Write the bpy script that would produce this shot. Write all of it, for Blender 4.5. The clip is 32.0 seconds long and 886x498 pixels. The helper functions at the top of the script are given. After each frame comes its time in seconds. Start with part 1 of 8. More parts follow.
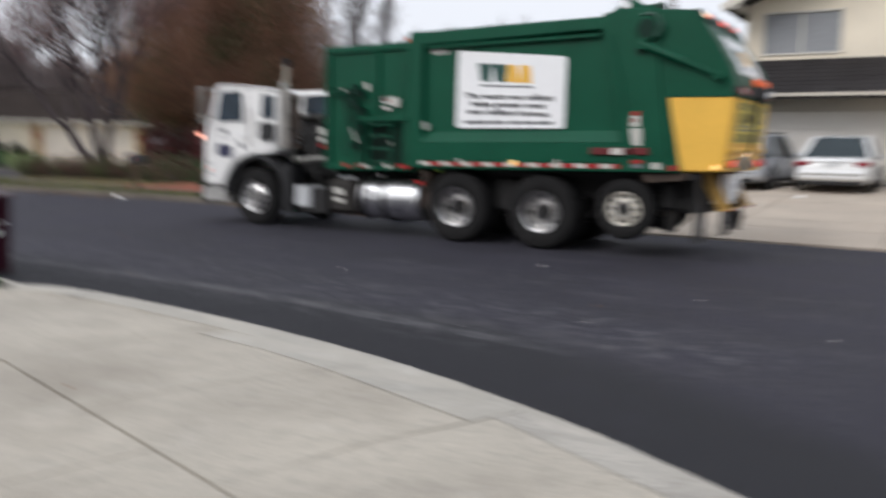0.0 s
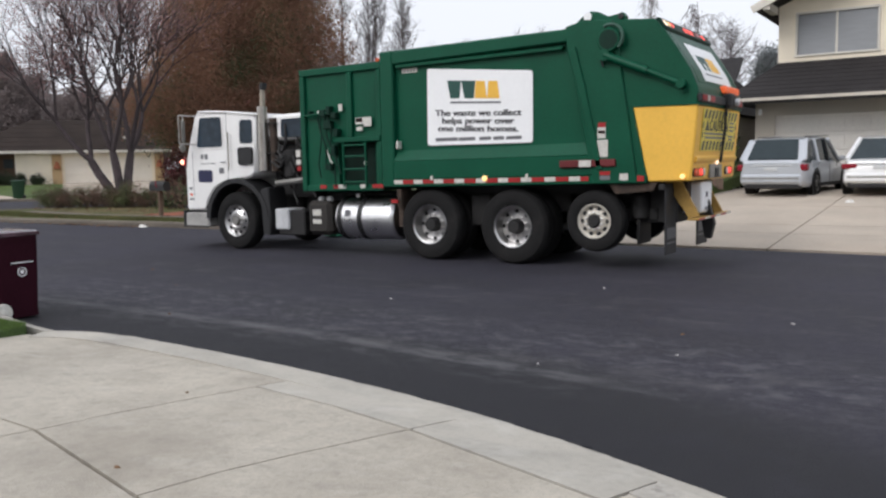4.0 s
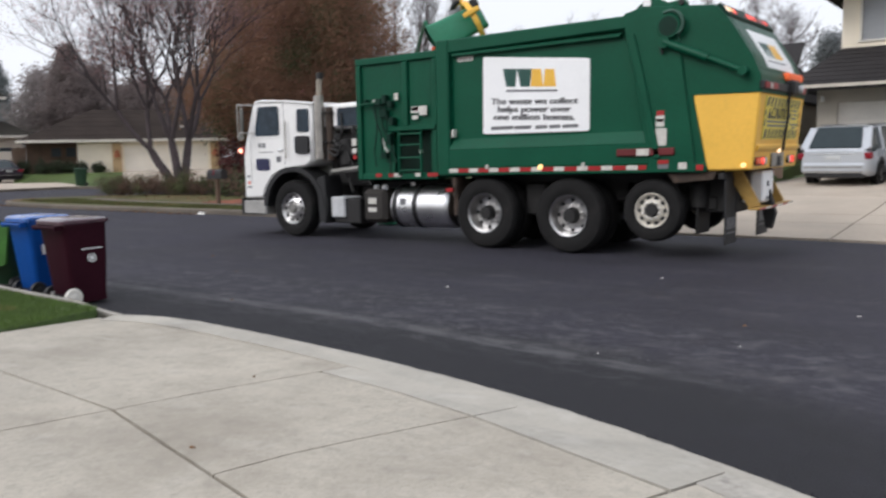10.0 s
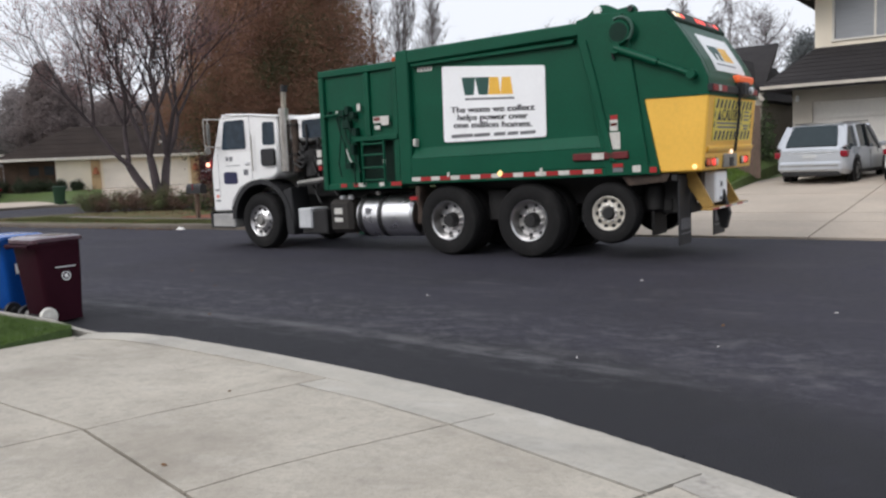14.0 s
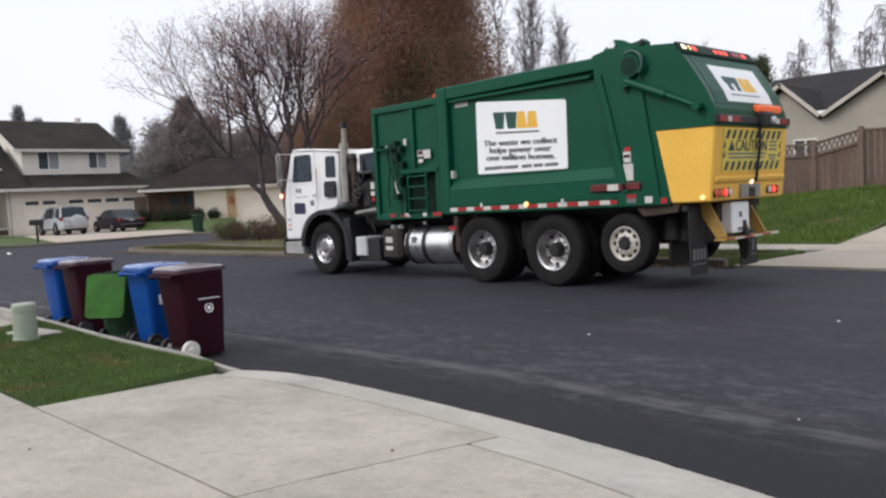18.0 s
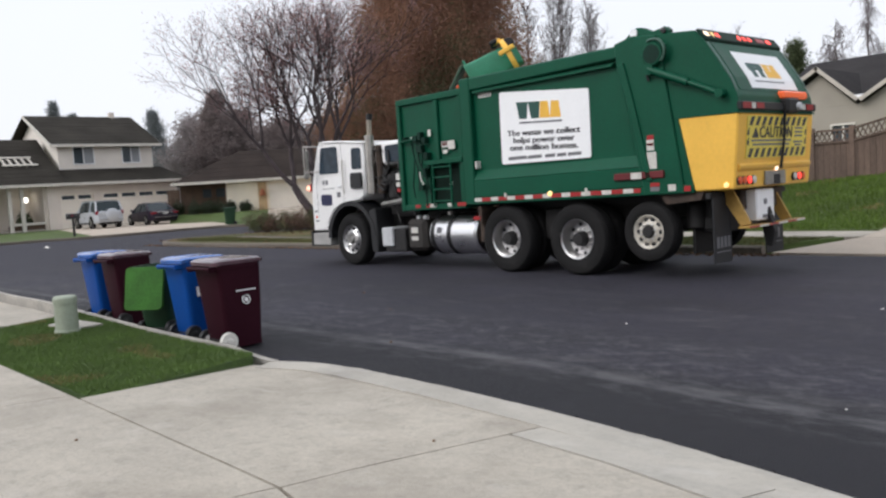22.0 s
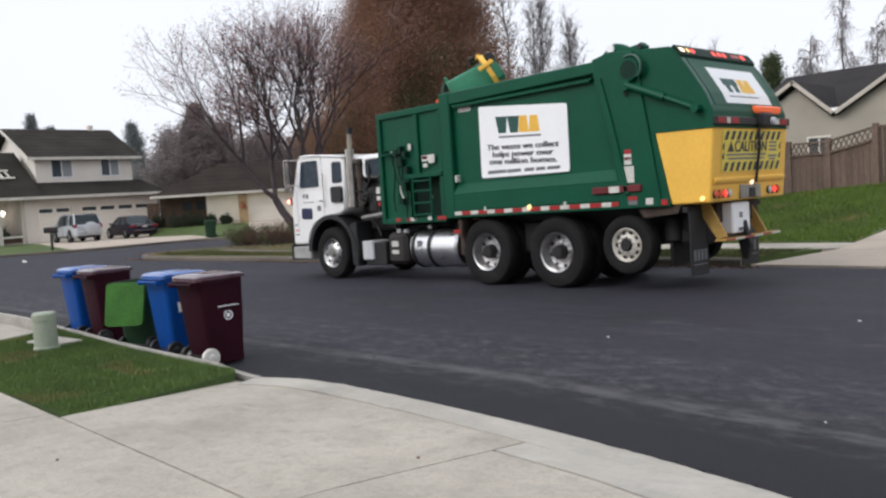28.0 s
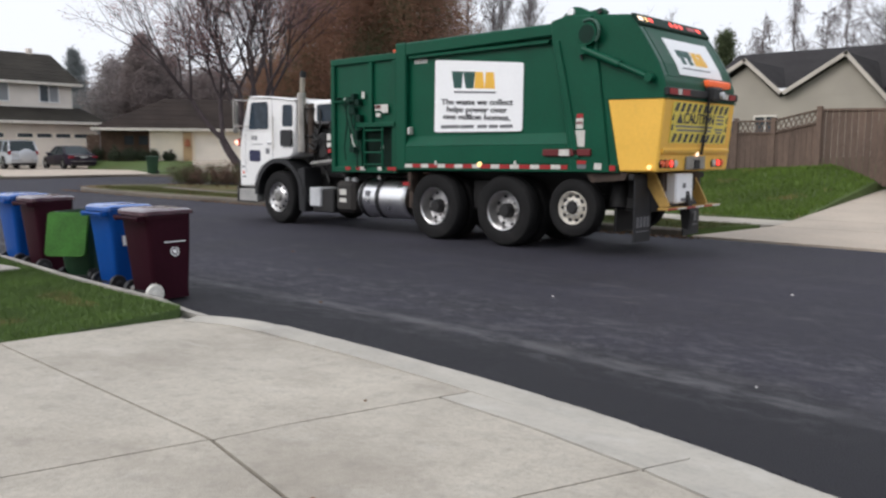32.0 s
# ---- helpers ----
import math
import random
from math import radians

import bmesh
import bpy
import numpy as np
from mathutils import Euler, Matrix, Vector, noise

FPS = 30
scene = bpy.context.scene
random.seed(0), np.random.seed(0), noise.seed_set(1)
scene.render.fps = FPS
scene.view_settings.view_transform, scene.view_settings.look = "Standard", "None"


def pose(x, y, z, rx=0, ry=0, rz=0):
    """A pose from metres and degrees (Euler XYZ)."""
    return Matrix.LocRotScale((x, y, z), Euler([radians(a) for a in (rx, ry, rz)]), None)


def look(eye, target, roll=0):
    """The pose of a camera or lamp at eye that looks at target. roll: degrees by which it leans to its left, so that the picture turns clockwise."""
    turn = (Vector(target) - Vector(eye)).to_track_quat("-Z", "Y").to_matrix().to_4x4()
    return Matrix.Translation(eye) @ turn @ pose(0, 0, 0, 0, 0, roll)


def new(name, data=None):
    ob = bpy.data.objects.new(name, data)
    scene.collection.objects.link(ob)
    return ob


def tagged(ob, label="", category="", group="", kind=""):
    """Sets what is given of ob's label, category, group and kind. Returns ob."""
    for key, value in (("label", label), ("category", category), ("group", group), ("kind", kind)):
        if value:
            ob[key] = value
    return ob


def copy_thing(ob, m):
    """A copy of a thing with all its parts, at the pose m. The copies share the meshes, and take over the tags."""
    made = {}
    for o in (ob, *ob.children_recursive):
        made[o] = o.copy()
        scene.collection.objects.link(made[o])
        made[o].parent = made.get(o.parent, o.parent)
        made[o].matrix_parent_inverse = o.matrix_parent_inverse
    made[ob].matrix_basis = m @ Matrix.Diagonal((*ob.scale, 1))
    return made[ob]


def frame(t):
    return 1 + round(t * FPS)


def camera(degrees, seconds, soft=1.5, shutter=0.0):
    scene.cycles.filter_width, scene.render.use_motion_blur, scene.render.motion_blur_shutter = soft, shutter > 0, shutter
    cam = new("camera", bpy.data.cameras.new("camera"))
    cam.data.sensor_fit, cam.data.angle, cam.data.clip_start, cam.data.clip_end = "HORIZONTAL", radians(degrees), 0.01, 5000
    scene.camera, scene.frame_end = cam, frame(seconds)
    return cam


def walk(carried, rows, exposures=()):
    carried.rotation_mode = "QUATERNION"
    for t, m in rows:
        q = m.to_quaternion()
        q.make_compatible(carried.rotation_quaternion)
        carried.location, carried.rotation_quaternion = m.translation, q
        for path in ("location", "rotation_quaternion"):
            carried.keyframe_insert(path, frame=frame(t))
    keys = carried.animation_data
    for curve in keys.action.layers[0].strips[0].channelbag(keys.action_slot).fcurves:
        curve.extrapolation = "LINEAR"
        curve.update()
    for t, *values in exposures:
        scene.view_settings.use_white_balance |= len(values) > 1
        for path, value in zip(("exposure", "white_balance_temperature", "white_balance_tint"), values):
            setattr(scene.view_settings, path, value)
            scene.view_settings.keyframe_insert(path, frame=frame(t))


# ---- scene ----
cam = camera(56.24, 32.0, 2.4, 0.7)
PATH = [
    (0, (1.103, -0.499, 1.410), (0.0591, 1.1899, 1.1663), 0.99),
    (0.1, (1.061, -0.491, 1.409), (-0.0740, 1.1402, 1.1860), -1.76),
    (0.2, (1.019, -0.484, 1.408), (-0.1734, 1.1045, 1.1753), -3.87),
    (0.3, (0.977, -0.477, 1.407), (-0.3182, 1.0327, 1.2003), -7.84),
    (0.4, (0.936, -0.469, 1.405), (-0.3955, 1.0180, 1.2823), -9.21),
    (0.5, (0.894, -0.462, 1.404), (-0.4106, 1.0431, 1.2249), -7.83),
    (0.7, (0.836, -0.342, 1.417), (-0.3998, 1.2203, 1.2346), -6.44),
    (0.8, (0.806, -0.282, 1.424), (-0.3894, 1.3121, 1.2506), -5.11),
    (1, (0.748, -0.161, 1.437), (-0.5148, 1.3824, 1.2878), -0.28),
    (1.1, (0.720, -0.167, 1.443), (-0.5281, 1.3889, 1.2962), 0.58),
    (1.2, (0.692, -0.173, 1.448), (-0.5160, 1.4114, 1.2735), 0.36),
    (1.3, (0.664, -0.179, 1.454), (-0.4984, 1.4418, 1.3060), 0.33),
    (1.4, (0.636, -0.185, 1.459), (-0.4903, 1.4604, 1.3041), 0.46),
    (1.5, (0.608, -0.191, 1.465), (-0.5097, 1.4587, 1.2943), -0.72),
    (1.6, (0.588, -0.212, 1.469), (-0.5145, 1.4480, 1.3022), -0.47),
    (1.7, (0.569, -0.233, 1.473), (-0.5248, 1.4331, 1.3054), -0.71),
    (1.8, (0.549, -0.254, 1.477), (-0.5434, 1.4109, 1.2920), 0.05),
    (1.9, (0.530, -0.275, 1.481), (-0.5902, 1.3698, 1.2795), 0.79),
    (2, (0.510, -0.296, 1.485), (-0.6668, 1.3045, 1.2566), 1.27),
    (2.1, (0.493, -0.256, 1.481), (-0.7602, 1.2885, 1.2747), 0.56),
    (2.2, (0.476, -0.217, 1.477), (-0.8170, 1.2924, 1.2529), -0.35),
    (2.3, (0.459, -0.177, 1.474), (-0.8512, 1.3180, 1.2554), -0.02),
    (2.4, (0.442, -0.138, 1.470), (-0.8701, 1.3583, 1.2681), -1.04),
    (2.5, (0.425, -0.098, 1.466), (-0.8469, 1.4337, 1.2757), -1.44),
    (2.6, (0.417, -0.104, 1.464), (-0.8415, 1.4411, 1.2955), -1.41),
    (3, (0.386, -0.128, 1.455), (-0.8681, 1.4214, 1.2909), -1.36),
    (3.5, (0.399, -0.128, 1.449), (-0.7009, 1.5334, 1.2720), -1.59),
    (5.5, (0.371, -0.158, 1.446), (-0.7036, 1.5075, 1.1824), -0.34),
    (5.6, (0.368, -0.162, 1.450), (-0.6963, 1.5110, 1.1901), -0.41),
    (5.7, (0.365, -0.167, 1.453), (-0.7009, 1.5062, 1.1964), -0.34),
    (5.8, (0.361, -0.171, 1.457), (-0.7120, 1.4983, 1.2110), -0.51),
    (5.9, (0.358, -0.176, 1.460), (-0.7322, 1.4879, 1.2510), -0.39),
    (6, (0.355, -0.180, 1.464), (-0.7558, 1.4723, 1.2711), -0.62),
    (6.2, (0.358, -0.184, 1.465), (-0.7656, 1.4604, 1.2810), -0.91),
    (6.3, (0.359, -0.186, 1.465), (-0.7696, 1.4560, 1.2931), -0.97),
    (6.5, (0.362, -0.190, 1.466), (-0.7907, 1.4370, 1.3109), -1.22),
    (6.7, (0.360, -0.193, 1.466), (-0.8029, 1.4278, 1.3240), -1.10),
    (7, (0.357, -0.198, 1.465), (-0.7974, 1.4301, 1.3324), -0.52),
    (7.2, (0.360, -0.201, 1.464), (-0.7897, 1.4277, 1.3053), -0.01),
    (7.5, (0.364, -0.206, 1.463), (-0.7866, 1.4233, 1.3148), 0.48),
    (8, (0.359, -0.203, 1.459), (-0.7946, 1.4204, 1.2684), -0.21),
    (8.5, (0.364, -0.193, 1.456), (-0.7775, 1.4357, 1.2485), -0.40),
    (9, (0.358, -0.199, 1.462), (-0.7917, 1.4248, 1.2576), -0.42),
    (9.5, (0.363, -0.196, 1.463), (-0.7907, 1.4245, 1.2587), -1.04),
    (10, (0.354, -0.203, 1.455), (-0.8238, 1.3963, 1.2215), -1.15),
    (10.2, (0.356, -0.198, 1.453), (-0.8536, 1.3756, 1.2095), -1.49),
    (10.5, (0.360, -0.191, 1.449), (-0.8399, 1.3900, 1.2027), -2.07),
    (10.7, (0.359, -0.191, 1.449), (-0.8438, 1.3876, 1.1995), -1.98),
    (11, (0.358, -0.190, 1.448), (-0.8583, 1.3800, 1.2118), -2.35),
    (11.1, (0.363, -0.185, 1.454), (-0.8513, 1.3847, 1.2065), -2.15),
    (11.2, (0.368, -0.180, 1.460), (-0.8353, 1.3956, 1.1976), -2.42),
    (11.3, (0.374, -0.175, 1.465), (-0.8338, 1.3943, 1.1835), -2.77),
    (11.4, (0.379, -0.170, 1.471), (-0.8167, 1.4092, 1.1940), -3.42),
    (11.5, (0.384, -0.165, 1.477), (-0.7953, 1.4270, 1.1999), -3.47),
    (11.6, (0.387, -0.163, 1.473), (-0.7711, 1.4470, 1.2121), -3.11),
    (11.7, (0.389, -0.161, 1.469), (-0.7637, 1.4538, 1.2153), -2.61),
    (11.8, (0.392, -0.158, 1.466), (-0.7605, 1.4579, 1.2208), -2.72),
    (11.9, (0.394, -0.156, 1.462), (-0.7512, 1.4664, 1.2277), -2.75),
    (12, (0.397, -0.154, 1.458), (-0.7476, 1.4705, 1.2303), -2.79),
    (12.1, (0.396, -0.151, 1.456), (-0.7414, 1.4781, 1.2240), -2.45),
    (12.2, (0.395, -0.148, 1.453), (-0.7416, 1.4819, 1.2214), -2.20),
    (12.3, (0.393, -0.144, 1.451), (-0.7499, 1.4800, 1.2182), -2.09),
    (12.5, (0.391, -0.138, 1.446), (-0.6889, 1.5383, 1.2890), -1.40),
    (12.7, (0.387, -0.142, 1.442), (-0.7109, 1.5220, 1.2797), -1.48),
    (13, (0.380, -0.148, 1.437), (-0.7376, 1.5010, 1.2567), -2.25),
    (13.2, (0.381, -0.146, 1.439), (-0.7440, 1.4961, 1.2457), -2.17),
    (13.5, (0.383, -0.143, 1.443), (-0.7455, 1.4960, 1.2447), -2.47),
    (14, (0.388, -0.142, 1.442), (-0.7607, 1.4813, 1.2281), -2.60),
    (14.5, (0.370, -0.148, 1.432), (-0.7974, 1.4606, 1.2104), -2.74),
    (14.6, (0.368, -0.130, 1.430), (-0.8338, 1.4493, 1.1831), -3.00),
    (14.8, (0.363, -0.095, 1.425), (-0.8985, 1.4375, 1.1832), -4.67),
    (15, (0.359, -0.060, 1.420), (-0.9689, 1.4197, 1.2058), -6.81),
    (15.2, (0.313, -0.033, 1.418), (-1.0245, 1.4321, 1.1608), -3.80),
    (15.4, (0.266, -0.006, 1.416), (-1.0481, 1.4740, 1.1274), -2.43),
    (15.5, (0.243, 0.008, 1.415), (-1.0504, 1.5067, 1.1326), -1.58),
    (17.5, (-0.331, 0.169, 1.414), (-1.6964, 1.6172, 1.2176), -2.59),
    (17.6, (-0.343, 0.182, 1.418), (-1.7324, 1.6070, 1.2202), -2.12),
    (17.7, (-0.355, 0.195, 1.421), (-1.7426, 1.6277, 1.2730), -2.41),
    (17.8, (-0.368, 0.207, 1.425), (-1.7409, 1.6556, 1.2958), -2.42),
    (17.9, (-0.380, 0.220, 1.428), (-1.7481, 1.6716, 1.2825), -2.51),
    (18, (-0.392, 0.233, 1.432), (-1.7636, 1.6819, 1.2988), -2.97),
    (18.2, (-0.404, 0.224, 1.430), (-1.7849, 1.6633, 1.2816), -2.86),
    (18.3, (-0.410, 0.220, 1.430), (-1.8030, 1.6463, 1.2727), -2.93),
    (18.5, (-0.422, 0.211, 1.428), (-1.8377, 1.6136, 1.2601), -2.76),
    (19, (-0.425, 0.211, 1.428), (-1.8263, 1.6312, 1.2828), -2.10),
    (19.5, (-0.426, 0.203, 1.424), (-1.8222, 1.6273, 1.2729), -1.10),
    (20, (-0.429, 0.202, 1.424), (-1.8119, 1.6371, 1.2587), -0.75),
    (20.5, (-0.421, 0.200, 1.433), (-1.8119, 1.6317, 1.2981), -1.71),
    (20.7, (-0.444, 0.209, 1.429), (-1.8322, 1.6454, 1.3256), -2.40),
    (20.8, (-0.456, 0.214, 1.428), (-1.8491, 1.6444, 1.3176), -2.64),
    (21, (-0.479, 0.223, 1.424), (-1.8715, 1.6460, 1.2341), -3.57),
    (21.2, (-0.464, 0.215, 1.427), (-1.8743, 1.6211, 1.2377), -3.12),
    (21.5, (-0.442, 0.204, 1.431), (-1.8614, 1.6034, 1.2703), -3.48),
    (22, (-0.448, 0.211, 1.433), (-1.8704, 1.6086, 1.2800), -3.61),
    (22.5, (-0.452, 0.213, 1.432), (-1.8747, 1.6095, 1.2679), -3.25),
    (23, (-0.462, 0.215, 1.424), (-1.8792, 1.6144, 1.2452), -3.25),
    (23.5, (-0.460, 0.217, 1.429), (-1.8796, 1.6142, 1.2467), -3.51),
    (24, (-0.465, 0.218, 1.428), (-1.8796, 1.6205, 1.2530), -3.43),
    (24.5, (-0.467, 0.221, 1.426), (-1.8722, 1.6338, 1.2546), -3.15),
    (25, (-0.471, 0.217, 1.428), (-1.8752, 1.6320, 1.2688), -3.04),
    (25.5, (-0.477, 0.222, 1.431), (-1.8728, 1.6456, 1.2769), -3.35),
    (26, (-0.476, 0.227, 1.427), (-1.8700, 1.6520, 1.2645), -3.44),
    (26.5, (-0.481, 0.232, 1.425), (-1.8710, 1.6635, 1.2796), -3.01),
    (28.5, (-0.421, 0.180, 1.469), (-1.8168, 1.6073, 1.3484), -4.21),
    (29, (-0.406, 0.179, 1.457), (-1.8092, 1.5994, 1.3343), -4.60),
    (29.5, (-0.399, 0.179, 1.463), (-1.8023, 1.5970, 1.3251), -4.69),
    (30, (-0.403, 0.179, 1.458), (-1.8153, 1.5887, 1.3249), -4.39),
    (30.5, (-0.406, 0.177, 1.458), (-1.8218, 1.5831, 1.3175), -4.27),
    (31, (-0.405, 0.185, 1.447), (-1.8110, 1.5977, 1.2854), -4.19),
    (31.1, (-0.403, 0.182, 1.444), (-1.7978, 1.6044, 1.2690), -3.26),
    (31.2, (-0.401, 0.179, 1.441), (-1.7853, 1.6104, 1.2575), -3.04),
    (31.3, (-0.399, 0.175, 1.438), (-1.7619, 1.6265, 1.2465), -2.08),
    (31.4, (-0.397, 0.172, 1.435), (-1.7395, 1.6419, 1.2411), -0.66),
    (31.5, (-0.395, 0.169, 1.432), (-1.7249, 1.6478, 1.2213), -1.58),
    (31.6, (-0.411, 0.157, 1.433), (-1.7278, 1.6466, 1.2184), -1.02),
    (31.7, (-0.426, 0.145, 1.434), (-1.7475, 1.6313, 1.2217), -0.70),
    (31.8, (-0.442, 0.133, 1.435), (-1.7483, 1.6310, 1.2137), 0.29),
    (31.9, (-0.457, 0.121, 1.436), (-1.7527, 1.6266, 1.2005), 0.30),
    (32, (-0.473, 0.109, 1.437), (-1.7588, 1.6223, 1.1971), 0.31),
]
EXPOSURE = [(0, 0.14), (3.5, 0.15), (5.5, 0.48), (6.1, 0.45), (7, 0.18), (9, 0.15), (10, 0.25), (11, 0.45), (12, 0.58), (13, 0.30), (14, 0.2), (15, 0.42), (18, 0.24), (32, 0.26)]
walk(cam, [(t, look(eye, target, roll)) for t, eye, target, roll in PATH], EXPOSURE)

# ---------------------------------------------------------------- light
SUN_EL, SUN_AZ = radians(38), radians(200)
world = bpy.data.worlds.new("overcast_sky")
scene.world = world
world.use_nodes = True
wn = world.node_tree.nodes
wl = world.node_tree.links
sky = wn.new("ShaderNodeTexSky")
sky.sky_type = "NISHITA"
sky.sun_disc = False
sky.sun_elevation, sky.sun_rotation = SUN_EL, SUN_AZ
sky.air_density, sky.dust_density = 2.0, 4.0
dim = wn.new("ShaderNodeVectorMath")
dim.operation = "SCALE"
dim.inputs["Scale"].default_value = 0.10
wl.new(sky.outputs["Color"], dim.inputs[0])
cloud_mix = wn.new("ShaderNodeMix")
cloud_mix.data_type = "RGBA"
cloud_mix.inputs["Factor"].default_value = 0.9
wl.new(dim.outputs[0], cloud_mix.inputs["A"])
cloud_noise = wn.new("ShaderNodeTexNoise")
cloud_noise.inputs["Scale"].default_value = 1.6
cloud_noise.inputs["Detail"].default_value = 4.0
cloud_ramp = wn.new("ShaderNodeValToRGB")
cloud_ramp.color_ramp.elements[0].color = (0.935, 0.97, 1.07, 1)
cloud_ramp.color_ramp.elements[1].color = (1.05, 1.085, 1.19, 1)
wl.new(cloud_noise.outputs["Fac"], cloud_ramp.inputs["Fac"])
wl.new(cloud_ramp.outputs["Color"], cloud_mix.inputs["B"])
wl.new(cloud_mix.outputs["Result"], wn["Background"].inputs["Color"])
wn["Background"].inputs["Strength"].default_value = 0.86

sun = new("sun", bpy.data.lights.new("sun", "SUN"))
sun.data.energy, sun.data.angle, sun.data.color = 1.3, radians(30), (0.985, 0.975, 0.99)
sun_dir = Vector((math.sin(SUN_AZ) * math.cos(SUN_EL), math.cos(SUN_AZ) * math.cos(SUN_EL), math.sin(SUN_EL)))
sun.matrix_world = look(sun_dir * 50, (0, 0, 0))


# ---------------------------------------------------------------- materials
def material(name, color, rough=0.6, metal=0.0, vary=0.15, scale=3.0, fine=40.0, bump=0.0, tint=None, rand=0.0, spec=0.5, emit=0.0, coat=0.0, stretch=(1, 1, 1), coord="Object", bump_scale=None):
    """A surface with colour variation at two scales, roughness variation and fine relief."""
    m = bpy.data.materials.new(name)
    m.use_nodes = True
    n, l = m.node_tree.nodes, m.node_tree.links
    b = n["Principled BSDF"]
    b.inputs["Roughness"].default_value, b.inputs["Metallic"].default_value = rough, metal
    b.inputs["Specular IOR Level"].default_value = spec
    b.inputs["Coat Weight"].default_value = coat
    tex = n.new("ShaderNodeTexCoord")
    mp = n.new("ShaderNodeMapping")
    mp.inputs["Scale"].default_value = stretch
    l.new(tex.outputs[coord], mp.inputs["Vector"])
    big, small = n.new("ShaderNodeTexNoise"), n.new("ShaderNodeTexNoise")
    for node, s, d in ((big, scale, 5), (small, fine, 3)):
        node.inputs["Scale"].default_value, node.inputs["Detail"].default_value = s, d
        l.new(mp.outputs["Vector"], node.inputs["Vector"])
    dark = [max(0, c * (1 - 1.6 * vary)) for c in color]
    light = [min(1, c * (1 + 1.3 * vary)) for c in (tint or color)]
    ramp = n.new("ShaderNodeValToRGB")
    ramp.color_ramp.elements[0].color, ramp.color_ramp.elements[1].color = (*dark, 1), (*light, 1)
    ramp.color_ramp.elements[0].position, ramp.color_ramp.elements[1].position = 0.28, 0.72
    add = n.new("ShaderNodeMath")
    add.operation = "MULTIPLY_ADD"
    add.inputs[1].default_value = 0.4
    l.new(small.outputs["Fac"], add.inputs[0])
    half = n.new("ShaderNodeMath")
    half.operation = "MULTIPLY"
    half.inputs[1].default_value = 0.6
    l.new(big.outputs["Fac"], half.inputs[0])
    l.new(half.outputs[0], add.inputs[2])
    l.new(add.outputs[0], ramp.inputs["Fac"])
    out = ramp.outputs["Color"]
    if rand:
        info = n.new("ShaderNodeObjectInfo")
        isl = n.new("ShaderNodeNewGeometry")
        both = n.new("ShaderNodeMath")
        both.operation = "ADD"
        l.new(info.outputs["Random"], both.inputs[0])
        l.new(isl.outputs["Random Per Island"], both.inputs[1])
        frac = n.new("ShaderNodeMath")
        frac.operation = "FRACT"
        l.new(both.outputs[0], frac.inputs[0])
        hs = n.new("ShaderNodeHueSaturation")
        val = n.new("ShaderNodeMapRange")
        val.inputs["To Min"].default_value, val.inputs["To Max"].default_value = 1 - rand, 1 + rand
        l.new(frac.outputs[0], val.inputs["Value"])
        l.new(val.outputs["Result"], hs.inputs["Value"])
        l.new(out, hs.inputs["Color"])
        out = hs.outputs["Color"]
    l.new(out, b.inputs["Base Color"])
    rr = n.new("ShaderNodeMapRange")
    rr.inputs["To Min"].default_value, rr.inputs["To Max"].default_value = max(0.02, rough - 0.12), min(1, rough + 0.12)
    l.new(big.outputs["Fac"], rr.inputs["Value"])
    l.new(rr.outputs["Result"], b.inputs["Roughness"])
    if bump:
        bp = n.new("ShaderNodeBump")
        bp.inputs["Strength"].default_value, bp.inputs["Distance"].default_value = bump, 0.02
        if bump_scale:
            tb = n.new("ShaderNodeTexNoise")
            tb.inputs["Scale"].default_value = bump_scale
            l.new(mp.outputs["Vector"], tb.inputs["Vector"])
            l.new(tb.outputs["Fac"], bp.inputs["Height"])
        else:
            l.new(small.outputs["Fac"], bp.inputs["Height"])
        l.new(bp.outputs["Normal"], b.inputs["Normal"])
    if emit:
        b.inputs["Emission Color"].default_value, b.inputs["Emission Strength"].default_value = (*color, 1), emit
    return m


def overlay(m, color, scale, low, high, amount, stretch=(1, 1, 1), detail=6.0, rough=None):
    """Lays stains of another colour over a material, where a stretched noise is high."""
    n, l = m.node_tree.nodes, m.node_tree.links
    b = n["Principled BSDF"]
    old = b.inputs["Base Color"].links[0].from_socket
    tex, mp, ns = n.new("ShaderNodeTexCoord"), n.new("ShaderNodeMapping"), n.new("ShaderNodeTexNoise")
    mp.inputs["Scale"].default_value = stretch
    ns.inputs["Scale"].default_value, ns.inputs["Detail"].default_value = scale, detail
    ns.inputs["Roughness"].default_value = 0.65
    l.new(tex.outputs["Object"], mp.inputs["Vector"])
    l.new(mp.outputs["Vector"], ns.inputs["Vector"])
    r = n.new("ShaderNodeMapRange")
    r.inputs["From Min"].default_value, r.inputs["From Max"].default_value = low, high
    r.inputs["To Max"].default_value = amount
    l.new(ns.outputs["Fac"], r.inputs["Value"])
    mix = n.new("ShaderNodeMix")
    mix.data_type = "RGBA"
    mix.inputs["B"].default_value = (*color, 1)
    l.new(r.outputs["Result"], mix.inputs["Factor"])
    l.new(old, mix.inputs["A"])
    l.new(mix.outputs["Result"], b.inputs["Base Color"])
    return m, r, mix


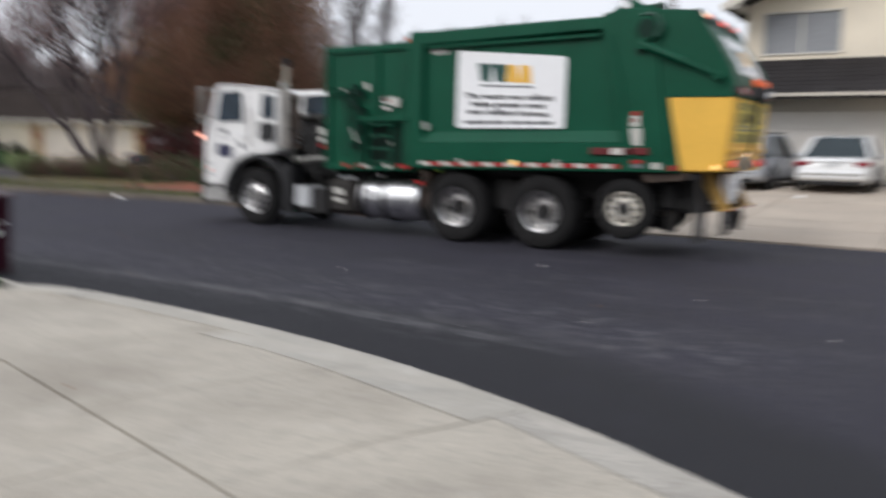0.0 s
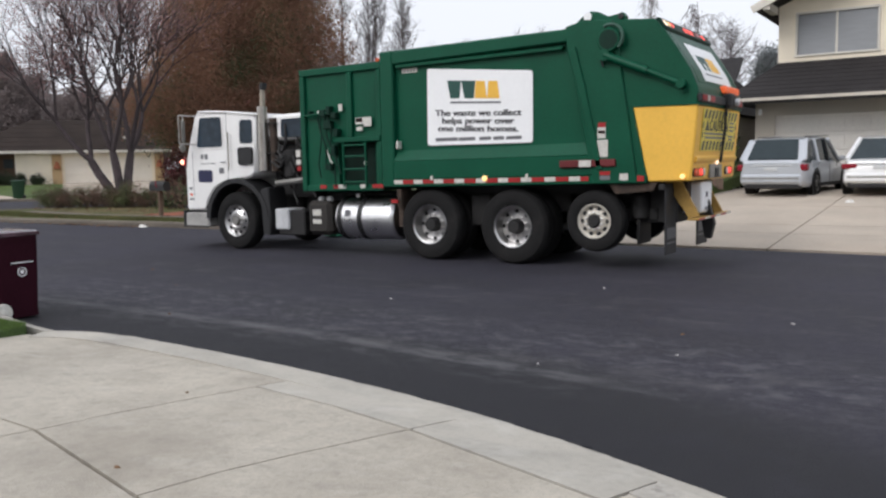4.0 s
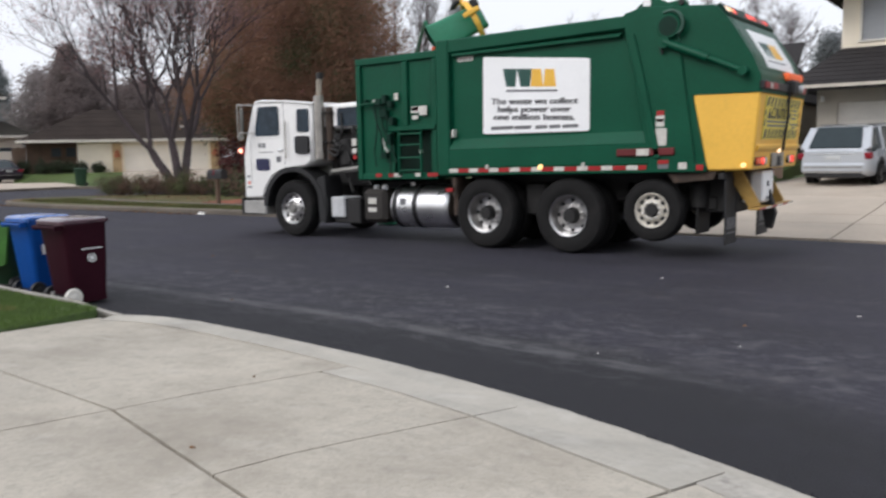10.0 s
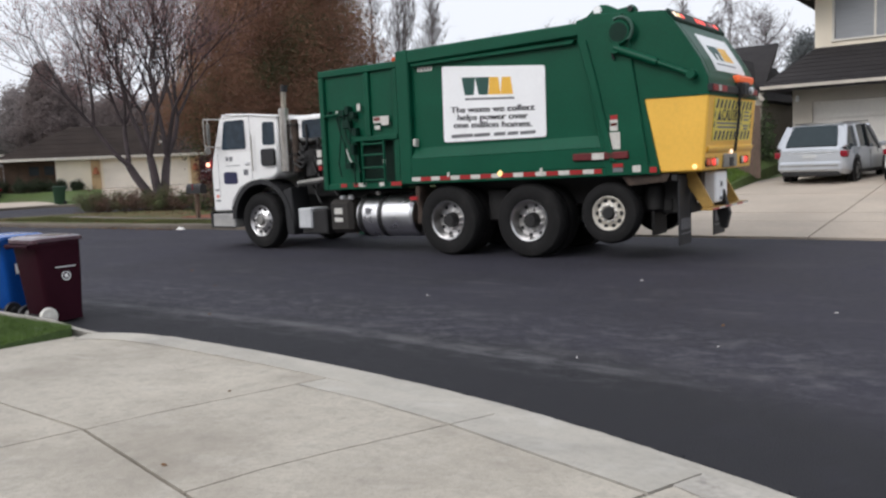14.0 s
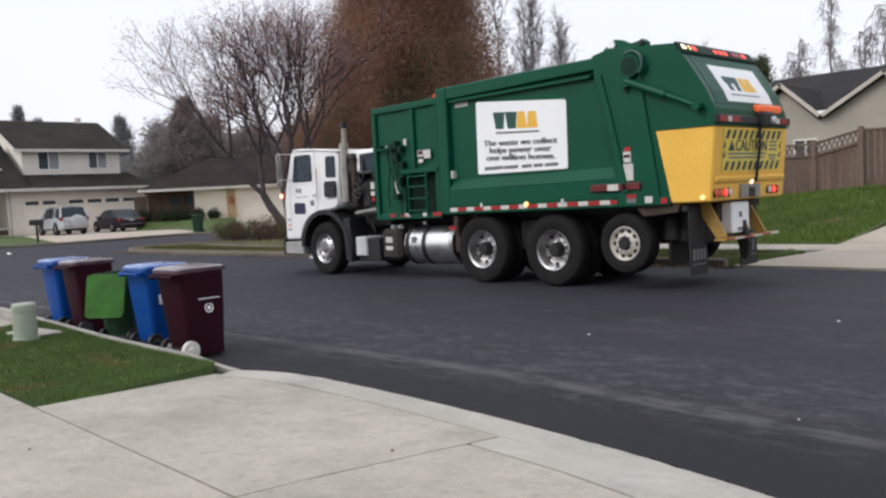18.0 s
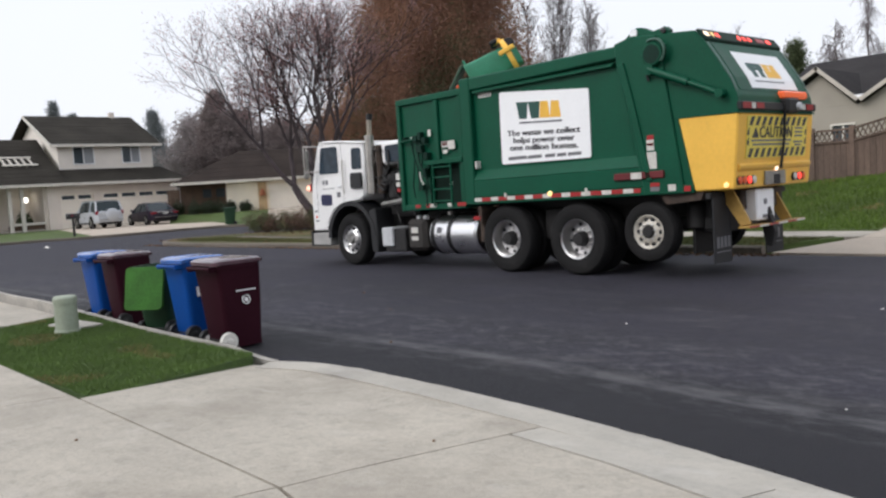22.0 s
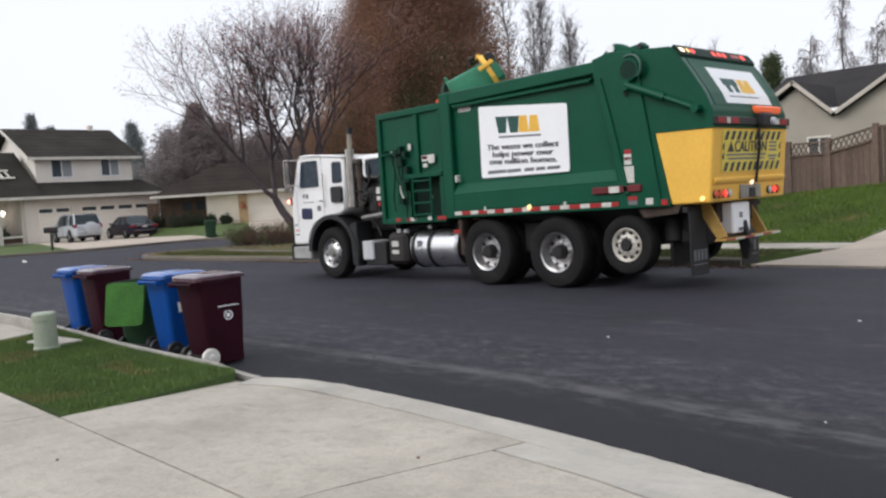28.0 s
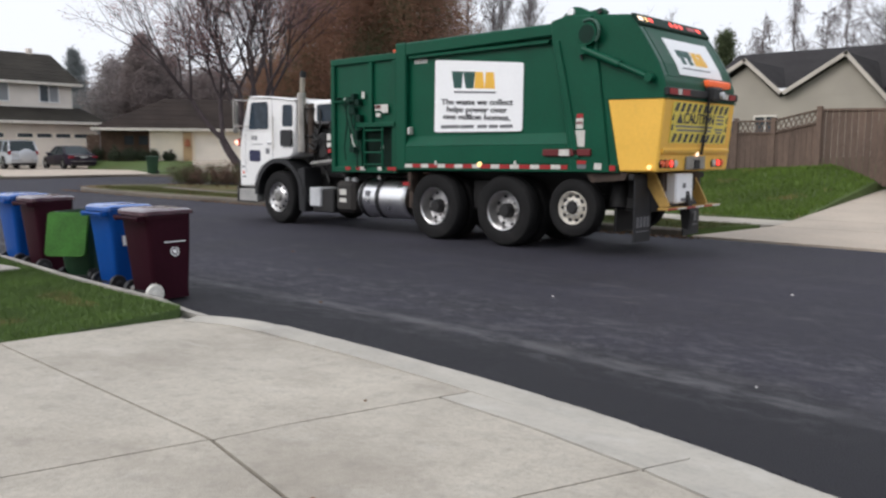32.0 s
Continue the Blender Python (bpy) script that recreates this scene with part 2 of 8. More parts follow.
def band(m, color, along, half, scale, low, high, amount, stretch=(1, 1, 1), until=None):
    """Scuffs along a curved track: along = (y, bend, from x), half = its half width, until = the x where they end."""
    _, r, mix = overlay(m, color, scale, low, high, amount, stretch)
    n, l = m.node_tree.nodes, m.node_tree.links

    def calc(op, a, b):
        k = n.new("ShaderNodeMath")
        k.operation = op
        for i, v in enumerate((a, b)):
            if isinstance(v, (int, float)):
                k.inputs[i].default_value = v
            else:
                l.new(v, k.inputs[i])
        return k.outputs[0]

    tex, xyz = n.new("ShaderNodeTexCoord"), n.new("ShaderNodeSeparateXYZ")
    l.new(tex.outputs["Object"], xyz.inputs[0])
    bend = calc("MULTIPLY", calc("MAXIMUM", calc("SUBTRACT", xyz.outputs["X"], along[2]), 0.0), along[1])
    off = calc("ABSOLUTE", calc("SUBTRACT", calc("ADD", xyz.outputs["Y"], bend), along[0]), 0.0)
    near = n.new("ShaderNodeMapRange")
    near.interpolation_type = "SMOOTHSTEP"
    near.inputs["From Min"].default_value, near.inputs["From Max"].default_value = half * 0.35, half
    near.inputs["To Min"].default_value, near.inputs["To Max"].default_value = 1.0, 0.0
    l.new(off, near.inputs["Value"])
    worn = calc("MULTIPLY", near.outputs["Result"], r.outputs["Result"])
    if until is not None:
        end = n.new("ShaderNodeMapRange")
        end.inputs["From Min"].default_value, end.inputs["From Max"].default_value = until - 0.9, until + 0.2
        end.inputs["To Min"].default_value, end.inputs["To Max"].default_value = 1.0, 0.0
        l.new(xyz.outputs["X"], end.inputs["Value"])
        worn = calc("MULTIPLY", worn, end.outputs["Result"])
    l.new(worn, mix.inputs["Factor"])
    return m


def glass(name, color, rough=0.05):
    m = material(name, color, rough, 0.0, 0.1, 2.0, 8.0, spec=0.3)
    return m


def leafy(m, share=0.45):
    """Lets part of the light through, as thin leaves do."""
    n, l = m.node_tree.nodes, m.node_tree.links
    b, out = n["Principled BSDF"], n["Material Output"]
    thin, mix = n.new("ShaderNodeBsdfTranslucent"), n.new("ShaderNodeMixShader")
    l.new(b.inputs["Base Color"].links[0].from_socket, thin.inputs["Color"])
    mix.inputs["Fac"].default_value = share
    l.new(b.outputs[0], mix.inputs[1])
    l.new(thin.outputs[0], mix.inputs[2])
    l.new(mix.outputs[0], out.inputs["Surface"])
    return m


M = {}
M["asphalt"] = material("asphalt", (0.0248, 0.0232, 0.0345), 0.8, 0, 0.3, 0.7, 60, 0.5, bump_scale=90, spec=0.40)
overlay(M["asphalt"], (0.074, 0.070, 0.079), 1.1, 0.54, 0.80, 0.45, (0.35, 1.2, 1), 9.0)
overlay(M["asphalt"], (0.020, 0.019, 0.022), 0.5, 0.52, 0.75, 0.6, (0.4, 0.8, 1))
overlay(M["asphalt"], (0.060, 0.056, 0.065), 9.0, 0.5, 0.7, 0.5, detail=9.0)
band(M["asphalt"], (0.0105, 0.0106, 0.0138), (4.4, 0.5, -2.0), 1.3, 0.8, 0.2, 0.45, 0.9)
band(M["asphalt"], (0.125, 0.123, 0.130), (5.20, 0.115, -4.7), 0.13, 6.0, 0.36, 0.66, 0.72, (0.5, 1.2, 1), until=-1.2)
band(M["asphalt"], (0.105, 0.103, 0.110), (5.06, 0.12, -4.2), 0.40, 7.0, 0.48, 0.74, 0.55, (0.6, 1.2, 1), until=-1.3)
band(M["asphalt"], (0.14, 0.138, 0.146), (5.95, 0.10, -5.0), 0.95, 5.0, 0.50, 0.76, 0.6, (0.8, 1.2, 1), until=0.6)
band(M["asphalt"], (0.15, 0.147, 0.155), (5.9, 0.10, -5.0), 1.3, 18.0, 0.56, 0.72, 0.5, (0.8, 1.1, 1), until=0.8)
band(M["asphalt"], (0.115, 0.11, 0.11), (5.3, 0.0, 0.0), 0.5, 2.6, 0.50, 0.76, 0.5, (0.7, 1.3, 1), until=0.2)
band(M["asphalt"], (0.10, 0.096, 0.10), (7.6, 0.0, 0.0), 0.9, 3.5, 0.54, 0.72, 0.5, (0.5, 1.5, 1))
M["concrete"] = material("concrete", (0.475, 0.432, 0.362), 0.85, 0, 0.14, 1.1, 30, 0.35, bump_scale=120)
overlay(M["concrete"], (0.285, 0.252, 0.205), 0.8, 0.46, 0.71, 0.8)
overlay(M["concrete"], (0.23, 0.21, 0.18), 9.0, 0.50, 0.72, 0.42, detail=8.0)
overlay(M["concrete"], (0.56, 0.52, 0.455), 3.5, 0.55, 0.75, 0.5)
overlay(M["concrete"], (0.24, 0.22, 0.19), 34.0, 0.56, 0.7, 0.35)
overlay(M["concrete"], (0.22, 0.198, 0.168), 75.0, 0.53, 0.70, 0.5)
M["apron"] = material("apron_concrete", (0.455, 0.425, 0.37), 0.85, 0, 0.16, 1.4, 30, 0.35, bump_scale=120)
overlay(M["apron"], (0.27, 0.255, 0.23), 1.6, 0.48, 0.72, 0.7, (0.6, 1.6, 1))
overlay(M["apron"], (0.24, 0.22, 0.19), 30.0, 0.55, 0.7, 0.45)
overlay(M["apron"], (0.55, 0.53, 0.485), 4.0, 0.55, 0.75, 0.5)
M["drive_concrete"] = material("drive_concrete", (0.47, 0.40, 0.325), 0.85, 0, 0.14, 0.8, 20, 0.3)
overlay(M["drive_concrete"], (0.40, 0.31, 0.24), 0.5, 0.55, 0.78, 0.5)
M["kerb"] = material("kerb", (0.45, 0.42, 0.37), 0.85, 0, 0.22, 1.6, 30, 0.4)
overlay(M["kerb"], (0.24, 0.225, 0.20), 1.6, 0.48, 0.7, 0.7, (0.5, 2.0, 1))
overlay(M["kerb"], (0.17, 0.16, 0.145), 14.0, 0.55, 0.72, 0.6)
M["kerb_tan"] = material("tan_kerb", (0.14, 0.118, 0.095), 0.9, 0, 0.3, 0.9, 20, 0.4)
M["joint"] = material("joint", (0.10, 0.09, 0.08), 0.95, 0, 0.3, 6, 50)
M["island_lawn"] = material("island_lawn", (0.085, 0.09, 0.034), 0.95, 0, 0.35, 0.8, 14, 0.8, bump_scale=30, spec=0.2)
overlay(M["island_lawn"], (0.17, 0.115, 0.065), 0.7, 0.46, 0.66, 0.8)
M["lawn"] = material("lawn", (0.055, 0.098, 0.022), 0.9, 0, 0.35, 1.2, 35, 0.9, bump_scale=60)
overlay(M["lawn"], (0.15, 0.11, 0.04), 0.9, 0.58, 0.76, 0.7)
M["green_patch"] = material("dull_green_foliage", (0.10, 0.125, 0.06), 0.9, 0, 0.35, 0.4, 6, rand=0.4)
M["pier_tan"] = material("tan_pier", (0.52, 0.36, 0.20), 0.85, 0, 0.15, 2, 30)
M["far_lawn"] = material("far_lawn", (0.066, 0.103, 0.02), 0.9, 0, 0.35, 0.5, 12, 0.8, bump_scale=30)
overlay(M["far_lawn"], (0.10, 0.095, 0.03), 0.35, 0.52, 0.75, 0.6)
M["blade"] = material("blade", (0.092, 0.155, 0.028), 0.6, 0, 0.2, 2, 10, rand=0.35)
M["bank_blade"] = material("bank_blade", (0.100, 0.160, 0.026), 0.7, 0, 0.25, 0.5, 10, rand=0.35, spec=0.2)
M["olive_blade"] = material("olive_blade", (0.105, 0.112, 0.042), 0.75, 0, 0.25, 0.6, 10, rand=0.3, spec=0.2)
M["dry_blade"] = material("dry_blade", (0.21, 0.165, 0.06), 0.7, 0, 0.2, 2, 10, rand=0.3)
M["soil"] = material("soil", (0.09, 0.07, 0.05), 0.95, 0, 0.4, 0.4, 12, 0.5)
M["mulch"] = material("mulch", (0.25, 0.075, 0.04), 0.95, 0, 0.4, 2, 30, 0.8)
M["green"] = material("truck_green", (0.0015, 0.072, 0.037), 0.42, 0, 0.14, 1.6, 30, 0.03, spec=0.22)
# dark green for valves and hoses, and for painted shade in recesses
M["green_dark"] = material("grimy_shaded_green_paint", (0.003, 0.026, 0.016), 0.6, 0, 0.25, 2, 30, spec=0.2)
overlay(M["green"], (0.006, 0.036, 0.020), 1.2, 0.55, 0.8, 0.4, (1, 1, 0.35))
M["green_rim"] = material("worn_green_edge", (0.05, 0.115, 0.085), 0.4, 0.2, 0.3, 6, 30)
M["green_light"] = material("cart_green", (0.03, 0.22, 0.12), 0.4, 0, 0.15, 3, 30)
M["white"] = material("cab_white", (0.86, 0.85, 0.83), 0.32, 0, 0.05, 1.5, 20, coat=0.3)
overlay(M["white"], (0.32, 0.28, 0.24), 2.2, 0.58, 0.85, 0.45, (1, 1, 0.4))
M["yellow"] = material("hopper_yellow", (0.88, 0.51, 0.085), 0.45, 0, 0.06, 1.5, 25, spec=0.3)
overlay(M["yellow"], (0.40, 0.27, 0.10), 1.5, 0.58, 0.85, 0.5, (1, 1, 0.5))
M["sign_white"] = material("sign_white", (0.92, 0.92, 0.92), 0.4, 0, 0.03, 2, 20)
M["sign_green"] = material("sign_green", (0.012, 0.07, 0.055), 0.5, 0, 0.05)
M["sign_gold"] = material("sign_gold", (0.85, 0.48, 0.06), 0.5, 0, 0.05)
M["print"] = material("print", (0.035, 0.035, 0.04), 0.5, 0, 0.05)
M["print_grey"] = material("print_grey", (0.16, 0.16, 0.17), 0.5, 0, 0.05)
# grime plus the shade of the ladder cavity, put into the colour
M["grimy_green"] = material("grimy_shaded_green_paint", (0.006, 0.022, 0.015), 0.75, 0, 0.4, 3, 30, 0.2, spec=0.2)
M["alloy_dull"] = material("dull_bumper_steel", (0.42, 0.41, 0.39), 0.45, 0.3, 0.2, 4, 40)
M["oily_black"] = material("oily_black", (0.022, 0.018, 0.015), 0.55, 0, 0.45, 6, 40, 0.4)
M["caution"] = material("caution_yellow", (0.80, 0.64, 0.10), 0.5, 0, 0.05)
M["black"] = material("black_paint", (0.012, 0.012, 0.013), 0.5, 0, 0.25, 4, 30)
M["rubber"] = material("tyre_rubber", (0.013, 0.0125, 0.0125), 0.85, 0, 0.3, 4, 40, 0.3, spec=0.25)
overlay(M["rubber"], (0.035, 0.032, 0.03), 4, 0.55, 0.8, 0.5)
M["flap"] = material("flap_rubber", (0.018, 0.018, 0.02), 0.6, 0, 0.3, 4, 40)
M["alloy"] = material("polished_alloy", (0.60, 0.59, 0.58), 0.33, 1.0, 0.15, 5, 40)
M["alloy_dark"] = material("dull_alloy", (0.30, 0.29, 0.27), 0.45, 0.9, 0.25, 6, 40)
M["steel_white"] = material("painted_rim", (0.62, 0.58, 0.50), 0.5, 0, 0.2, 8, 40)
M["chrome"] = material("chrome", (0.86, 0.86, 0.86), 0.3, 1.0, 0.06, 4, 30)
M["stack_cream"] = material("heat_stained_pipe", (0.42, 0.37, 0.30), 0.45, 0.3, 0.2, 4, 30)
overlay(M["stack_cream"], (0.12, 0.075, 0.05), 2.5, 0.5, 0.7, 0.6, (1, 1, 0.4))
M["brushed"] = material("stack_steel", (0.55, 0.52, 0.48), 0.35, 1.0, 0.2, 5, 40)
M["grey_box"] = material("grey_box", (0.55, 0.56, 0.57), 0.5, 0, 0.12, 4, 30)
M["worn_yellow"] = material("worn_yellow_paint", (0.46, 0.28, 0.07), 0.6, 0, 0.2, 4, 30)
M["rust"] = material("rusty_steel", (0.065, 0.045, 0.034), 0.8, 0.2, 0.4, 6, 40, 0.4)
M["frame"] = material("chassis_black", (0.014, 0.013, 0.013), 0.65, 0, 0.4, 4, 30)
M["truck_glass"] = material("truck_glass", (0.026, 0.040, 0.055), 0.06, 0, 0.3, 2.0, 8.0, spec=0.22)
M["navy"] = material("navy_decal", (0.012, 0.014, 0.06), 0.4, 0, 0.1)
M["red_refl"] = material("red_reflector", (0.34, 0.014, 0.016), 0.35, 0, 0.1)
M["dull_red"] = material("dull_red_paint", (0.13, 0.010, 0.012), 0.5, 0, 0.2, 5, 40)
M["white_refl"] = material("white_reflector", (0.62, 0.60, 0.55), 0.35, 0, 0.15, 20, 60)
M["orange"] = material("orange_lens", (0.75, 0.10, 0.02), 0.3, 0, 0.1)
M["strobe"] = material("amber_light_bar", (0.85, 0.14, 0.04), 0.3, 0, 0.1, 6, 40, emit=0.25)
M["signal_on"] = material("turn_signal_lamp", (1.0, 0.42, 0.30), 0.3, 0, 0.02, emit=2.2)
M["amber_side"] = material("amber_side_lamp", (1.0, 0.66, 0.26), 0.3, 0, 0.02, emit=0.9)
M["red_on"] = material("red_lamp", (1.0, 0.06, 0.04), 0.3, 0, 0.02, emit=1.1)
M["white_on"] = material("white_lamp", (1.0, 0.75, 0.55), 0.3, 0, 0.02, emit=1.3)
M["maroon"] = material("maroon_plastic", (0.030, 0.0065, 0.0125), 0.55, 0, 0.14, 2, 40, 0.08, spec=0.07)
overlay(M["maroon"], (0.045, 0.008, 0.014), 1.5, 0.58, 0.8, 0.4)
# glossy lid, its base paler than the body to carry sky sheen
M["lid_sheen"] = material("sheen_pale_maroon_lid", (0.075, 0.03, 0.045), 0.24, 0, 0.3, 4, 40, 0.12, spec=0.8, coat=0.6, bump_scale=9)
M["blue"] = material("blue_plastic", (0.004, 0.066, 0.30), 0.45, 0, 0.14, 2, 40, 0.08, spec=0.15)
# blue lid lightened likewise, part of the sheen being in the colour
M["blue_lid"] = material("sheen_pale_blue_lid", (0.02, 0.11, 0.40), 0.24, 0, 0.25, 4, 40, 0.12, spec=0.8, coat=0.6, bump_scale=9)
M["cart_lime"] = material("green_cart_plastic", (0.038, 0.14, 0.018), 0.5, 0, 0.3, 4, 40, 0.08, spec=0.2)
M["cart_dark"] = material("dark_green_plastic", (0.012, 0.05, 0.020), 0.55, 0, 0.2, 2, 40)
M["white_plastic"] = material("white_wheel_plastic", (0.68, 0.66, 0.60), 0.5, 0, 0.1, 6, 30)
M["pedestal"] = material("pedestal_green", (0.36, 0.40, 0.31), 0.6, 0, 0.12, 4, 30)
M["stucco"] = material("stucco", (0.78, 0.70, 0.62), 0.9, 0, 0.1, 0.8, 40, 0.4)
M["stucco_pale"] = material("pale_stucco", (0.86, 0.77, 0.62), 0.9, 0, 0.1, 0.8, 40, 0.4)
# for the added wall behind the camera
M["near_wall"] = material("near_wall", (0.30, 0.27, 0.22), 0.9, 0, 0.12, 0.8, 30, 0.3)
M["stucco_dun"] = material("dun_stucco", (0.37, 0.335, 0.28), 0.9, 0, 0.12, 0.8, 40, 0.4)
# wall and doors under the lean-to: eave shade put into darker colours
M["stucco_tan"] = material("eave_shaded_stucco", (0.50, 0.455, 0.385), 0.9, 0, 0.12, 0.8, 40, 0.4)
M["garage_tan"] = material("eave_shaded_garage_door", (0.74, 0.70, 0.64), 0.6, 0, 0.08, 1, 20)
M["siding"] = material("siding", (0.80, 0.735, 0.66), 0.75, 0, 0.08, 1, 20)
M["trim_tan"] = material("tan_trim", (0.52, 0.47, 0.40), 0.7, 0, 0.12, 2, 20)
M["trim"] = material("trim", (0.66, 0.62, 0.55), 0.6, 0, 0.1, 2, 20)
M["roof"] = material("roof_shingle", (0.042, 0.038, 0.032), 0.95, 0, 0.3, 0.6, 12, 0.4, spec=0.1)
M["roof_brown"] = material("brown_shake_roof", (0.038, 0.029, 0.025), 0.95, 0, 0.3, 0.8, 14, 0.5, spec=0.1)
M["roof_dark"] = material("dark_shingle_roof", (0.034, 0.031, 0.031), 0.95, 0, 0.3, 1.0, 18, 0.6, spec=0.15)
M["garage"] = material("garage_door", (0.88, 0.81, 0.71), 0.6, 0, 0.06, 1, 20)
M["garage_pale"] = material("pale_garage_door", (0.88, 0.82, 0.72), 0.6, 0, 0.06, 1, 20)
M["house_glass"] = glass("house_glass", (0.06, 0.075, 0.085), 0.08)
M["blind"] = material("window_blind", (0.29, 0.30, 0.31), 0.7, 0, 0.08, 2, 20, stretch=(1, 1, 12))
M["wood_fence"] = material("wood_fence", (0.135, 0.092, 0.07), 0.85, 0, 0.3, 2.5, 30, 0.4, rand=0.2, stretch=(1, 1, 0.25))
M["timber"] = material("brown_timber", (0.12, 0.075, 0.05), 0.8, 0, 0.25, 3, 30, 0.3)
M["bark"] = material("bark", (0.075, 0.058, 0.06), 0.95, 0, 0.35, 3, 30, 0.6)
M["bark_pale"] = material("pale_bark", (0.17, 0.145, 0.14), 0.95, 0, 0.3, 3, 30, 0.5)
M["twig_leaf"] = material("mauve_leaf", (0.31, 0.17, 0.17), 0.85, 0, 0.25, 1.5, 8, rand=0.35, tint=(0.40, 0.25, 0.24))
M["rust_leaf"] = material("rust_foliage", (0.315, 0.176, 0.116), 0.9, 0, 0.25, 0.35, 6, rand=0.06)
M["rust_dark"] = material("dark_rust_foliage", (0.270, 0.148, 0.102), 0.9, 0, 0.25, 0.35, 6, rand=0.06)
# distance haze is mixed into this brown
M["far_brown"] = material("haze_tinted_brown_foliage", (0.26, 0.215, 0.205), 0.95, 0, 0.25, 0.3, 6, rand=0.2)
M["olive_leaf"] = material("olive_leaf", (0.075, 0.085, 0.032), 0.85, 0, 0.3, 1, 8, rand=0.3)
M["green_leaf"] = material("dark_green_leaf", (0.055, 0.085, 0.03), 0.85, 0, 0.35, 1, 8, rand=0.45)
M["bush_leaf"] = material("bush_leaf", (0.095, 0.080, 0.038), 0.85, 0, 0.35, 1, 8, rand=0.3, tint=(0.135, 0.075, 0.055))
M["hedge_leaf"] = material("hedge_leaf", (0.028, 0.042, 0.018), 0.85, 0, 0.3, 1, 8, rand=0.3)
M["red_leaf"] = material("red_shrub_leaf", (0.12, 0.022, 0.025), 0.8, 0, 0.3, 1, 8, rand=0.45)
# leaf colour lightened and greyed to carry the haze of distance
M["far_leaf"] = material("haze_tinted_leaf", (0.26, 0.28, 0.285), 0.95, 0, 0.2, 0.3, 6, rand=0.15)
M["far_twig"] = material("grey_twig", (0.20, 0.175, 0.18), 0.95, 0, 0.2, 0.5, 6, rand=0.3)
# paler still: more haze put into the foliage colour
M["far_haze"] = material("pale_haze_tinted_foliage", (0.34, 0.30, 0.295), 0.95, 0, 0.25, 0.3, 6, rand=0.2)
for nm in ("rust_leaf", "rust_dark", "far_brown", "far_haze", "green_patch", "twig_leaf", "far_leaf"):
    leafy(M[nm])
M["silver"] = material("silver_car_paint", (0.50, 0.52, 0.55), 0.3, 0.25, 0.05, 1, 30, coat=0.6)
M["white_car"] = material("white_car_paint", (0.78, 0.78, 0.77), 0.3, 0, 0.03, 1, 30, coat=0.6)
M["dark_car"] = material("dark_car_paint", (0.014, 0.020, 0.024), 0.35, 0.0, 0.1, 1, 30, spec=0.28)
M["plum_car"] = material("dark_car_plum_paint", (0.014, 0.008, 0.017), 0.4, 0.0, 0.1, 1, 30, spec=0.25)
M["car_glass"] = glass("car_glass", (0.028, 0.04, 0.045), 0.05)
M["tail_red"] = material("tail_lamp", (0.22, 0.010, 0.02), 0.25, 0, 0.1)
M["headlight_on"] = material("headlight", (1.0, 0.95, 0.85), 0.2, 0, 0.02, emit=4.0)
M["plate"] = material("plate", (0.55, 0.56, 0.56), 0.5, 0, 0.08, 8, 40)
M["terracotta"] = material("terracotta_plaque", (0.30, 0.10, 0.045), 0.8, 0, 0.2, 6, 30)
M["porch_lamp"] = material("porch_lamp", (1.0, 0.95, 0.85), 0.4, 0, 0.02, emit=3.0)
M["paper"] = material("paper_litter", (0.72, 0.70, 0.66), 0.8, 0, 0.1, 10, 40)
M["leaf_litter"] = material("dry_leaf", (0.17, 0.095, 0.05), 0.85, 0, 0.3, 8, 30, rand=0.4)


# ---------------------------------------------------------------- mesh helpers
def part(name, bm, mat, parent=None, label="", smooth=False):
    me = bpy.data.meshes.new(name)
    bm.normal_update()
    bm.to_mesh(me)
    bm.free()
    for mm in mat if isinstance(mat, (list, tuple)) else (mat,):
        me.materials.append(M[mm] if isinstance(mm, str) else mm)
    if smooth:
        me.polygons.foreach_set("use_smooth", [True] * len(me.polygons))
        if smooth != "all":
            me.set_sharp_from_angle(angle=radians(35))
    ob = new(name, me)
    if parent is not None:
        ob.parent = parent
    if label:
        ob["label"] = label
    return ob


def BM():
    return bmesh.new()


def box(bm, x0, x1, y0, y1, z0, z1, bevel=0.0, mat=0, m=None):
    """A box between two corners, its edges bevelled."""
    vs = [bm.verts.new((x, y, z)) for z in (z0, z1) for x, y in ((x0, y0), (x1, y0), (x1, y1), (x0, y1))]
    fs = [(0, 3, 2, 1), (4, 5, 6, 7), (0, 1, 5, 4), (1, 2, 6, 5), (2, 3, 7, 6), (3, 0, 4, 7)]
    faces = [bm.faces.new([vs[i] for i in f]) for f in fs]
    for f in faces:
        f.material_index = mat
    out = vs
    if bevel > 0:
        edges = list({e for f in faces for e in f.edges})
        r = bmesh.ops.bevel(bm, geom=edges, offset=bevel, segments=1, affect="EDGES", profile=0.5, clamp_overlap=True)
        for f in r["faces"]:
            f.material_index = mat
        out = list({v for f in r["faces"] for v in f.verts} | {v for v in vs if v.is_valid})
    if m is not None:
        bmesh.ops.transform(bm, matrix=m, verts=out)
    return bm


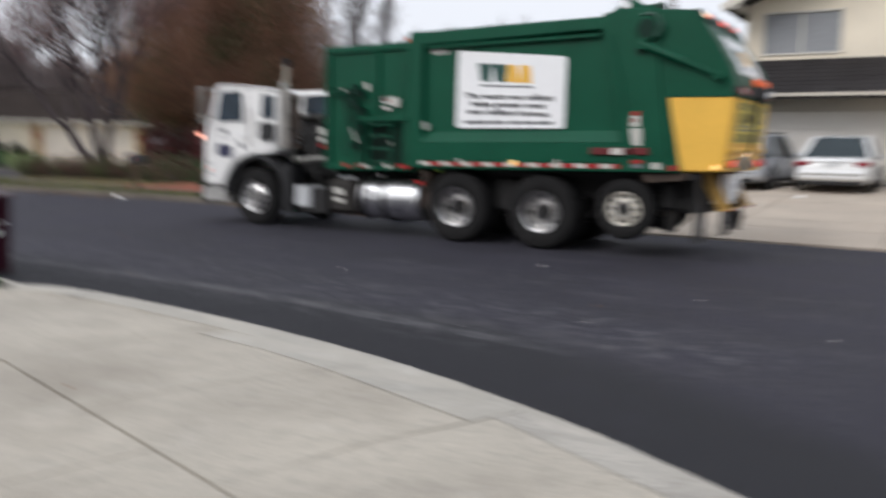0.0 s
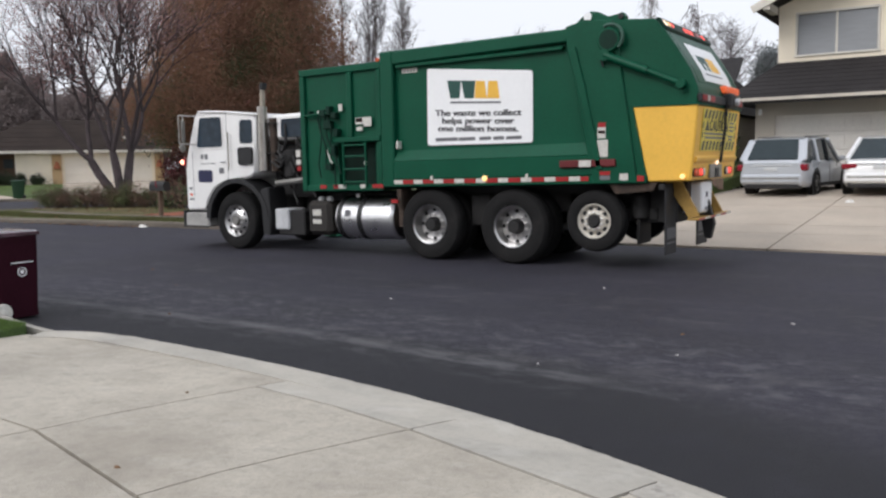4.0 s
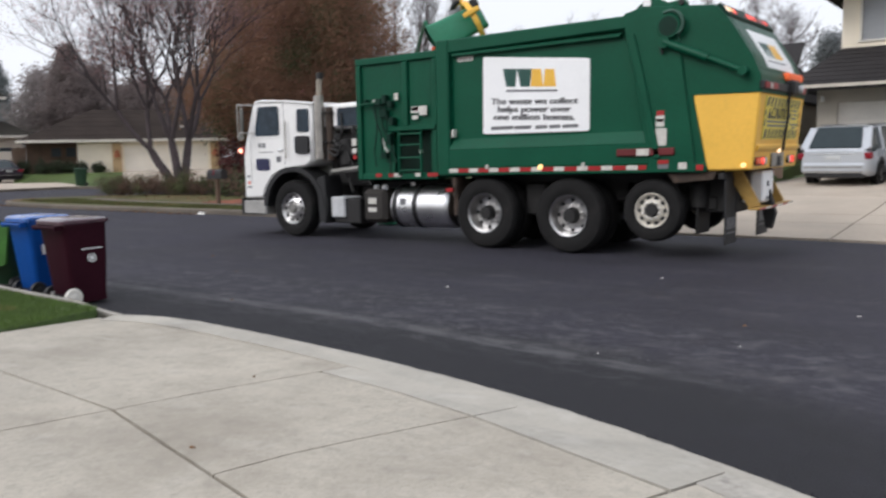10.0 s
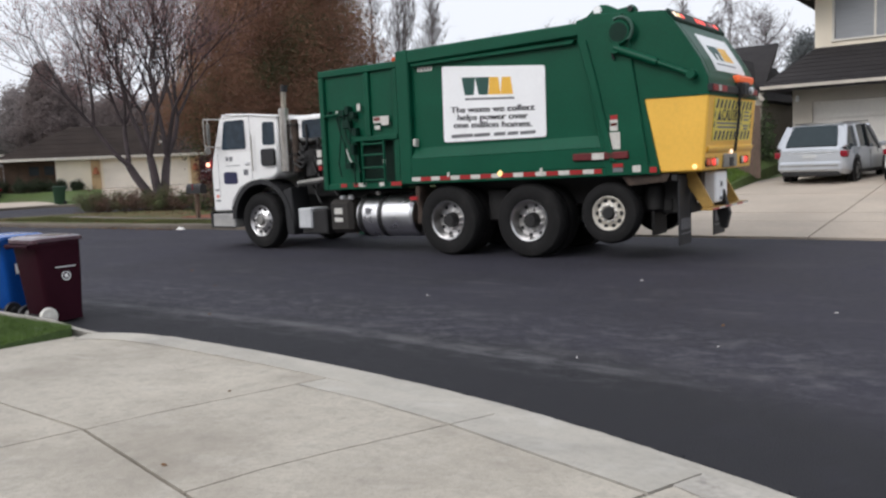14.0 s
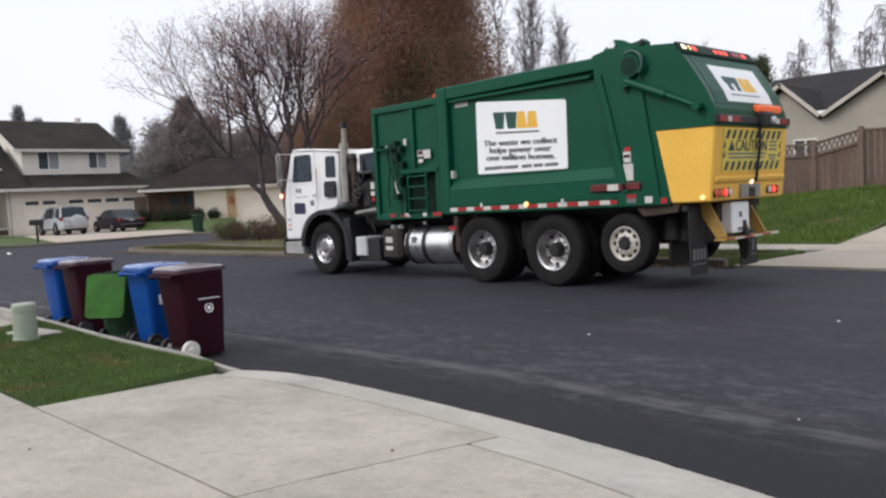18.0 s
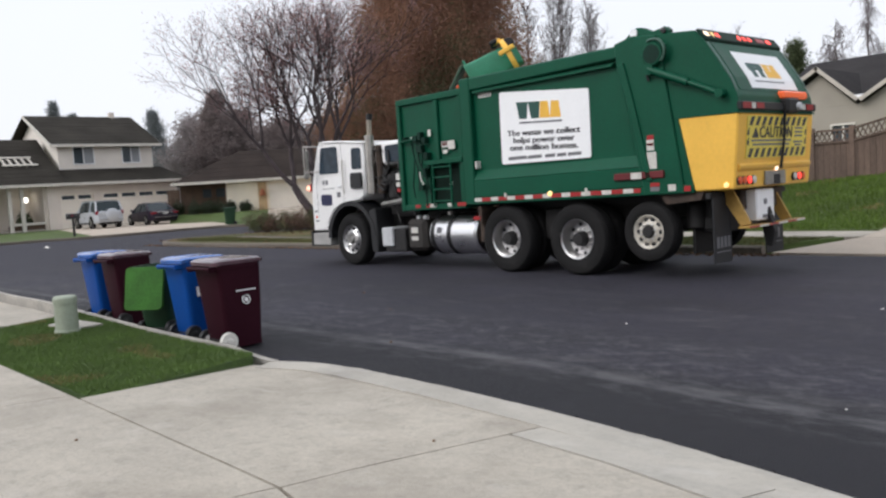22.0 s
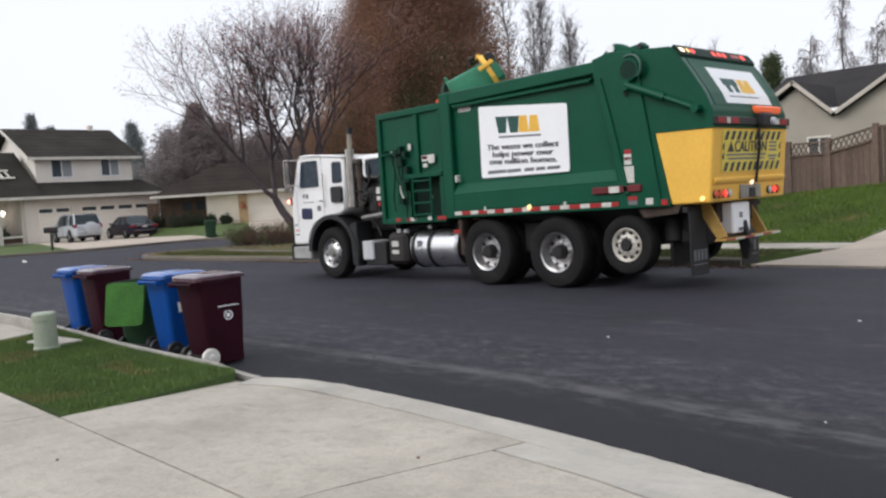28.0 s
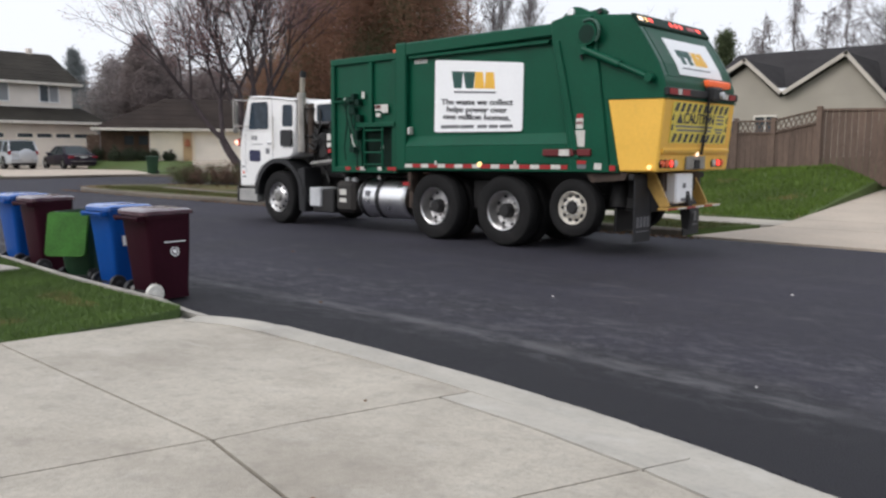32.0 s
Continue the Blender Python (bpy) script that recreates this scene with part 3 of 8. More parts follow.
def tube(bm, p0, p1, r0, r1=None, seg=12, caps=True, mat=0):
    """A tapered tube from p0 to p1."""
    r1 = r0 if r1 is None else r1
    p0, p1 = Vector(p0), Vector(p1)
    q = (p1 - p0).to_track_quat("Z", "Y")
    rings = []
    for p, r in ((p0, r0), (p1, r1)):
        rings.append([bm.verts.new(p + q @ Vector((r * math.cos(2 * math.pi * k / seg), r * math.sin(2 * math.pi * k / seg), 0))) for k in range(seg)])
    for k in range(seg):
        f = bm.faces.new((rings[0][k], rings[0][(k + 1) % seg], rings[1][(k + 1) % seg], rings[1][k]))
        f.material_index = mat
    if caps:
        bm.faces.new(rings[0][::-1]).material_index = mat
        bm.faces.new(rings[1]).material_index = mat
    return bm


def lathe(bm, profile, axis="Z", seg=24, at=(0, 0, 0), mat=0, caps=True):
    """Turns a profile of (radius, height) about an axis."""
    rings = []
    for r, h in profile:
        ring = []
        for k in range(seg):
            a = 2 * math.pi * k / seg
            c, s = r * math.cos(a), r * math.sin(a)
            v = (c, s, h) if axis == "Z" else ((c, h, s) if axis == "Y" else (h, c, s))
            ring.append(bm.verts.new(Vector(v) + Vector(at)))
        rings.append(ring)
    flip = axis == "Y"
    for a, b in zip(rings, rings[1:]):
        for k in range(seg):
            q = (a[k], a[(k + 1) % seg], b[(k + 1) % seg], b[k])
            f = bm.faces.new(q[::-1] if flip else q)
            f.material_index = mat
    for ring, rev in ((rings[0], not flip), (rings[-1], flip)) if caps else ():
        if 1e-5 < (Vector(ring[0].co) - Vector(ring[seg // 2].co)).length < 0.24:
            f = bm.faces.new(ring[::-1] if rev else ring)
            f.material_index = mat
    return bm


def prism(bm, pts, lo, hi, axis="Y", bevel=0.0, mat=0):
    """A polygon of (a, b) pairs drawn out along an axis. Y: a is x, b is z; X: a is y, b is z; Z: a is x, b is y."""
    def at(a, b, c):
        return {"Y": (a, c, b), "X": (c, a, b), "Z": (a, b, c)}[axis]
    one = [bm.verts.new(at(a, b, lo)) for a, b in pts]
    two = [bm.verts.new(at(a, b, hi)) for a, b in pts]
    faces = [bm.faces.new(one), bm.faces.new(two[::-1])]
    for k in range(len(pts)):
        j = (k + 1) % len(pts)
        faces.append(bm.faces.new((one[j], one[k], two[k], two[j])))
    for f in faces:
        f.material_index = mat
    bmesh.ops.recalc_face_normals(bm, faces=faces)
    if bevel > 0:
        edges = list({e for f in faces for e in f.edges})
        r = bmesh.ops.bevel(bm, geom=edges, offset=bevel, segments=1, affect="EDGES", profile=0.5, clamp_overlap=True)
        for f in r["faces"]:
            f.material_index = mat
    return bm


def thing(name, label, category, at=(0, 0, 0), rz=0.0, group="", kind=""):
    ob = new(name)
    ob.matrix_basis = pose(*at, 0, 0, rz)
    return tagged(ob, label, category, group, kind)


def words(text, size, mat, parent, m, name="lettering", label="", bold=0.0):
    """Words in the built-in font, as a thin mesh."""
    cu = bpy.data.curves.new(name, "FONT")
    cu.body, cu.size, cu.align_x, cu.extrude, cu.offset = text, size, "CENTER", 0.001, bold * 0.4
    tmp = bpy.data.objects.new(name, cu)
    scene.collection.objects.link(tmp)
    me = bpy.data.meshes.new_from_object(tmp.evaluated_get(bpy.context.evaluated_depsgraph_get()))
    bpy.data.objects.remove(tmp)
    me.materials.clear()
    me.materials.append(M[mat])
    if bold:
        both = BM()
        both.from_mesh(me)
        both.transform(Matrix.Translation((-bold, 0, 0)))
        keep = list(both.verts)
        both.from_mesh(me)
        bmesh.ops.translate(both, verts=[v for v in both.verts if v not in set(keep)], vec=(bold, 0, 0.0004))
        both.to_mesh(me)
        both.free()
    me.transform(m)
    ob = new(name, me)
    ob.parent = parent
    if label:
        ob["label"] = label
    return ob


# ---------------------------------------------------------------- ground
def sheet(name, pts, z, mat, label, category, depth=0.0, kind="structure", parent=None, zf=None, cut=0.0):
    """A flat or sloping piece of ground with an outline and a depth below it."""
    bm = BM()
    hf = zf or (lambda x, y: z)
    top = [bm.verts.new((x, y, hf(x, y))) for x, y in pts]
    f = bm.faces.new(top)
    bm.normal_update()
    if f.normal.z < 0:
        f.normal_flip()
    if depth:
        low = [bm.verts.new((x, y, hf(x, y) - depth)) for x, y in pts]
        for k in range(len(pts)):
            j = (k + 1) % len(pts)
            bm.faces.new((low[k], low[j], top[j], top[k]))
    bmesh.ops.triangulate(bm, faces=[x for x in bm.faces if len(x.verts) > 4])
    bmesh.ops.recalc_face_normals(bm, faces=bm.faces)
    ob = part(name, bm, mat, parent)
    return tagged(ob, label, category, "", kind)


def ribbon(name, line, width, z0, z1, mat, label, category="kerb", side=1, kind="structure", zf=None, parent=None, round_top=0.03, reach=1):
    """A long low bar, such as a kerb, that follows a line; side 1 lays its width to the left of the line."""
    bm = BM()
    rings = []
    for i, p in enumerate(line):
        a, b = Vector(line[max(0, i - reach)]), Vector(line[min(len(line) - 1, i + reach)])
        d = (b - a).normalized()
        nrm = Vector((-d.y, d.x)) * side
        p = Vector(p)
        q = p + nrm * width
        dz = zf(p.x, p.y) if zf else 0.0
        m = p + nrm * round_top
        ring = [(p.x, p.y, z0 + dz), (p.x, p.y, z1 - round_top + dz), (m.x, m.y, z1 + dz), (q.x, q.y, z1 + dz), (q.x, q.y, z0 + dz)]
        rings.append([bm.verts.new(v) for v in ring])
    for a, b in zip(rings, rings[1:]):
        for k in range(4):
            bm.faces.new((a[k], a[k + 1], b[k + 1], b[k]))
    bm.faces.new(rings[0])
    bm.faces.new(rings[-1][::-1])
    bmesh.ops.recalc_face_normals(bm, faces=bm.faces)
    ob = part(name, bm, mat, parent)
    return tagged(ob, label, category, "", kind) if label else ob


def smooth_line(pts, steps=6):
    """Catmull-Rom through the points."""
    out = []
    for i in range(len(pts) - 1):
        p0, p1, p2, p3 = (Vector(pts[max(0, min(len(pts) - 1, i + k))]) for k in (-1, 0, 1, 2))
        for s in range(steps):
            t = s / steps
            v = 0.5 * (2 * p1 + (p2 - p0) * t + (2 * p0 - 5 * p1 + 4 * p2 - p3) * t * t + (3 * p1 - p0 - 3 * p2 + p3) * t ** 3)
            out.append((v.x, v.y))
    out.append(tuple(pts[-1]))
    return out


NEAR_KERB_SMOOTH = smooth_line([(-70, -6), (-36, 1.5), (-20, 4.4), (-14, 4.5), (-11.2, 4.3), (-8.9, 4.08), (-7.3, 4.0), (-6.55, 4.02), (-6.0, 4.2), (-5.2, 4.23), (-3.6, 4.1), (-2.2, 3.87), (-1.07, 3.55), (0.0, 3.12), (1.5, 2.3), (3.5, 0.9), (6, -1.5), (9, -6)], 24)
# the asphalt meets the concrete in a chewed edge
NEAR_KERB = [(x, y + (0.014 * noise.noise((x * 5, 0.0, 1.0)) + 0.010 * noise.noise((x * 17, 0.0, 2.0)) if -6.4 < x < 3 else 0.0)) for x, y in NEAR_KERB_SMOOTH]
ISLAND_FRONT = smooth_line([(-17.0, 13.15), (-21.0, 12.95), (-24.5, 12.85), (-27.2, 13.2), (-28.6, 14.2), (-28.2, 15.6), (-25.5, 18.6), (-21, 21.0), (-12, 24.5)], 5)
COURT_KERB = smooth_line([(-60, -4), (-42, 7.5), (-40.5, 11.5), (-40.1, 13.6), (-38.9, 15.4), (-38.5, 17.2), (-38.6, 20.0), (-37.6, 22.0), (-33.0, 23.4), (-22, 27.5), (-8, 33.5)], 5)

ground = sheet("ground", [(-900, -900), (900, -900), (900, 900), (-900, 900)], -0.09, "soil", "brown earth and dry grass reaching to the horizon", "ground")
ROAD_EDGE = ([(x, y) for x, y in NEAR_KERB] + [(60, -6), (60, 13.2), (-17.0, 13.15)] + ISLAND_FRONT[1:] + [(-8, 33.5)] + COURT_KERB[::-1][1:])
road = sheet("road", ROAD_EDGE, 0.0, "asphalt", "dark asphalt street with pale scuffed streaks", "road", 0.06)


def near_z(x, y):
    """The near pavement climbs gently from the gutter."""
    return 0.035 + 0.10 * min(1.0, max(0.0, (3.88 - y) / 1.55))


# near kerb with its gutter pan
def tip_drop(x, y):
    return -0.085 * max(0.0, min(1.0, (x + 7.0) / 0.6))


ribbon("kerb_near", [p for p in NEAR_KERB if p[0] < -6.4], 0.09, -0.06, 0.135, "kerb", "worn pale concrete kerb beside the lawn", side=-1, zf=tip_drop)
ribbon("gutter_lip", [p for p in NEAR_KERB if -6.45 < p[0] < 8], 0.3, -0.06, 0.047, "apron", "low rolled concrete gutter lip at the driveway", side=-1, round_top=0.05, reach=14)


def slab(name, x0, x1, ya, yb, sl=0.31, sr=0.31, low=0.009, mat="concrete"):
    """One concrete slab; ya and yb give its edges at any x; sl and sr slant its ends."""
    bm = BM()
    n = max(1, int((x1 - x0) / 0.5))
    g = 0.006
    top = []
    for i in range(n + 1):
        u = i / n
        x = x0 + g + (x1 - x0 - 2 * g) * u
        y0, y1 = ya(x) + low, yb(x) - g
        row = []
        for j in range(5):
            y = y0 + (y1 - y0) * j / 4
            xx = x + (sl + (sr - sl) * u) * (y - 2.26)
            row.append(bm.verts.new((xx, y, near_z(xx, y))))
        top.append(row)
    for i in range(n):
        for j in range(4):
            bm.faces.new((top[i][j], top[i + 1][j], top[i + 1][j + 1], top[i][j + 1]))
    ext = bmesh.ops.extrude_edge_only(bm, edges=[e for e in bm.edges if e.is_boundary])
    for v in ext["geom"]:
        if isinstance(v, bmesh.types.BMVert):
            v.co.z -= 0.05
    bmesh.ops.recalc_face_normals(bm, faces=bm.faces)
    return part("concrete_slab", bm, mat, name)


def kerb_y(x):
    for a, b in zip(NEAR_KERB, NEAR_KERB[1:]):
        if a[0] <= x <= b[0]:
            return a[1] + (b[1] - a[1]) * (x - a[0]) / max(1e-6, b[0] - a[0]) - 0.29
    return NEAR_KERB[-1][1]


def line_b(x):
    """The joint along the back of the apron."""
    return 3.5 - 0.15 * (x + 3.42) if x < -2.74 else 3.40 - 0.31 * (x + 2.74)


def line_g(x):
    """The joint along the back of the gutter pan, past the last cross joint."""
    return 2.95 - 0.45 * (x + 0.86)


def line_a(x):
    """The joint along the pavement."""
    return 2.18 - 0.05 * (x + 3.6) if x < -3.6 else 2.18 - 0.225 * (x + 3.6)


driveway = thing("pavement_near", "pale concrete driveway and footpath slabs with dark joints", "driveway", kind="structure")
bed = BM()
bedpts = [(-80, -12), (-80, -9.5), (-36, 0.9), (-20, 3.9), (-11.2, 3.95), (-6.5, 3.9), (-3.6, 3.7), (-2.2, 3.45), (-1.07, 3.1), (0, 2.6), (1.5, 1.8), (3.5, 0.4), (6, -2), (8.6, -6), (20, -40), (-80, -40)]
prism(bed, bedpts, -0.2, 0.028, "Z")
part("joint_bed", bed, "joint", driveway)
slab(driveway, -6.23, -3.57, line_a, kerb_y, -0.17, 0.13)
slab(driveway, -3.57, -2.31, line_b, kerb_y, 0.13, 0.27, 0.018, "apron")
slab(driveway, -3.57, -2.31, line_a, line_b, 0.13, 0.27)
slab(driveway, -2.31, -0.98, line_b, kerb_y, 0.27, 0.29, 0.018, "apron")
slab(driveway, -2.31, -0.98, line_a, line_b, 0.27, 0.29)
slab(driveway, -0.98, 3.0, line_g, kerb_y, 0.29, 0.31, 0.010, "kerb")
slab(driveway, -0.98, 3.0, line_a, lambda x: min(line_g(x), kerb_y(x)))
for xa, xb in ((-13.0, -9.4), (-9.4, -6.4), (-6.4, -3.57), (-3.57, -1.5), (-1.5, 1.0), (1.0, 3.0)):
    slab(driveway, xa, xb, lambda x: line_a(x) - 1.35, line_a)
for xa, xb in ((-13.0, -9.4), (-9.4, -6.4), (-6.4, -3.57), (-3.57, -1.5), (-1.5, 1.0), (1.0, 4.0)):
    slab(driveway, xa, xb, lambda x: line_a(x) - 5.5, lambda x: line_a(x) - 1.35)
slab(driveway, -22.0, -11.3, lambda x: 2.28, lambda x: kerb_y(x) + 0.1 if x > -20 else 3.6, 0.0, 0.0)

# lawn strip between path and kerb
LAWN = [(-6.24, 2.42), (-6.50, 3.85), (-6.62, 3.92), (-7.3, 3.915), (-8.9, 3.995), (-11.2, 4.215), (-10.9, 3.4), (-10.4, 2.42)]
lawn = sheet("lawn_strip", LAWN, 0.108, "lawn", "short green lawn strip with a dry brown patch", "lawn", 0.12)


def inside(x, y, poly):
    hit = False
    for (x0, y0), (x1, y1) in zip(poly, poly[1:] + poly[:1]):
        if (y0 > y) != (y1 > y) and x < (x1 - x0) * (y - y0) / (y1 - y0) + x0:
            hit = not hit
    return hit


def grass(name, poly, count, h, z, seed, mats, label, zf=None):
    """Blades of grass as one mesh."""
    rnd = random.Random(seed)
    xs, ys = [p[0] for p in poly], [p[1] for p in poly]
    verts, faces, mi = [], [], []
    while len(faces) < count:
        x, y = rnd.uniform(min(xs), max(xs)), rnd.uniform(min(ys), max(ys))
        if not inside(x, y, poly):
            continue
        dry = noise.noise((x * 0.9, y * 1.3, 3.0)) > 0.34
        a, hh, w = rnd.uniform(0, 6.28), h * rnd.uniform(0.5, 1.25), rnd.uniform(0.003, 0.006) * h / 0.04
        lean = rnd.uniform(0.0, 0.7) * hh
        zz = zf(x, y) if zf else z
        k = len(verts)
        c, s = math.cos(a), math.sin(a)
        verts += [(x - w * s, y + w * c, zz - 0.004), (x + w * s, y - w * c, zz - 0.004), (x + lean * c, y + lean * s, zz + hh)]
        faces.append((k, k + 1, k + 2))
        mi.append(1 if dry and rnd.random() < 0.5 else 0)
    me = bpy.data.meshes.new(name)
    me.from_pydata(verts, [], faces)
    for mm in mats:
        me.materials.append(M[mm])
    me.polygons.foreach_set("material_index", mi)
    ob = new(name, me)
    return tagged(ob, label, "grass", "", "stuff")


grass("grass", LAWN, 80000, 0.030, 0.106, 5, ("blade", "dry_blade"), "fine green grass blades with dry tufts")

# ---- far side of the street
ribbon("kerb_island", ISLAND_FRONT, 0.16, -0.06, 0.12, "kerb_tan", "pale concrete kerb round the corner bed", side=-1)
isle_in = [(p[0] + 0.12 * (1 if p[0] < -27.5 else 0), p[1] + 0.1 * (1 if p[1] < 14 else -1)) for p in ISLAND_FRONT] + [(-12, 16.4), (-12, 13.25)]
sheet("corner_lawn", isle_in, 0.115, "island_lawn", "patchy winter grass on the street corner", "lawn", 0.15)
sheet("mulch_bed", [(-19.6, 15.1), (-14, 14.9), (-13.0, 18.0), (-19.5, 17.6)], 0.14, "mulch", "reddish bark mulch bed", "mulch", 0.03)
ribbon("footpath_corner", [(-13.0, 14.55), (-22, 14.45), (-25.6, 15.0)], 0.5, 0.05, 0.13, "kerb_tan", "narrow concrete footpath across the corner lawn", "footpath", side=-1, round_top=0.0)

DRIVE_X0, DRIVE_X1 = -5.45, 5.2


def bank_z(x, y):
    """Height of the ground on the far side, climbing away from the street."""
    up = max(0.0, min(1.0, (y - 15.5) / 9.5))
    return 0.1 + 0.70 * up + 0.55 * max(0.0, min(1.0, (y - 17) / 4.5)) * max(0.0, min(1.0, (-5.2 - x) / 1.2)) * max(0.15, min(1.0, (x + 13) / 7))


def patch(name, x0, x1, y0, y1, zf, mat, label, category, nx=10, ny=10, kind="structure", skirt=0.3):
    bm = BM()
    vs = [[bm.verts.new((x0 + (x1 - x0) * i / nx, y0 + (y1 - y0) * j / ny, 0)) for j in range(ny + 1)] for i in range(nx + 1)]
    for r in vs:
        for v in r:
            v.co.z = zf(v.co.x, v.co.y)
    for i in range(nx):
        for j in range(ny):
            bm.faces.new((vs[i][j], vs[i + 1][j], vs[i + 1][j + 1], vs[i][j + 1]))
    ext = bmesh.ops.extrude_edge_only(bm, edges=[e for e in bm.edges if e.is_boundary])
    for v in ext["geom"]:
        if isinstance(v, bmesh.types.BMVert):
            v.co.z -= skirt
    ob = part(name, bm, mat, None, smooth=True)
    return tagged(ob, label, category, "", kind)


ribbon("kerb_far", [(DRIVE_X0 - 0.9, 13.2), (-17.2, 13.15)], 0.15, -0.06, 0.13, "kerb_tan", "pale concrete kerb across the street", side=-1)
ribbon("kerb_far_east", [(60, 13.2), (DRIVE_X1 + 0.4, 13.2)], 0.15, -0.06, 0.13, "kerb", "pale concrete kerb across the street", side=-1)
sheet("verge", [(DRIVE_X0 - 0.95, 13.34), (DRIVE_X0 - 0.25, 14.98), (-12.2, 14.98), (-12.2, 13.34)], 0.12, "far_lawn", "mown grass verge between kerb and footpath", "lawn", 0.15)
ribbon("footpath_far", [(DRIVE_X0, 14.98), (-13.0, 14.98)], 1.2, 0.0, 0.13, "concrete", "pale concrete footpath across the street", "footpath", side=-1, round_top=0.0)
patch("front_lawn", -13.5, DRIVE_X0, 16.18, 30, bank_z, "far_lawn", "green front lawn climbing to a timber fence", "lawn", 12, 16)


def drive_z(x, y):
    return 0.03 + 0.09 * min(1, max(0, (y - 13.25) / 1.7)) + 0.42 * max(0.0, min(1.0, (y - 15.2) / 8.0))


far_drive = thing("driveway_far", "wide weathered concrete driveway sloping up to a garage", "driveway", kind="structure")
cols = [-5.45, -2.3, 0.2, 2.7, 5.2]
rows_y = [13.22, 14.95, 16.2, 19.4, 22.6, 26.2]
for xa, xb in zip(cols, cols[1:]):
    for ya, yb in zip(rows_y, rows_y[1:]):
        bm = BM()
        g = 0.012
        pts = [(xa + g, ya + g), (xb - g, ya + g), (xb - g, yb - g), (xa + g, yb - g)]
        if ya < 13.5 and xa < -5:
            pts[0] = (xa - 0.75, ya + g)
        t = [bm.verts.new((x, y, drive_z(x, y))) for x, y in pts]
        b = [bm.verts.new((x, y, drive_z(x, y) - 0.1)) for x, y in pts]
        bm.faces.new(t)
        for k in range(4):
            bm.faces.new((b[k], b[(k + 1) % 4], t[(k + 1) % 4], t[k]))
        part("concrete_slab", bm, "drive_concrete", far_drive)
bm = BM()
t = [bm.verts.new((x, y, drive_z(x, y) - 0.02)) for x, y in ((-5.5, 13.25), (5.2, 13.25), (5.2, 15.2), (-5.5, 15.2))]
t2 = [bm.verts.new((x, y, drive_z(x, y) - 0.02)) for x, y in ((5.2, 26.2), (-5.5, 26.2))]
bm.faces.new(t)
bm.faces.new((t[3], t[2], t2[0], t2[1]))
part("joint_bed", bm, "joint", far_drive)
patch("side_lawn", DRIVE_X1, 40, 13.4, 30, lambda x, y: 0.1 + 0.7 * max(0, min(1, (y - 15.5) / 9)), "far_lawn", "green front lawn beside the driveway", "lawn", 6, 6)

# ---- end of the court, far left
COURT_IN = [(p[0] - 0.1, p[1] + 0.12) for p in COURT_KERB]
ribbon("kerb_court", COURT_KERB, 0.15, -0.06, 0.12, "kerb_tan", "pale concrete kerb round the court", side=1)
sheet("court_lawn", COURT_IN + [(-8, 80), (-160, 80), (-160, -4)], 0.10, "far_lawn", "green winter lawns round the court", "lawn", 0.15)

# an unseen house block, added behind the camera to close the place and darken reflections
nb = BM()
prism(nb, [(-9.0, 0.0), (-9.0, 5.4), (-14.0, 7.4), (-19.0, 5.4), (-19.0, 0.0)], -16.0, 14.0, "X")
tagged(part("wall_behind", nb, "near_wall"), "unseen plain beige wall added behind the driveway to darken reflections", "wall", "", "structure")

grass("bank_grass", [(-13.4, 16.2), (-5.5, 16.2), (-5.5, 22.0), (-13.4, 22.4)], 46000, 0.075, 0, 15, ("bank_blade", "dry_blade"), "blades of grass on the sloping front lawn", bank_z)
grass("verge_grass", [(-6.3, 13.36), (-5.8, 14.9), (-12.1, 14.9), (-12.1, 13.36)], 14000, 0.05, 0.118, 16, ("olive_blade", "dry_blade"), "blades of grass on the kerb verge")
grass("island_grass", [(-27.0, 13.6), (-17.0, 13.35), (-13, 13.35), (-13, 14.4), (-22, 14.3), (-26.0, 14.8)], 22000, 0.06, 0.114, 17, ("olive_blade", "dry_blade"), "patchy blades of grass on the street corner")


# ---------------------------------------------------------------- the truck
RISE = 0.011
TW = 2.05
truck = thing("garbage_truck", "white-cab green and yellow side-loading refuse truck on the street", "truck", (-5.07, 10.08, 0))


def tpart(name, bm, mat, parent=None, label="", smooth=False):
    """A part of the truck's body, which leans down a little to the front."""
    for v in bm.verts:
        v.co.z += RISE * v.co.x
    return part(name, bm, mat, parent or truck, label, smooth)


def plate_on_side(bm, x0, x1, z0, z1, y, th=0.006, mat=0, bevel=0.0):
    return box(bm, x0, x1, y - th, y, z0, z1, bevel, mat)


# chassis
for ya in (0.62, 1.28):
    tpart("chassis_rail", box(BM(), -6.1, 2.3, ya, ya + 0.14, 0.72, 1.02, 0.01), "frame")
for x in (-4.4, -3.2, -2.2, -0.7, 0.65, 1.9):
    tpart("cross_member", box(BM(), x, x + 0.1, 0.62, 1.42, 0.76, 0.96), "frame")
for x in (-5.43, -1.36, 0.02):
    tpart("axle", tube(BM(), (x, 0.3, 0.55 - RISE * x), (x, 1.75, 0.55 - RISE * x), 0.09, seg=10), "frame")
tpart("tag_axle", tube(BM(), (1.255, 0.3, 0.62), (1.255, 1.75, 0.62), 0.07, seg=10), "frame")
tpart("differential", lathe(BM(), [(0.02, -0.22), (0.2, -0.12), (0.22, 0.1), (0.03, 0.24)], "X", 12, (-0.65, 1.02, 0.55)), "frame", smooth=True)
tpart("gearbox", box(BM(), -4.7, -3.6, 0.7, 1.3, 0.55, 1.1, 0.06), "frame")
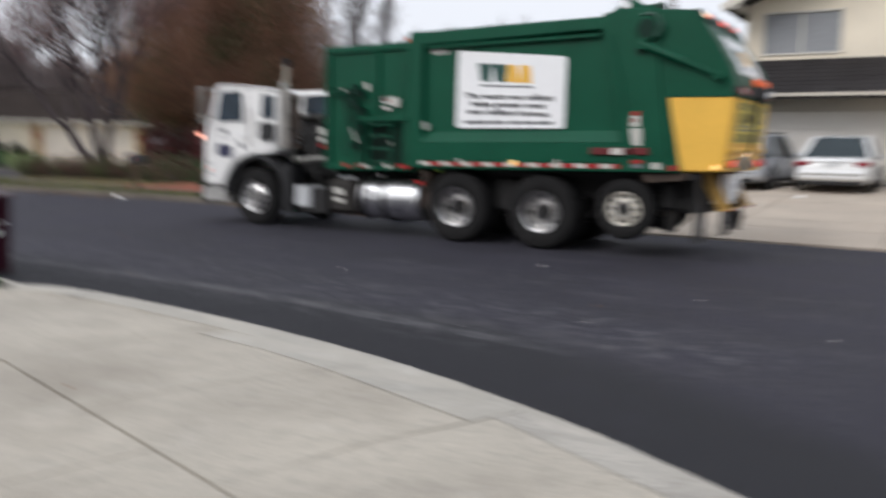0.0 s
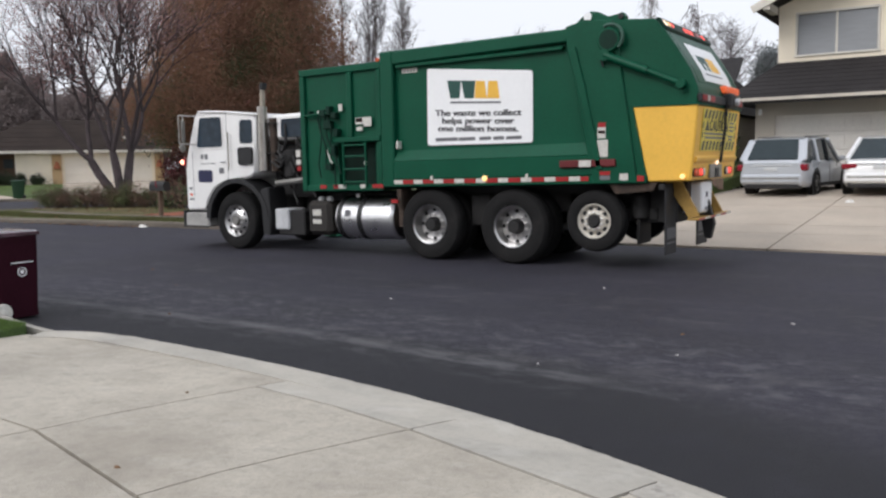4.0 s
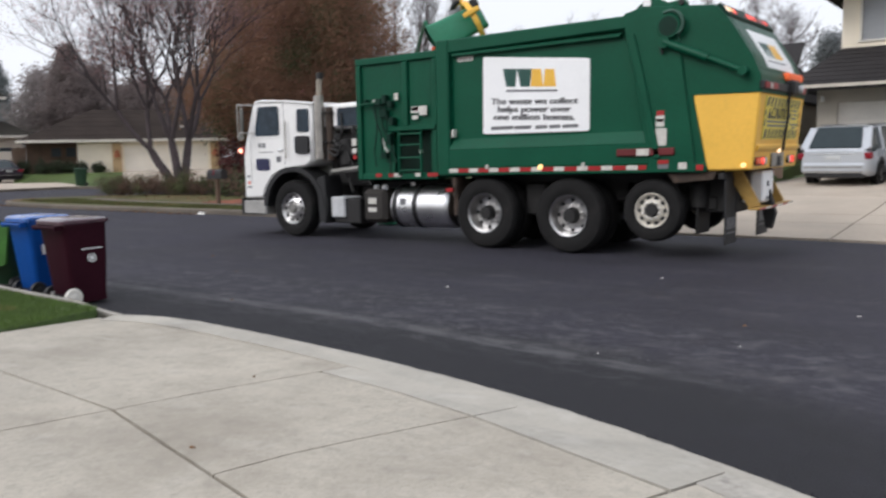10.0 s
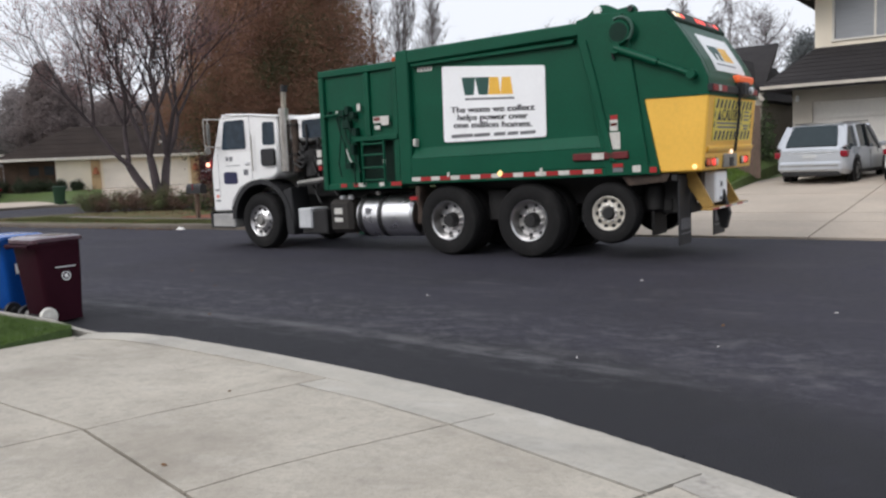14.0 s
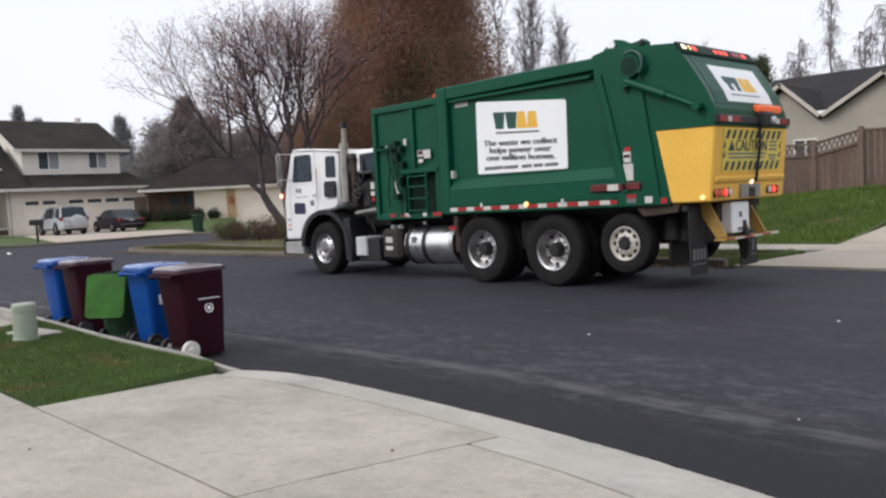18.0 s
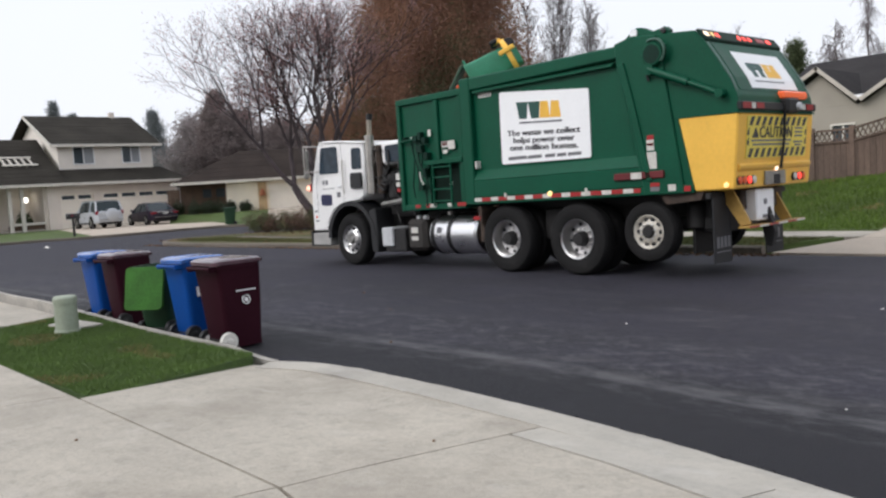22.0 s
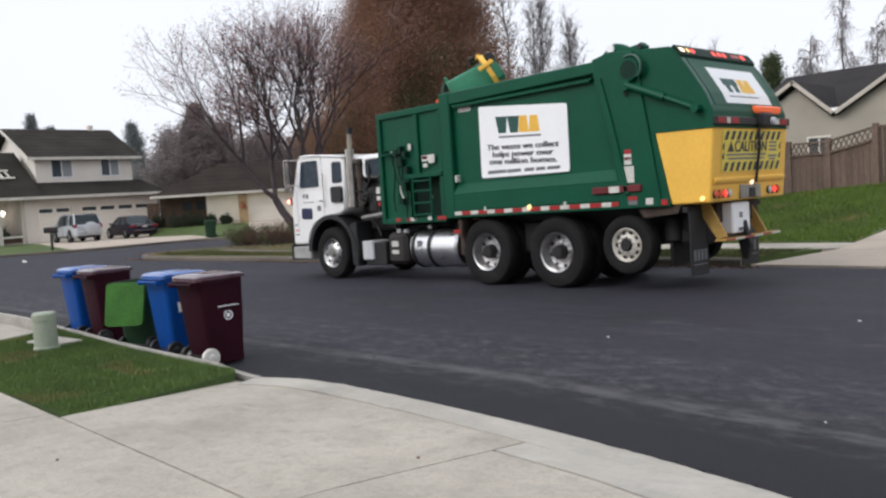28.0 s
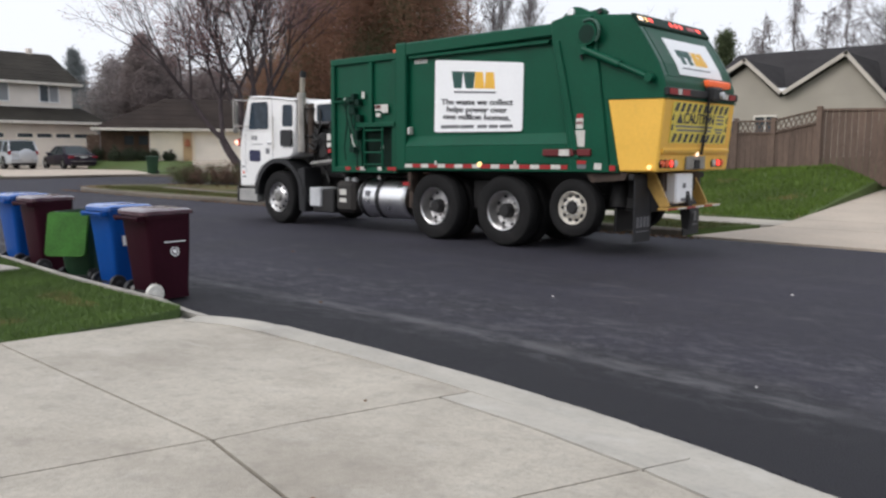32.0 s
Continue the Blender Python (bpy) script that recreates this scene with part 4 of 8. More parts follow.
tpart("engine_cover", box(BM(), -4.84, -3.84, 0.38, 1.7, 0.95, 1.86, 0.05), "frame")
tpart("belly_panel", box(BM(), -1.9, 1.9, 0.5, 1.55, 1.0, 1.1), "frame")
tpart("spring_hanger", box(BM(), -0.85, -0.5, 0.38, 0.56, 0.5, 0.98, 0.03), "frame")

# cab
cab_prof = [(-6.67, 0.74), (-6.15, 0.74), (-6.10, 0.93), (-5.92, 1.13), (-5.66, 1.24), (-5.38, 1.275), (-5.05, 1.30), (-4.90, 1.38), (-4.86, 2.385), (-5.5, 2.465), (-6.20, 2.515), (-6.36, 2.465), (-6.61, 1.76), (-6.67, 1.5)]
cab = tpart("cab", prism(BM(), cab_prof, 0.0, TW, "Y", 0.035), "white", label="white painted steel cab with road grime", smooth=True)


def soft_corners(pts, r):
    """The outline with its corners rounded."""
    out = []
    for k, p in enumerate(pts):
        p, a, b = Vector(p), Vector(pts[k - 1]), Vector(pts[(k + 1) % len(pts)])
        p0, p1 = p + (a - p).normalized() * r, p + (b - p).normalized() * r
        for u in (0.0, 0.3, 0.7, 1.0):
            q = p0 * (1 - u) ** 2 + p * 2 * u * (1 - u) + p1 * u * u
            out.append((q.x, q.y))
    return out


rear_cab = tpart("rear_cab", box(BM(), -4.87, -3.82, 0.20, 1.75, 1.93, 2.36, 0.05), "white", smooth=True)
part("cab_window", prism(BM(), soft_corners([(-4.45, 1.92), (-3.90, 1.92), (-3.90, 2.235), (-4.45, 2.225)], 0.05), 0.19, 0.21, "Y"), "truck_glass", rear_cab)


tpart("roof_edge", prism(BM(), [(-6.24, 2.485), (-5.5, 2.435), (-4.84, 2.355), (-4.84, 2.375), (-5.5, 2.455), (-6.24, 2.505)], -0.03, 0.05, "Y", 0.004), "white", cab)


def side_glass(name, pts, y=-0.001, th=0.012, mat="truck_glass", parent=None, label=""):
    return tpart(name, prism(BM(), soft_corners(pts, 0.055), y - th, y + 0.01, "Y", 0.004), mat, parent or cab, label)


side_glass("window_frame", [(-6.36, 1.83), (-5.63, 1.82), (-5.64, 2.41), (-6.22, 2.42)], -0.001, 0.008, "white")
side_glass("door_window", [(-6.325, 1.865), (-5.665, 1.855), (-5.675, 2.375), (-6.215, 2.385)], -0.006)
side_glass("seat_shade", [(-6.02, 1.88), (-5.72, 1.88), (-5.74, 2.22), (-5.98, 2.20)], -0.015, 0.002, "black")
side_glass("rear_window", [(-5.24, 1.90), (-4.93, 1.89), (-4.93, 2.29), (-5.22, 2.30)], -0.001)
side_glass("side_vent", [(-5.26, 1.53), (-4.93, 1.53), (-4.93, 1.83), (-5.26, 1.83)], -0.001, 0.05, "black")
side_glass("navy_panel", [(-6.325, 1.245), (-5.955, 1.235), (-5.955, 1.455), (-6.325, 1.465)], -0.001, 0.006, "navy")
for x0, x1, z0, z1, mm in ((-6.24, -6.17, 1.66, 1.74, "print_grey"), (-6.14, -6.06, 1.65, 1.74, "print_grey"), (-6.24, -5.86, 1.565, 1.578, "print_grey"), (-5.78, -5.66, 1.39, 1.49, "print_grey"), (-6.58, -6.5, 1.12, 1.16, "print_grey"), (-6.58, -6.46, 0.93, 0.96, "print_grey"), (-6.56, -6.5, 1.0, 1.05, "orange")):
    tpart("decal", plate_on_side(BM(), x0, x1, z0, z1, -0.0005, 0.002), mm, cab)
for x0, x1, z0, z1 in ((-5.56, -5.552, 1.27, 2.46), (-6.46, -6.452, 1.0, 1.8), (-6.40, -5.56, 2.432, 2.438)):
    tpart("door_seam", plate_on_side(BM(), x0, x1, z0, z1, -0.0005, 0.002), "print_grey", cab)
tpart("door_handle", box(BM(), -5.72, -5.6, -0.03, 0.0, 1.58, 1.62, 0.006), "chrome", cab)
tpart("grab_rail", tube(BM(), (-5.48, -0.05, 1.45), (-5.48, -0.05, 2.1), 0.014, seg=8), "brushed", cab)
tpart("windscreen", prism(BM(), [(-6.385, 2.44), (-6.615, 1.78), (-6.63, 1.78), (-6.40, 2.445)], 0.1, TW - 0.1, "Y"), "truck_glass", cab)
for yy in (0.28, 0.8, 1.25, 1.77):
    tpart("roof_marker", box(BM(), -6.34, -6.26, yy - 0.05, yy + 0.05, 2.505, 2.530, 0.01), "plate", cab)
bumper = tpart("bumper", box(BM(), -6.75, -6.12, 0.0, TW, 0.44, 0.70, 0.02), "alloy_dull", label="dull steel step bumper under the cab")
part("bumper_gap", box(BM(), -6.72, -6.14, 0.004, TW - 0.004, 0.70, 0.755), "black", bumper)
part("bumper_edge", box(BM(), -6.77, -6.70, -0.012, TW, 0.36, 0.67, 0.006), "black", bumper)
part("step_rim", box(BM(), -6.74, -6.12, -0.016, -0.001, 0.365, 0.395), "black", bumper)
tpart("headlight", box(BM(), -6.685, -6.66, 0.12, 0.45, 0.95, 1.12, 0.01), "chrome", cab)
tpart("turn_signal", lathe(BM(), [(0.015, -0.015), (0.042, 0.0), (0.042, 0.03), (0.02, 0.042)], "X", 14, (-6.715, -0.03, 1.615)), "signal_on", cab, "lit turn signal", True)
tpart("turn_signal", box(BM(), -6.66, -6.62, -0.035, 0.0, 1.54, 1.70, 0.008), "red_refl", cab)
mirror = tpart("mirror", box(BM(), -6.47, -6.42, -0.235, -0.155, 1.96, 2.36, 0.02), "alloy_dark", cab)
mt = BM()
for za in (1.92, 2.42):
    tube(mt, (-6.33, 0.02, za), (-6.55, -0.2, za + 0.02), 0.013, seg=8)
tube(mt, (-6.55, -0.2, 1.94), (-6.55, -0.2, 2.44), 0.013, seg=8)
tube(mt, (-6.44, -0.2, 1.88), (-6.44, -0.2, 2.42), 0.013, seg=8)
tpart("mirror_bracket", mt, "brushed", cab)
tpart("spot_mirror", lathe(BM(), [(0.02, -0.03), (0.07, 0.0), (0.066, 0.02), (0.02, 0.03)], "X", 14, (-6.46, -0.22, 1.86)), "alloy_dark", cab, smooth=True)

# front mudguard
fb = BM()
seg = 20
inner, outer = [], []
for k in range(seg + 1):
    a = math.pi * (1.0 - k / seg) * 1.0
    inner.append((-5.38 + 0.66 * math.cos(a), 0.60 + 0.62 * math.sin(a)))
    outer.append((-5.38 + 0.76 * math.cos(a), 0.60 + 0.70 * math.sin(a)))
for (a, b, c, d) in zip(inner, inner[1:], outer[1:], outer):
    prism(fb, [a, b, c, d], -0.02, 0.42, "Y")
bmesh.ops.remove_doubles(fb, verts=fb.verts, dist=0.0005)
tpart("front_mudguard", fb, "black", label="black front wheel arch", smooth=True)
tpart("mudguard_skirt", prism(BM(), [(-4.76, 0.34), (-4.60, 0.31), (-4.57, 0.62), (-4.60, 1.14), (-4.80, 1.10)], -0.01, 0.42, "Y", 0.015), "black")

# exhaust
stack = tpart("exhaust_shield", tube(BM(), (-4.80, 0.12, 1.42), (-4.80, 0.12, 2.50), 0.085, seg=18), "brushed", label="steel exhaust heat shield", smooth=True)
tpart("exhaust_pipe", tube(tube(BM(), (-4.79, 0.12, 2.4), (-4.77, 0.12, 2.80), 0.045, seg=14), (-4.77, 0.12, 2.80), (-4.755, 0.13, 2.87), 0.05, 0.055, seg=14), "stack_cream", stack, smooth=True)
tpart("pipe_mouth", tube(BM(), (-4.765, 0.125, 2.78), (-4.752, 0.13, 2.895), 0.058, 0.062, seg=14), "black", stack)
tpart("lower_pipe", tube(BM(), (-4.6, 0.2, 1.40), (-4.62, 0.2, 2.3), 0.075, seg=14), "rust", stack, smooth=True)
for z in (1.7, 2.2):
    tpart("clamp", box(BM(), -4.72, -4.52, 0.1, 0.3, z, z + 0.02), "frame", stack)
rnd = random.Random(3)
for k in range(30):
    p = Vector((rnd.uniform(-4.6, -3.88), rnd.uniform(0.14, 0.34), rnd.uniform(1.1, 1.85)))
    q = p + Vector((rnd.uniform(-0.25, 0.35), rnd.uniform(-0.1, 0.1), rnd.uniform(-0.35, 0.55)))
    mid = (p + q) / 2 + Vector((0.08, -0.04, -0.1))
    hz = tube(BM(), p, mid, 0.02, seg=6)
    tpart("hose", tube(hz, mid, q, 0.02, seg=6), "frame")
tpart("air_filter", lathe(BM(), [(0.02, -0.25), (0.15, -0.23), (0.15, 0.2), (0.02, 0.25)], "Z", 16, (-4.3, 0.3, 1.55)), "frame", smooth=True)
tpart("pump_block", box(BM(), -4.35, -4.0, 0.25, 0.6, 1.4, 1.75, 0.04), "rust")
for x0, x1, z0, z1, mm in ((-3.98, -3.88, 1.62, 1.74, "white_refl"), (-3.98, -3.88, 1.50, 1.58, "white_refl"), (-3.96, -3.88, 1.40, 1.47, "red_refl")):
    tpart("warning_label", plate_on_side(BM(), x0, x1, z0, z1, 0.05, 0.02), mm)
tpart("deck_pipe", tube(BM(), (-4.55, 0.15, 1.20), (-3.9, 0.12, 1.25), 0.05, seg=10), "alloy_dark")

# boxes and tank under the frame
tpart("battery_box", box(BM(), -4.53, -4.22, 0.05, 0.5, 0.42, 0.77, 0.02), "grey_box", label="light grey steel battery box")
tpart("battery_tray", box(BM(), -4.5, -3.9, 0.1, 0.55, 0.32, 0.74, 0.02), "frame")
hyd = tpart("oil_reservoir", box(BM(), -3.82, -3.32, 0.06, 0.5, 0.34, 0.90, 0.07), "oily_black", label="grimy black hydraulic reservoir")
for z0, z1 in ((0.66, 0.76), (0.53, 0.6)):
    part("warning_label", plate_on_side(BM(), -3.68, -3.50, z0 - 0.04, z1 - 0.04, 0.058, 0.004), "white_refl", hyd)
for x in (-3.6, -3.42):
    part("filler_cap", lathe(BM(), [(0.05, 0.0), (0.06, 0.05), (0.03, 0.08)], "Z", 12, (x, 0.2, 0.85)), "grey_box", hyd, smooth=True)
tank = tpart("fuel_tank", lathe(BM(), [(0.02, -3.24), (0.31, -3.235), (0.345, -3.19), (0.345, -2.12), (0.31, -2.075), (0.02, -2.07)], "X", 36, (0, 0.40, 0.615)), "chrome", label="polished round fuel tank", smooth=True)
for x in (-3.17, -2.76):
    part("tank_strap", lathe(BM(), [(0.348, x), (0.356, x + 0.002), (0.356, x + 0.085), (0.348, x + 0.087)], "X", 36, (0, 0.40, 0.615 + RISE * x)), "black", tank, smooth=True)
part("tank_label", box(BM(), -3.0, -2.9, 0.05, 0.062, 0.62, 0.72), "print_grey", tank)
part("tank_cap", lathe(BM(), [(0.05, 0.0), (0.05, 0.05), (0.02, 0.06)], "Z", 12, (-2.95, 0.36, 0.915)), "alloy", tank)
tpart("tank_bracket", box(BM(), -1.93, -1.85, 0.05, 0.6, 0.5, 1.05), "rust")
tpart("tail_marker", plate_on_side(BM(), -2.05, -1.88, 0.86, 0.92, 0.03, 0.01), "red_refl")
tpart("front_hanger", box(BM(), -1.93, -1.86, 0.02, 0.3, 0.80, 1.08), "rust")

# front hopper
hop = tpart("hopper", prism(BM(), [(-3.80, 1.06), (-3.08, 1.06), (-3.08, 1.84), (-2.34, 1.84), (-2.34, 1.06), (-2.19, 1.06), (-2.19, 2.98), (-3.80, 2.98)], 0.05, 0.55, "Y"), "green", label="green painted steel hopper with ribbed panels")
for x0, x1, z0, z1 in ((-3.83, -2.18, 2.90, 3.01), (-3.83, -3.73, 1.06, 2.90), (-2.86, -2.76, 1.9, 2.90), (-2.28, -2.185, 1.06, 2.90), (-3.73, -2.28, 1.06, 1.16)):
    tpart("hopper_rib", box(BM(), x0, x1, -0.004, 0.06, z0, z1, 0.012), "green", hop)
tpart("hopper_shelf", box(BM(), -3.15, -2.2, -0.03, 0.2, 1.82, 1.9, 0.01), "green", hop)
tpart("hopper_back", box(BM(), -3.80, -2.19, 0.55, TW - 0.02, 1.06, 2.98, 0.01), "green", hop)
# shallow back plate and floor coloured dark for the cavity's shade
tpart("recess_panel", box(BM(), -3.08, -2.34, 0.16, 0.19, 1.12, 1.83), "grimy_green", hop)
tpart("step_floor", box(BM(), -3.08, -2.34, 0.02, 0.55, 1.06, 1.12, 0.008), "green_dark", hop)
ladder = tpart("ladder", tube(BM(), (-2.92, -0.03, 1.12), (-2.92, -0.03, 1.84), 0.018, seg=8), "green", hop, "green steel rung ladder")
tpart("ladder_rail", tube(BM(), (-2.48, -0.03, 1.12), (-2.48, -0.03, 1.84), 0.018, seg=8), "green", hop)
for z in (1.2, 1.4, 1.6, 1.77):
    tpart("ladder_rung", tube(BM(), (-2.92, -0.03, z), (-2.48, -0.03, z), 0.016, seg=8), "green", hop)
rnd = random.Random(8)
for x, z, w, h in ((-3.62, 2.30, 0.05, 0.05), (-3.38, 2.24, 0.12, 0.11), (-3.24, 2.26, 0.08, 0.14), (-3.14, 2.20, 0.10, 0.10), (-3.30, 2.05, 0.14, 0.12), (-3.16, 1.62, 0.08, 0.16), (-3.28, 1.40, 0.12, 0.10), (-3.1, 1.92, 0.09, 0.12)):
    tpart("valve", box(BM(), x, x + w, -0.06, 0.05, z, z + h, 0.008), "green_dark", hop)
for k in range(4):
    p = Vector((-3.42 + 0.07 * k, -0.03 - 0.004 * k, 2.30 - 0.02 * (k % 4)))
    hz = BM()
    for j in range(5):
        q = p + Vector((rnd.uniform(-0.05, 0.10), rnd.uniform(-0.02, 0.02), -rnd.uniform(0.12, 0.27)))
        tube(hz, p, q, 0.013, seg=6)
        p = q
    tpart("hose", hz, "green_dark", hop)
tpart("valve_handle", tube(tube(BM(), (-3.2, -0.07, 1.66), (-3.16, -0.08, 1.56), 0.012, seg=6), (-3.16, -0.08, 1.56), (-3.11, -0.08, 1.5), 0.012, seg=6), "white_refl", hop)
hb = BM()
tube(hb, (-3.72, -0.03, 2.27), (-3.2, -0.03, 2.30), 0.02, seg=8)
tube(hb, (-3.72, -0.03, 2.27), (-3.72, 0.04, 2.27), 0.02, seg=8)
tpart("hydraulic_pipe", hb, "green", hop)
for x0, x1, z0, z1, mm in ((-3.01, -2.94, 2.31, 2.42, "white_refl"), (-2.68, -2.52, 2.09, 2.19, "white_refl"), (-2.52, -2.37, 2.05, 2.19, "white_refl"), (-2.66, -2.55, 1.99, 2.05, "white_refl"), (-2.67, -2.54, 2.12, 2.18, "red_refl"), (-3.46, -3.40, 2.29, 2.34, "white_refl"), (-2.53, -2.47, 1.46, 1.52, "white_refl"), (-3.3, -3.26, 1.65, 1.72, "white_refl")):
    tpart("sticker", plate_on_side(BM(), x0, x1, z0, z1, -0.005, 0.004), mm, hop)
for x0, x1, mm in ((-3.44, -3.31, "red_refl"), (-3.16, -3.06, "red_refl"), (-3.06, -2.9, "white_refl"), (-2.62, -2.52, "white_refl"), (-2.38, -2.17, "red_refl")):
    tpart("reflector", plate_on_side(BM(), x0, x1, 1.10, 1.16, -0.006, 0.006), mm, hop)
tpart("top_lamp", lathe(BM(), [(0.03, 0), (0.03, 0.05), (0.01, 0.07)], "Z", 10, (-2.26, 0.05, 3.0)), "orange", hop)

# packer body
body = tpart("packer_body", box(BM(), -2.17, 1.75, 0.07, TW - 0.03, 1.12, 3.04, 0.01), "green", label="dark green ribbed packer body", smooth=False)
tpart("front_post", box(BM(), -2.18, -1.94, -0.03, TW + 0.0, 1.11, 3.14, 0.02), "green", body)
tb = BM()
prism(tb, [(-1.95, 2.93), (0.98, 2.97), (0.98, 3.14), (-1.95, 3.135)], -0.028, TW, "Y", 0.02)
tpart("top_beam", tb, "green", body)
prism_b = BM()
prism(prism_b, [(-1.9, 2.875), (0.8, 2.88), (0.84, 2.93), (-1.9, 2.925)], -0.006, 0.1, "Y", 0.008)
tpart("top_step", prism_b, "green", body)
lg = BM()
prism(lg, [(-0.032, 1.50), (0.075, 1.665), (0.09, 1.665), (0.09, 1.50)], -1.94, 1.24, "X")
tpart("lower_ledge", lg, "green", body)
tpart("lower_band", box(BM(), -1.95, 1.5, -0.032, 0.08, 1.225, 1.50, 0.012), "green", body)
tpart("reflector_rail", box(BM(), -1.96, 1.98, -0.036, 0.1, 1.115, 1.225, 0.008), "green", body)
stripes = []
x = -1.94
k = 0
while x < 1.18:
    w = 0.19 if k % 2 else 0.16
    tpart("reflector", plate_on_side(BM(), x, min(x + w, 1.2), 1.155, 1.215, -0.0365, 0.004), "red_refl" if k % 2 else "white_refl", body)
    x += w + 0.004
    k += 1
for xx in (-1.28, 0.28):
    tpart("lash_hook", box(BM(), xx, xx + 0.04, -0.05, -0.03, 1.2, 1.265, 0.004), "white_refl", body)
tpart("side_lamp", lathe(BM(), [(0.015, 0.0), (0.04, 0.0), (0.036, -0.02), (0.015, -0.028)][::-1], "Y", 16, (-0.36, -0.038, 1.215)), "amber_side", body, "lit amber side marker lamp", True)
post = BM()
prism(post, [(0.88, 3.16), (0.90, 2.9), (1.02, 2.4), (1.26, 1.115), (1.86, 1.115), (1.60, 2.9), (1.52, 3.18), (1.16, 3.22)], -0.045, TW + 0.01, "Y", 0.012)
tpart("rear_post", post, "green", body)
gus = BM()
prism(gus, [(0.93, 2.85), (1.08, 2.3), (1.32, 1.30), (1.40, 1.30), (1.16, 2.4), (1.03, 2.9)], -0.075, -0.04, "Y", 0.008)
tpart("gusset", gus, "green", body)
tpart("fleet_plate", plate_on_side(BM(), -1.82, -1.55, 2.80, 2.865, 0.069, 0.006), "white_refl", body)
for kk in range(4):
    tpart("plate_bar", plate_on_side(BM(), -1.79 + 0.06 * kk, -1.76 + 0.06 * kk, 2.815, 2.85, 0.063, 0.003), "print_grey", body)
tpart("latch", box(BM(), -1.90, -1.86, -0.03, 0.07, 1.68, 1.80, 0.008), "white_refl", body)
rb = BM()
box(rb, 0.80, 1.58, -0.075, -0.034, 1.335, 1.43, 0.01)
tpart("guard_bar", rb, "dull_red", body, "dull red side guard bar")
tpart("reflector", plate_on_side(BM(), 1.08, 1.25, 1.34, 1.425, -0.0755, 0.004), "white_refl", body)
for x0, x1, z0, z1, mm in ((1.29, 1.47, 1.46, 1.68, "white_refl"), (1.33, 1.44, 1.70, 1.84, "white_refl"), (1.34, 1.44, 1.84, 1.90, "red_refl"), (1.34, 1.43, 1.76, 1.80, "red_refl"), (1.36, 1.50, 1.225, 1.275, "red_refl"), (1.36, 1.50, 1.165, 1.22, "print_grey"), (1.63, 1.74, 1.155, 1.24, "white_refl"), (1.86, 1.95, 1.14, 1.21, "red_refl")):
    tpart("sticker", plate_on_side(BM(), x0, x1, z0, z1, -0.046, 0.004), mm, body)

# pivot gear over the rear post
pv = tpart("pivot_bracket", prism(BM(), [(1.06, 3.08), (1.09, 3.20), (1.14, 3.29), (1.22, 3.325), (1.31, 3.31), (1.45, 3.235), (1.58, 3.25), (1.64, 3.27), (1.68, 3.22), (1.66, 3.10)], 0.0, 0.12, "Y", 0.01), "green")
tpart("pivot_pin", lathe(BM(), [(0.055, -0.03), (0.055, 0.16)], "Y", 12, (1.185, 0.0, 3.255)), "sign_white", pv)
tpart("pivot_pin", lathe(BM(), [(0.035, -0.03), (0.035, 0.16)], "Y", 12, (1.63, 0.0, 3.215)), "frame", pv)
tpart("pivot_bracket", prism(BM(), [(1.06, 3.08), (1.09, 3.20), (1.14, 3.29), (1.22, 3.325), (1.31, 3.31), (1.45, 3.235), (1.58, 3.25), (1.64, 3.27), (1.68, 3.22), (1.66, 3.10)], 1.9, 2.02, "Y", 0.01), "green")
tpart("hinge_cover", lathe(BM(), [(0.02, -0.07), (0.14, -0.07), (0.15, -0.06), (0.15, 0.0)], "Y", 20, (1.50, -0.045, 2.93)), "green", body, smooth=True)
arc = BM()
for k in range(10):
    a0, a1 = radians(-50 + 17 * k), radians(-50 + 17 * (k + 1))
    tube(arc, (1.52 + 0.165 * math.cos(a0), -0.10, 2.95 + 0.165 * math.sin(a0)), (1.52 + 0.165 * math.cos(a1), -0.10, 2.95 + 0.165 * math.sin(a1)), 0.022, seg=6)
tpart("hinge_hose", arc, "green_rim", body, "worn pale-edged hose loop", True)
# dark disc paints the shadow on the hinge cover
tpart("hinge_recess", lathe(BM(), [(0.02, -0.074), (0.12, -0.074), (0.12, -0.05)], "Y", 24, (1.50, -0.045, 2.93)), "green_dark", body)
bs = BM()
tube(bs, (0.88, 0.06, 3.10), (1.12, 0.06, 3.285), 0.018, seg=6)
tpart("guard_rod", bs, "green", body)
tpart("guard_rod", tube(BM(), (1.05, 1.9, 3.14), (1.3, 1.9, 3.3), 0.015, seg=6), "green", body)
hz = BM()
for p, q in (((1.42, -0.07, 2.86), (1.38, -0.08, 2.74)), ((1.38, -0.08, 2.74), (1.42, -0.08, 2.6))):
    tube(hz, p, q, 0.016, seg=6)
tpart("hose", hz, "frame", body)

# tailgate
tg_prof = [(1.50, 3.19), (2.06, 3.135), (2.20, 2.97), (2.34, 2.76), (2.50, 2.50), (2.60, 2.27), (2.62, 2.08), (2.40, 2.02), (1.80, 2.05), (1.99, 1.14), (1.80, 1.14)]
tail = tpart("tailgate", prism(BM(), tg_prof, -0.01, TW, "Y", 0.012), "green", label="curved dark green rear loading hatch")
ye = [(1.79, 2.085), (2.615, 2.06), (2.53, 1.13), (1.99, 1.13)]
yel = tpart("rear_bin", prism(BM(), ye, -0.02, TW + 0.01, "Y", 0.02), "yellow", label="yellow painted steel rear body")
lip = BM()
prism(lip, [(1.78, 2.10), (2.63, 2.075), (2.63, 2.055), (1.79, 2.07)], -0.03, TW + 0.02, "Y")
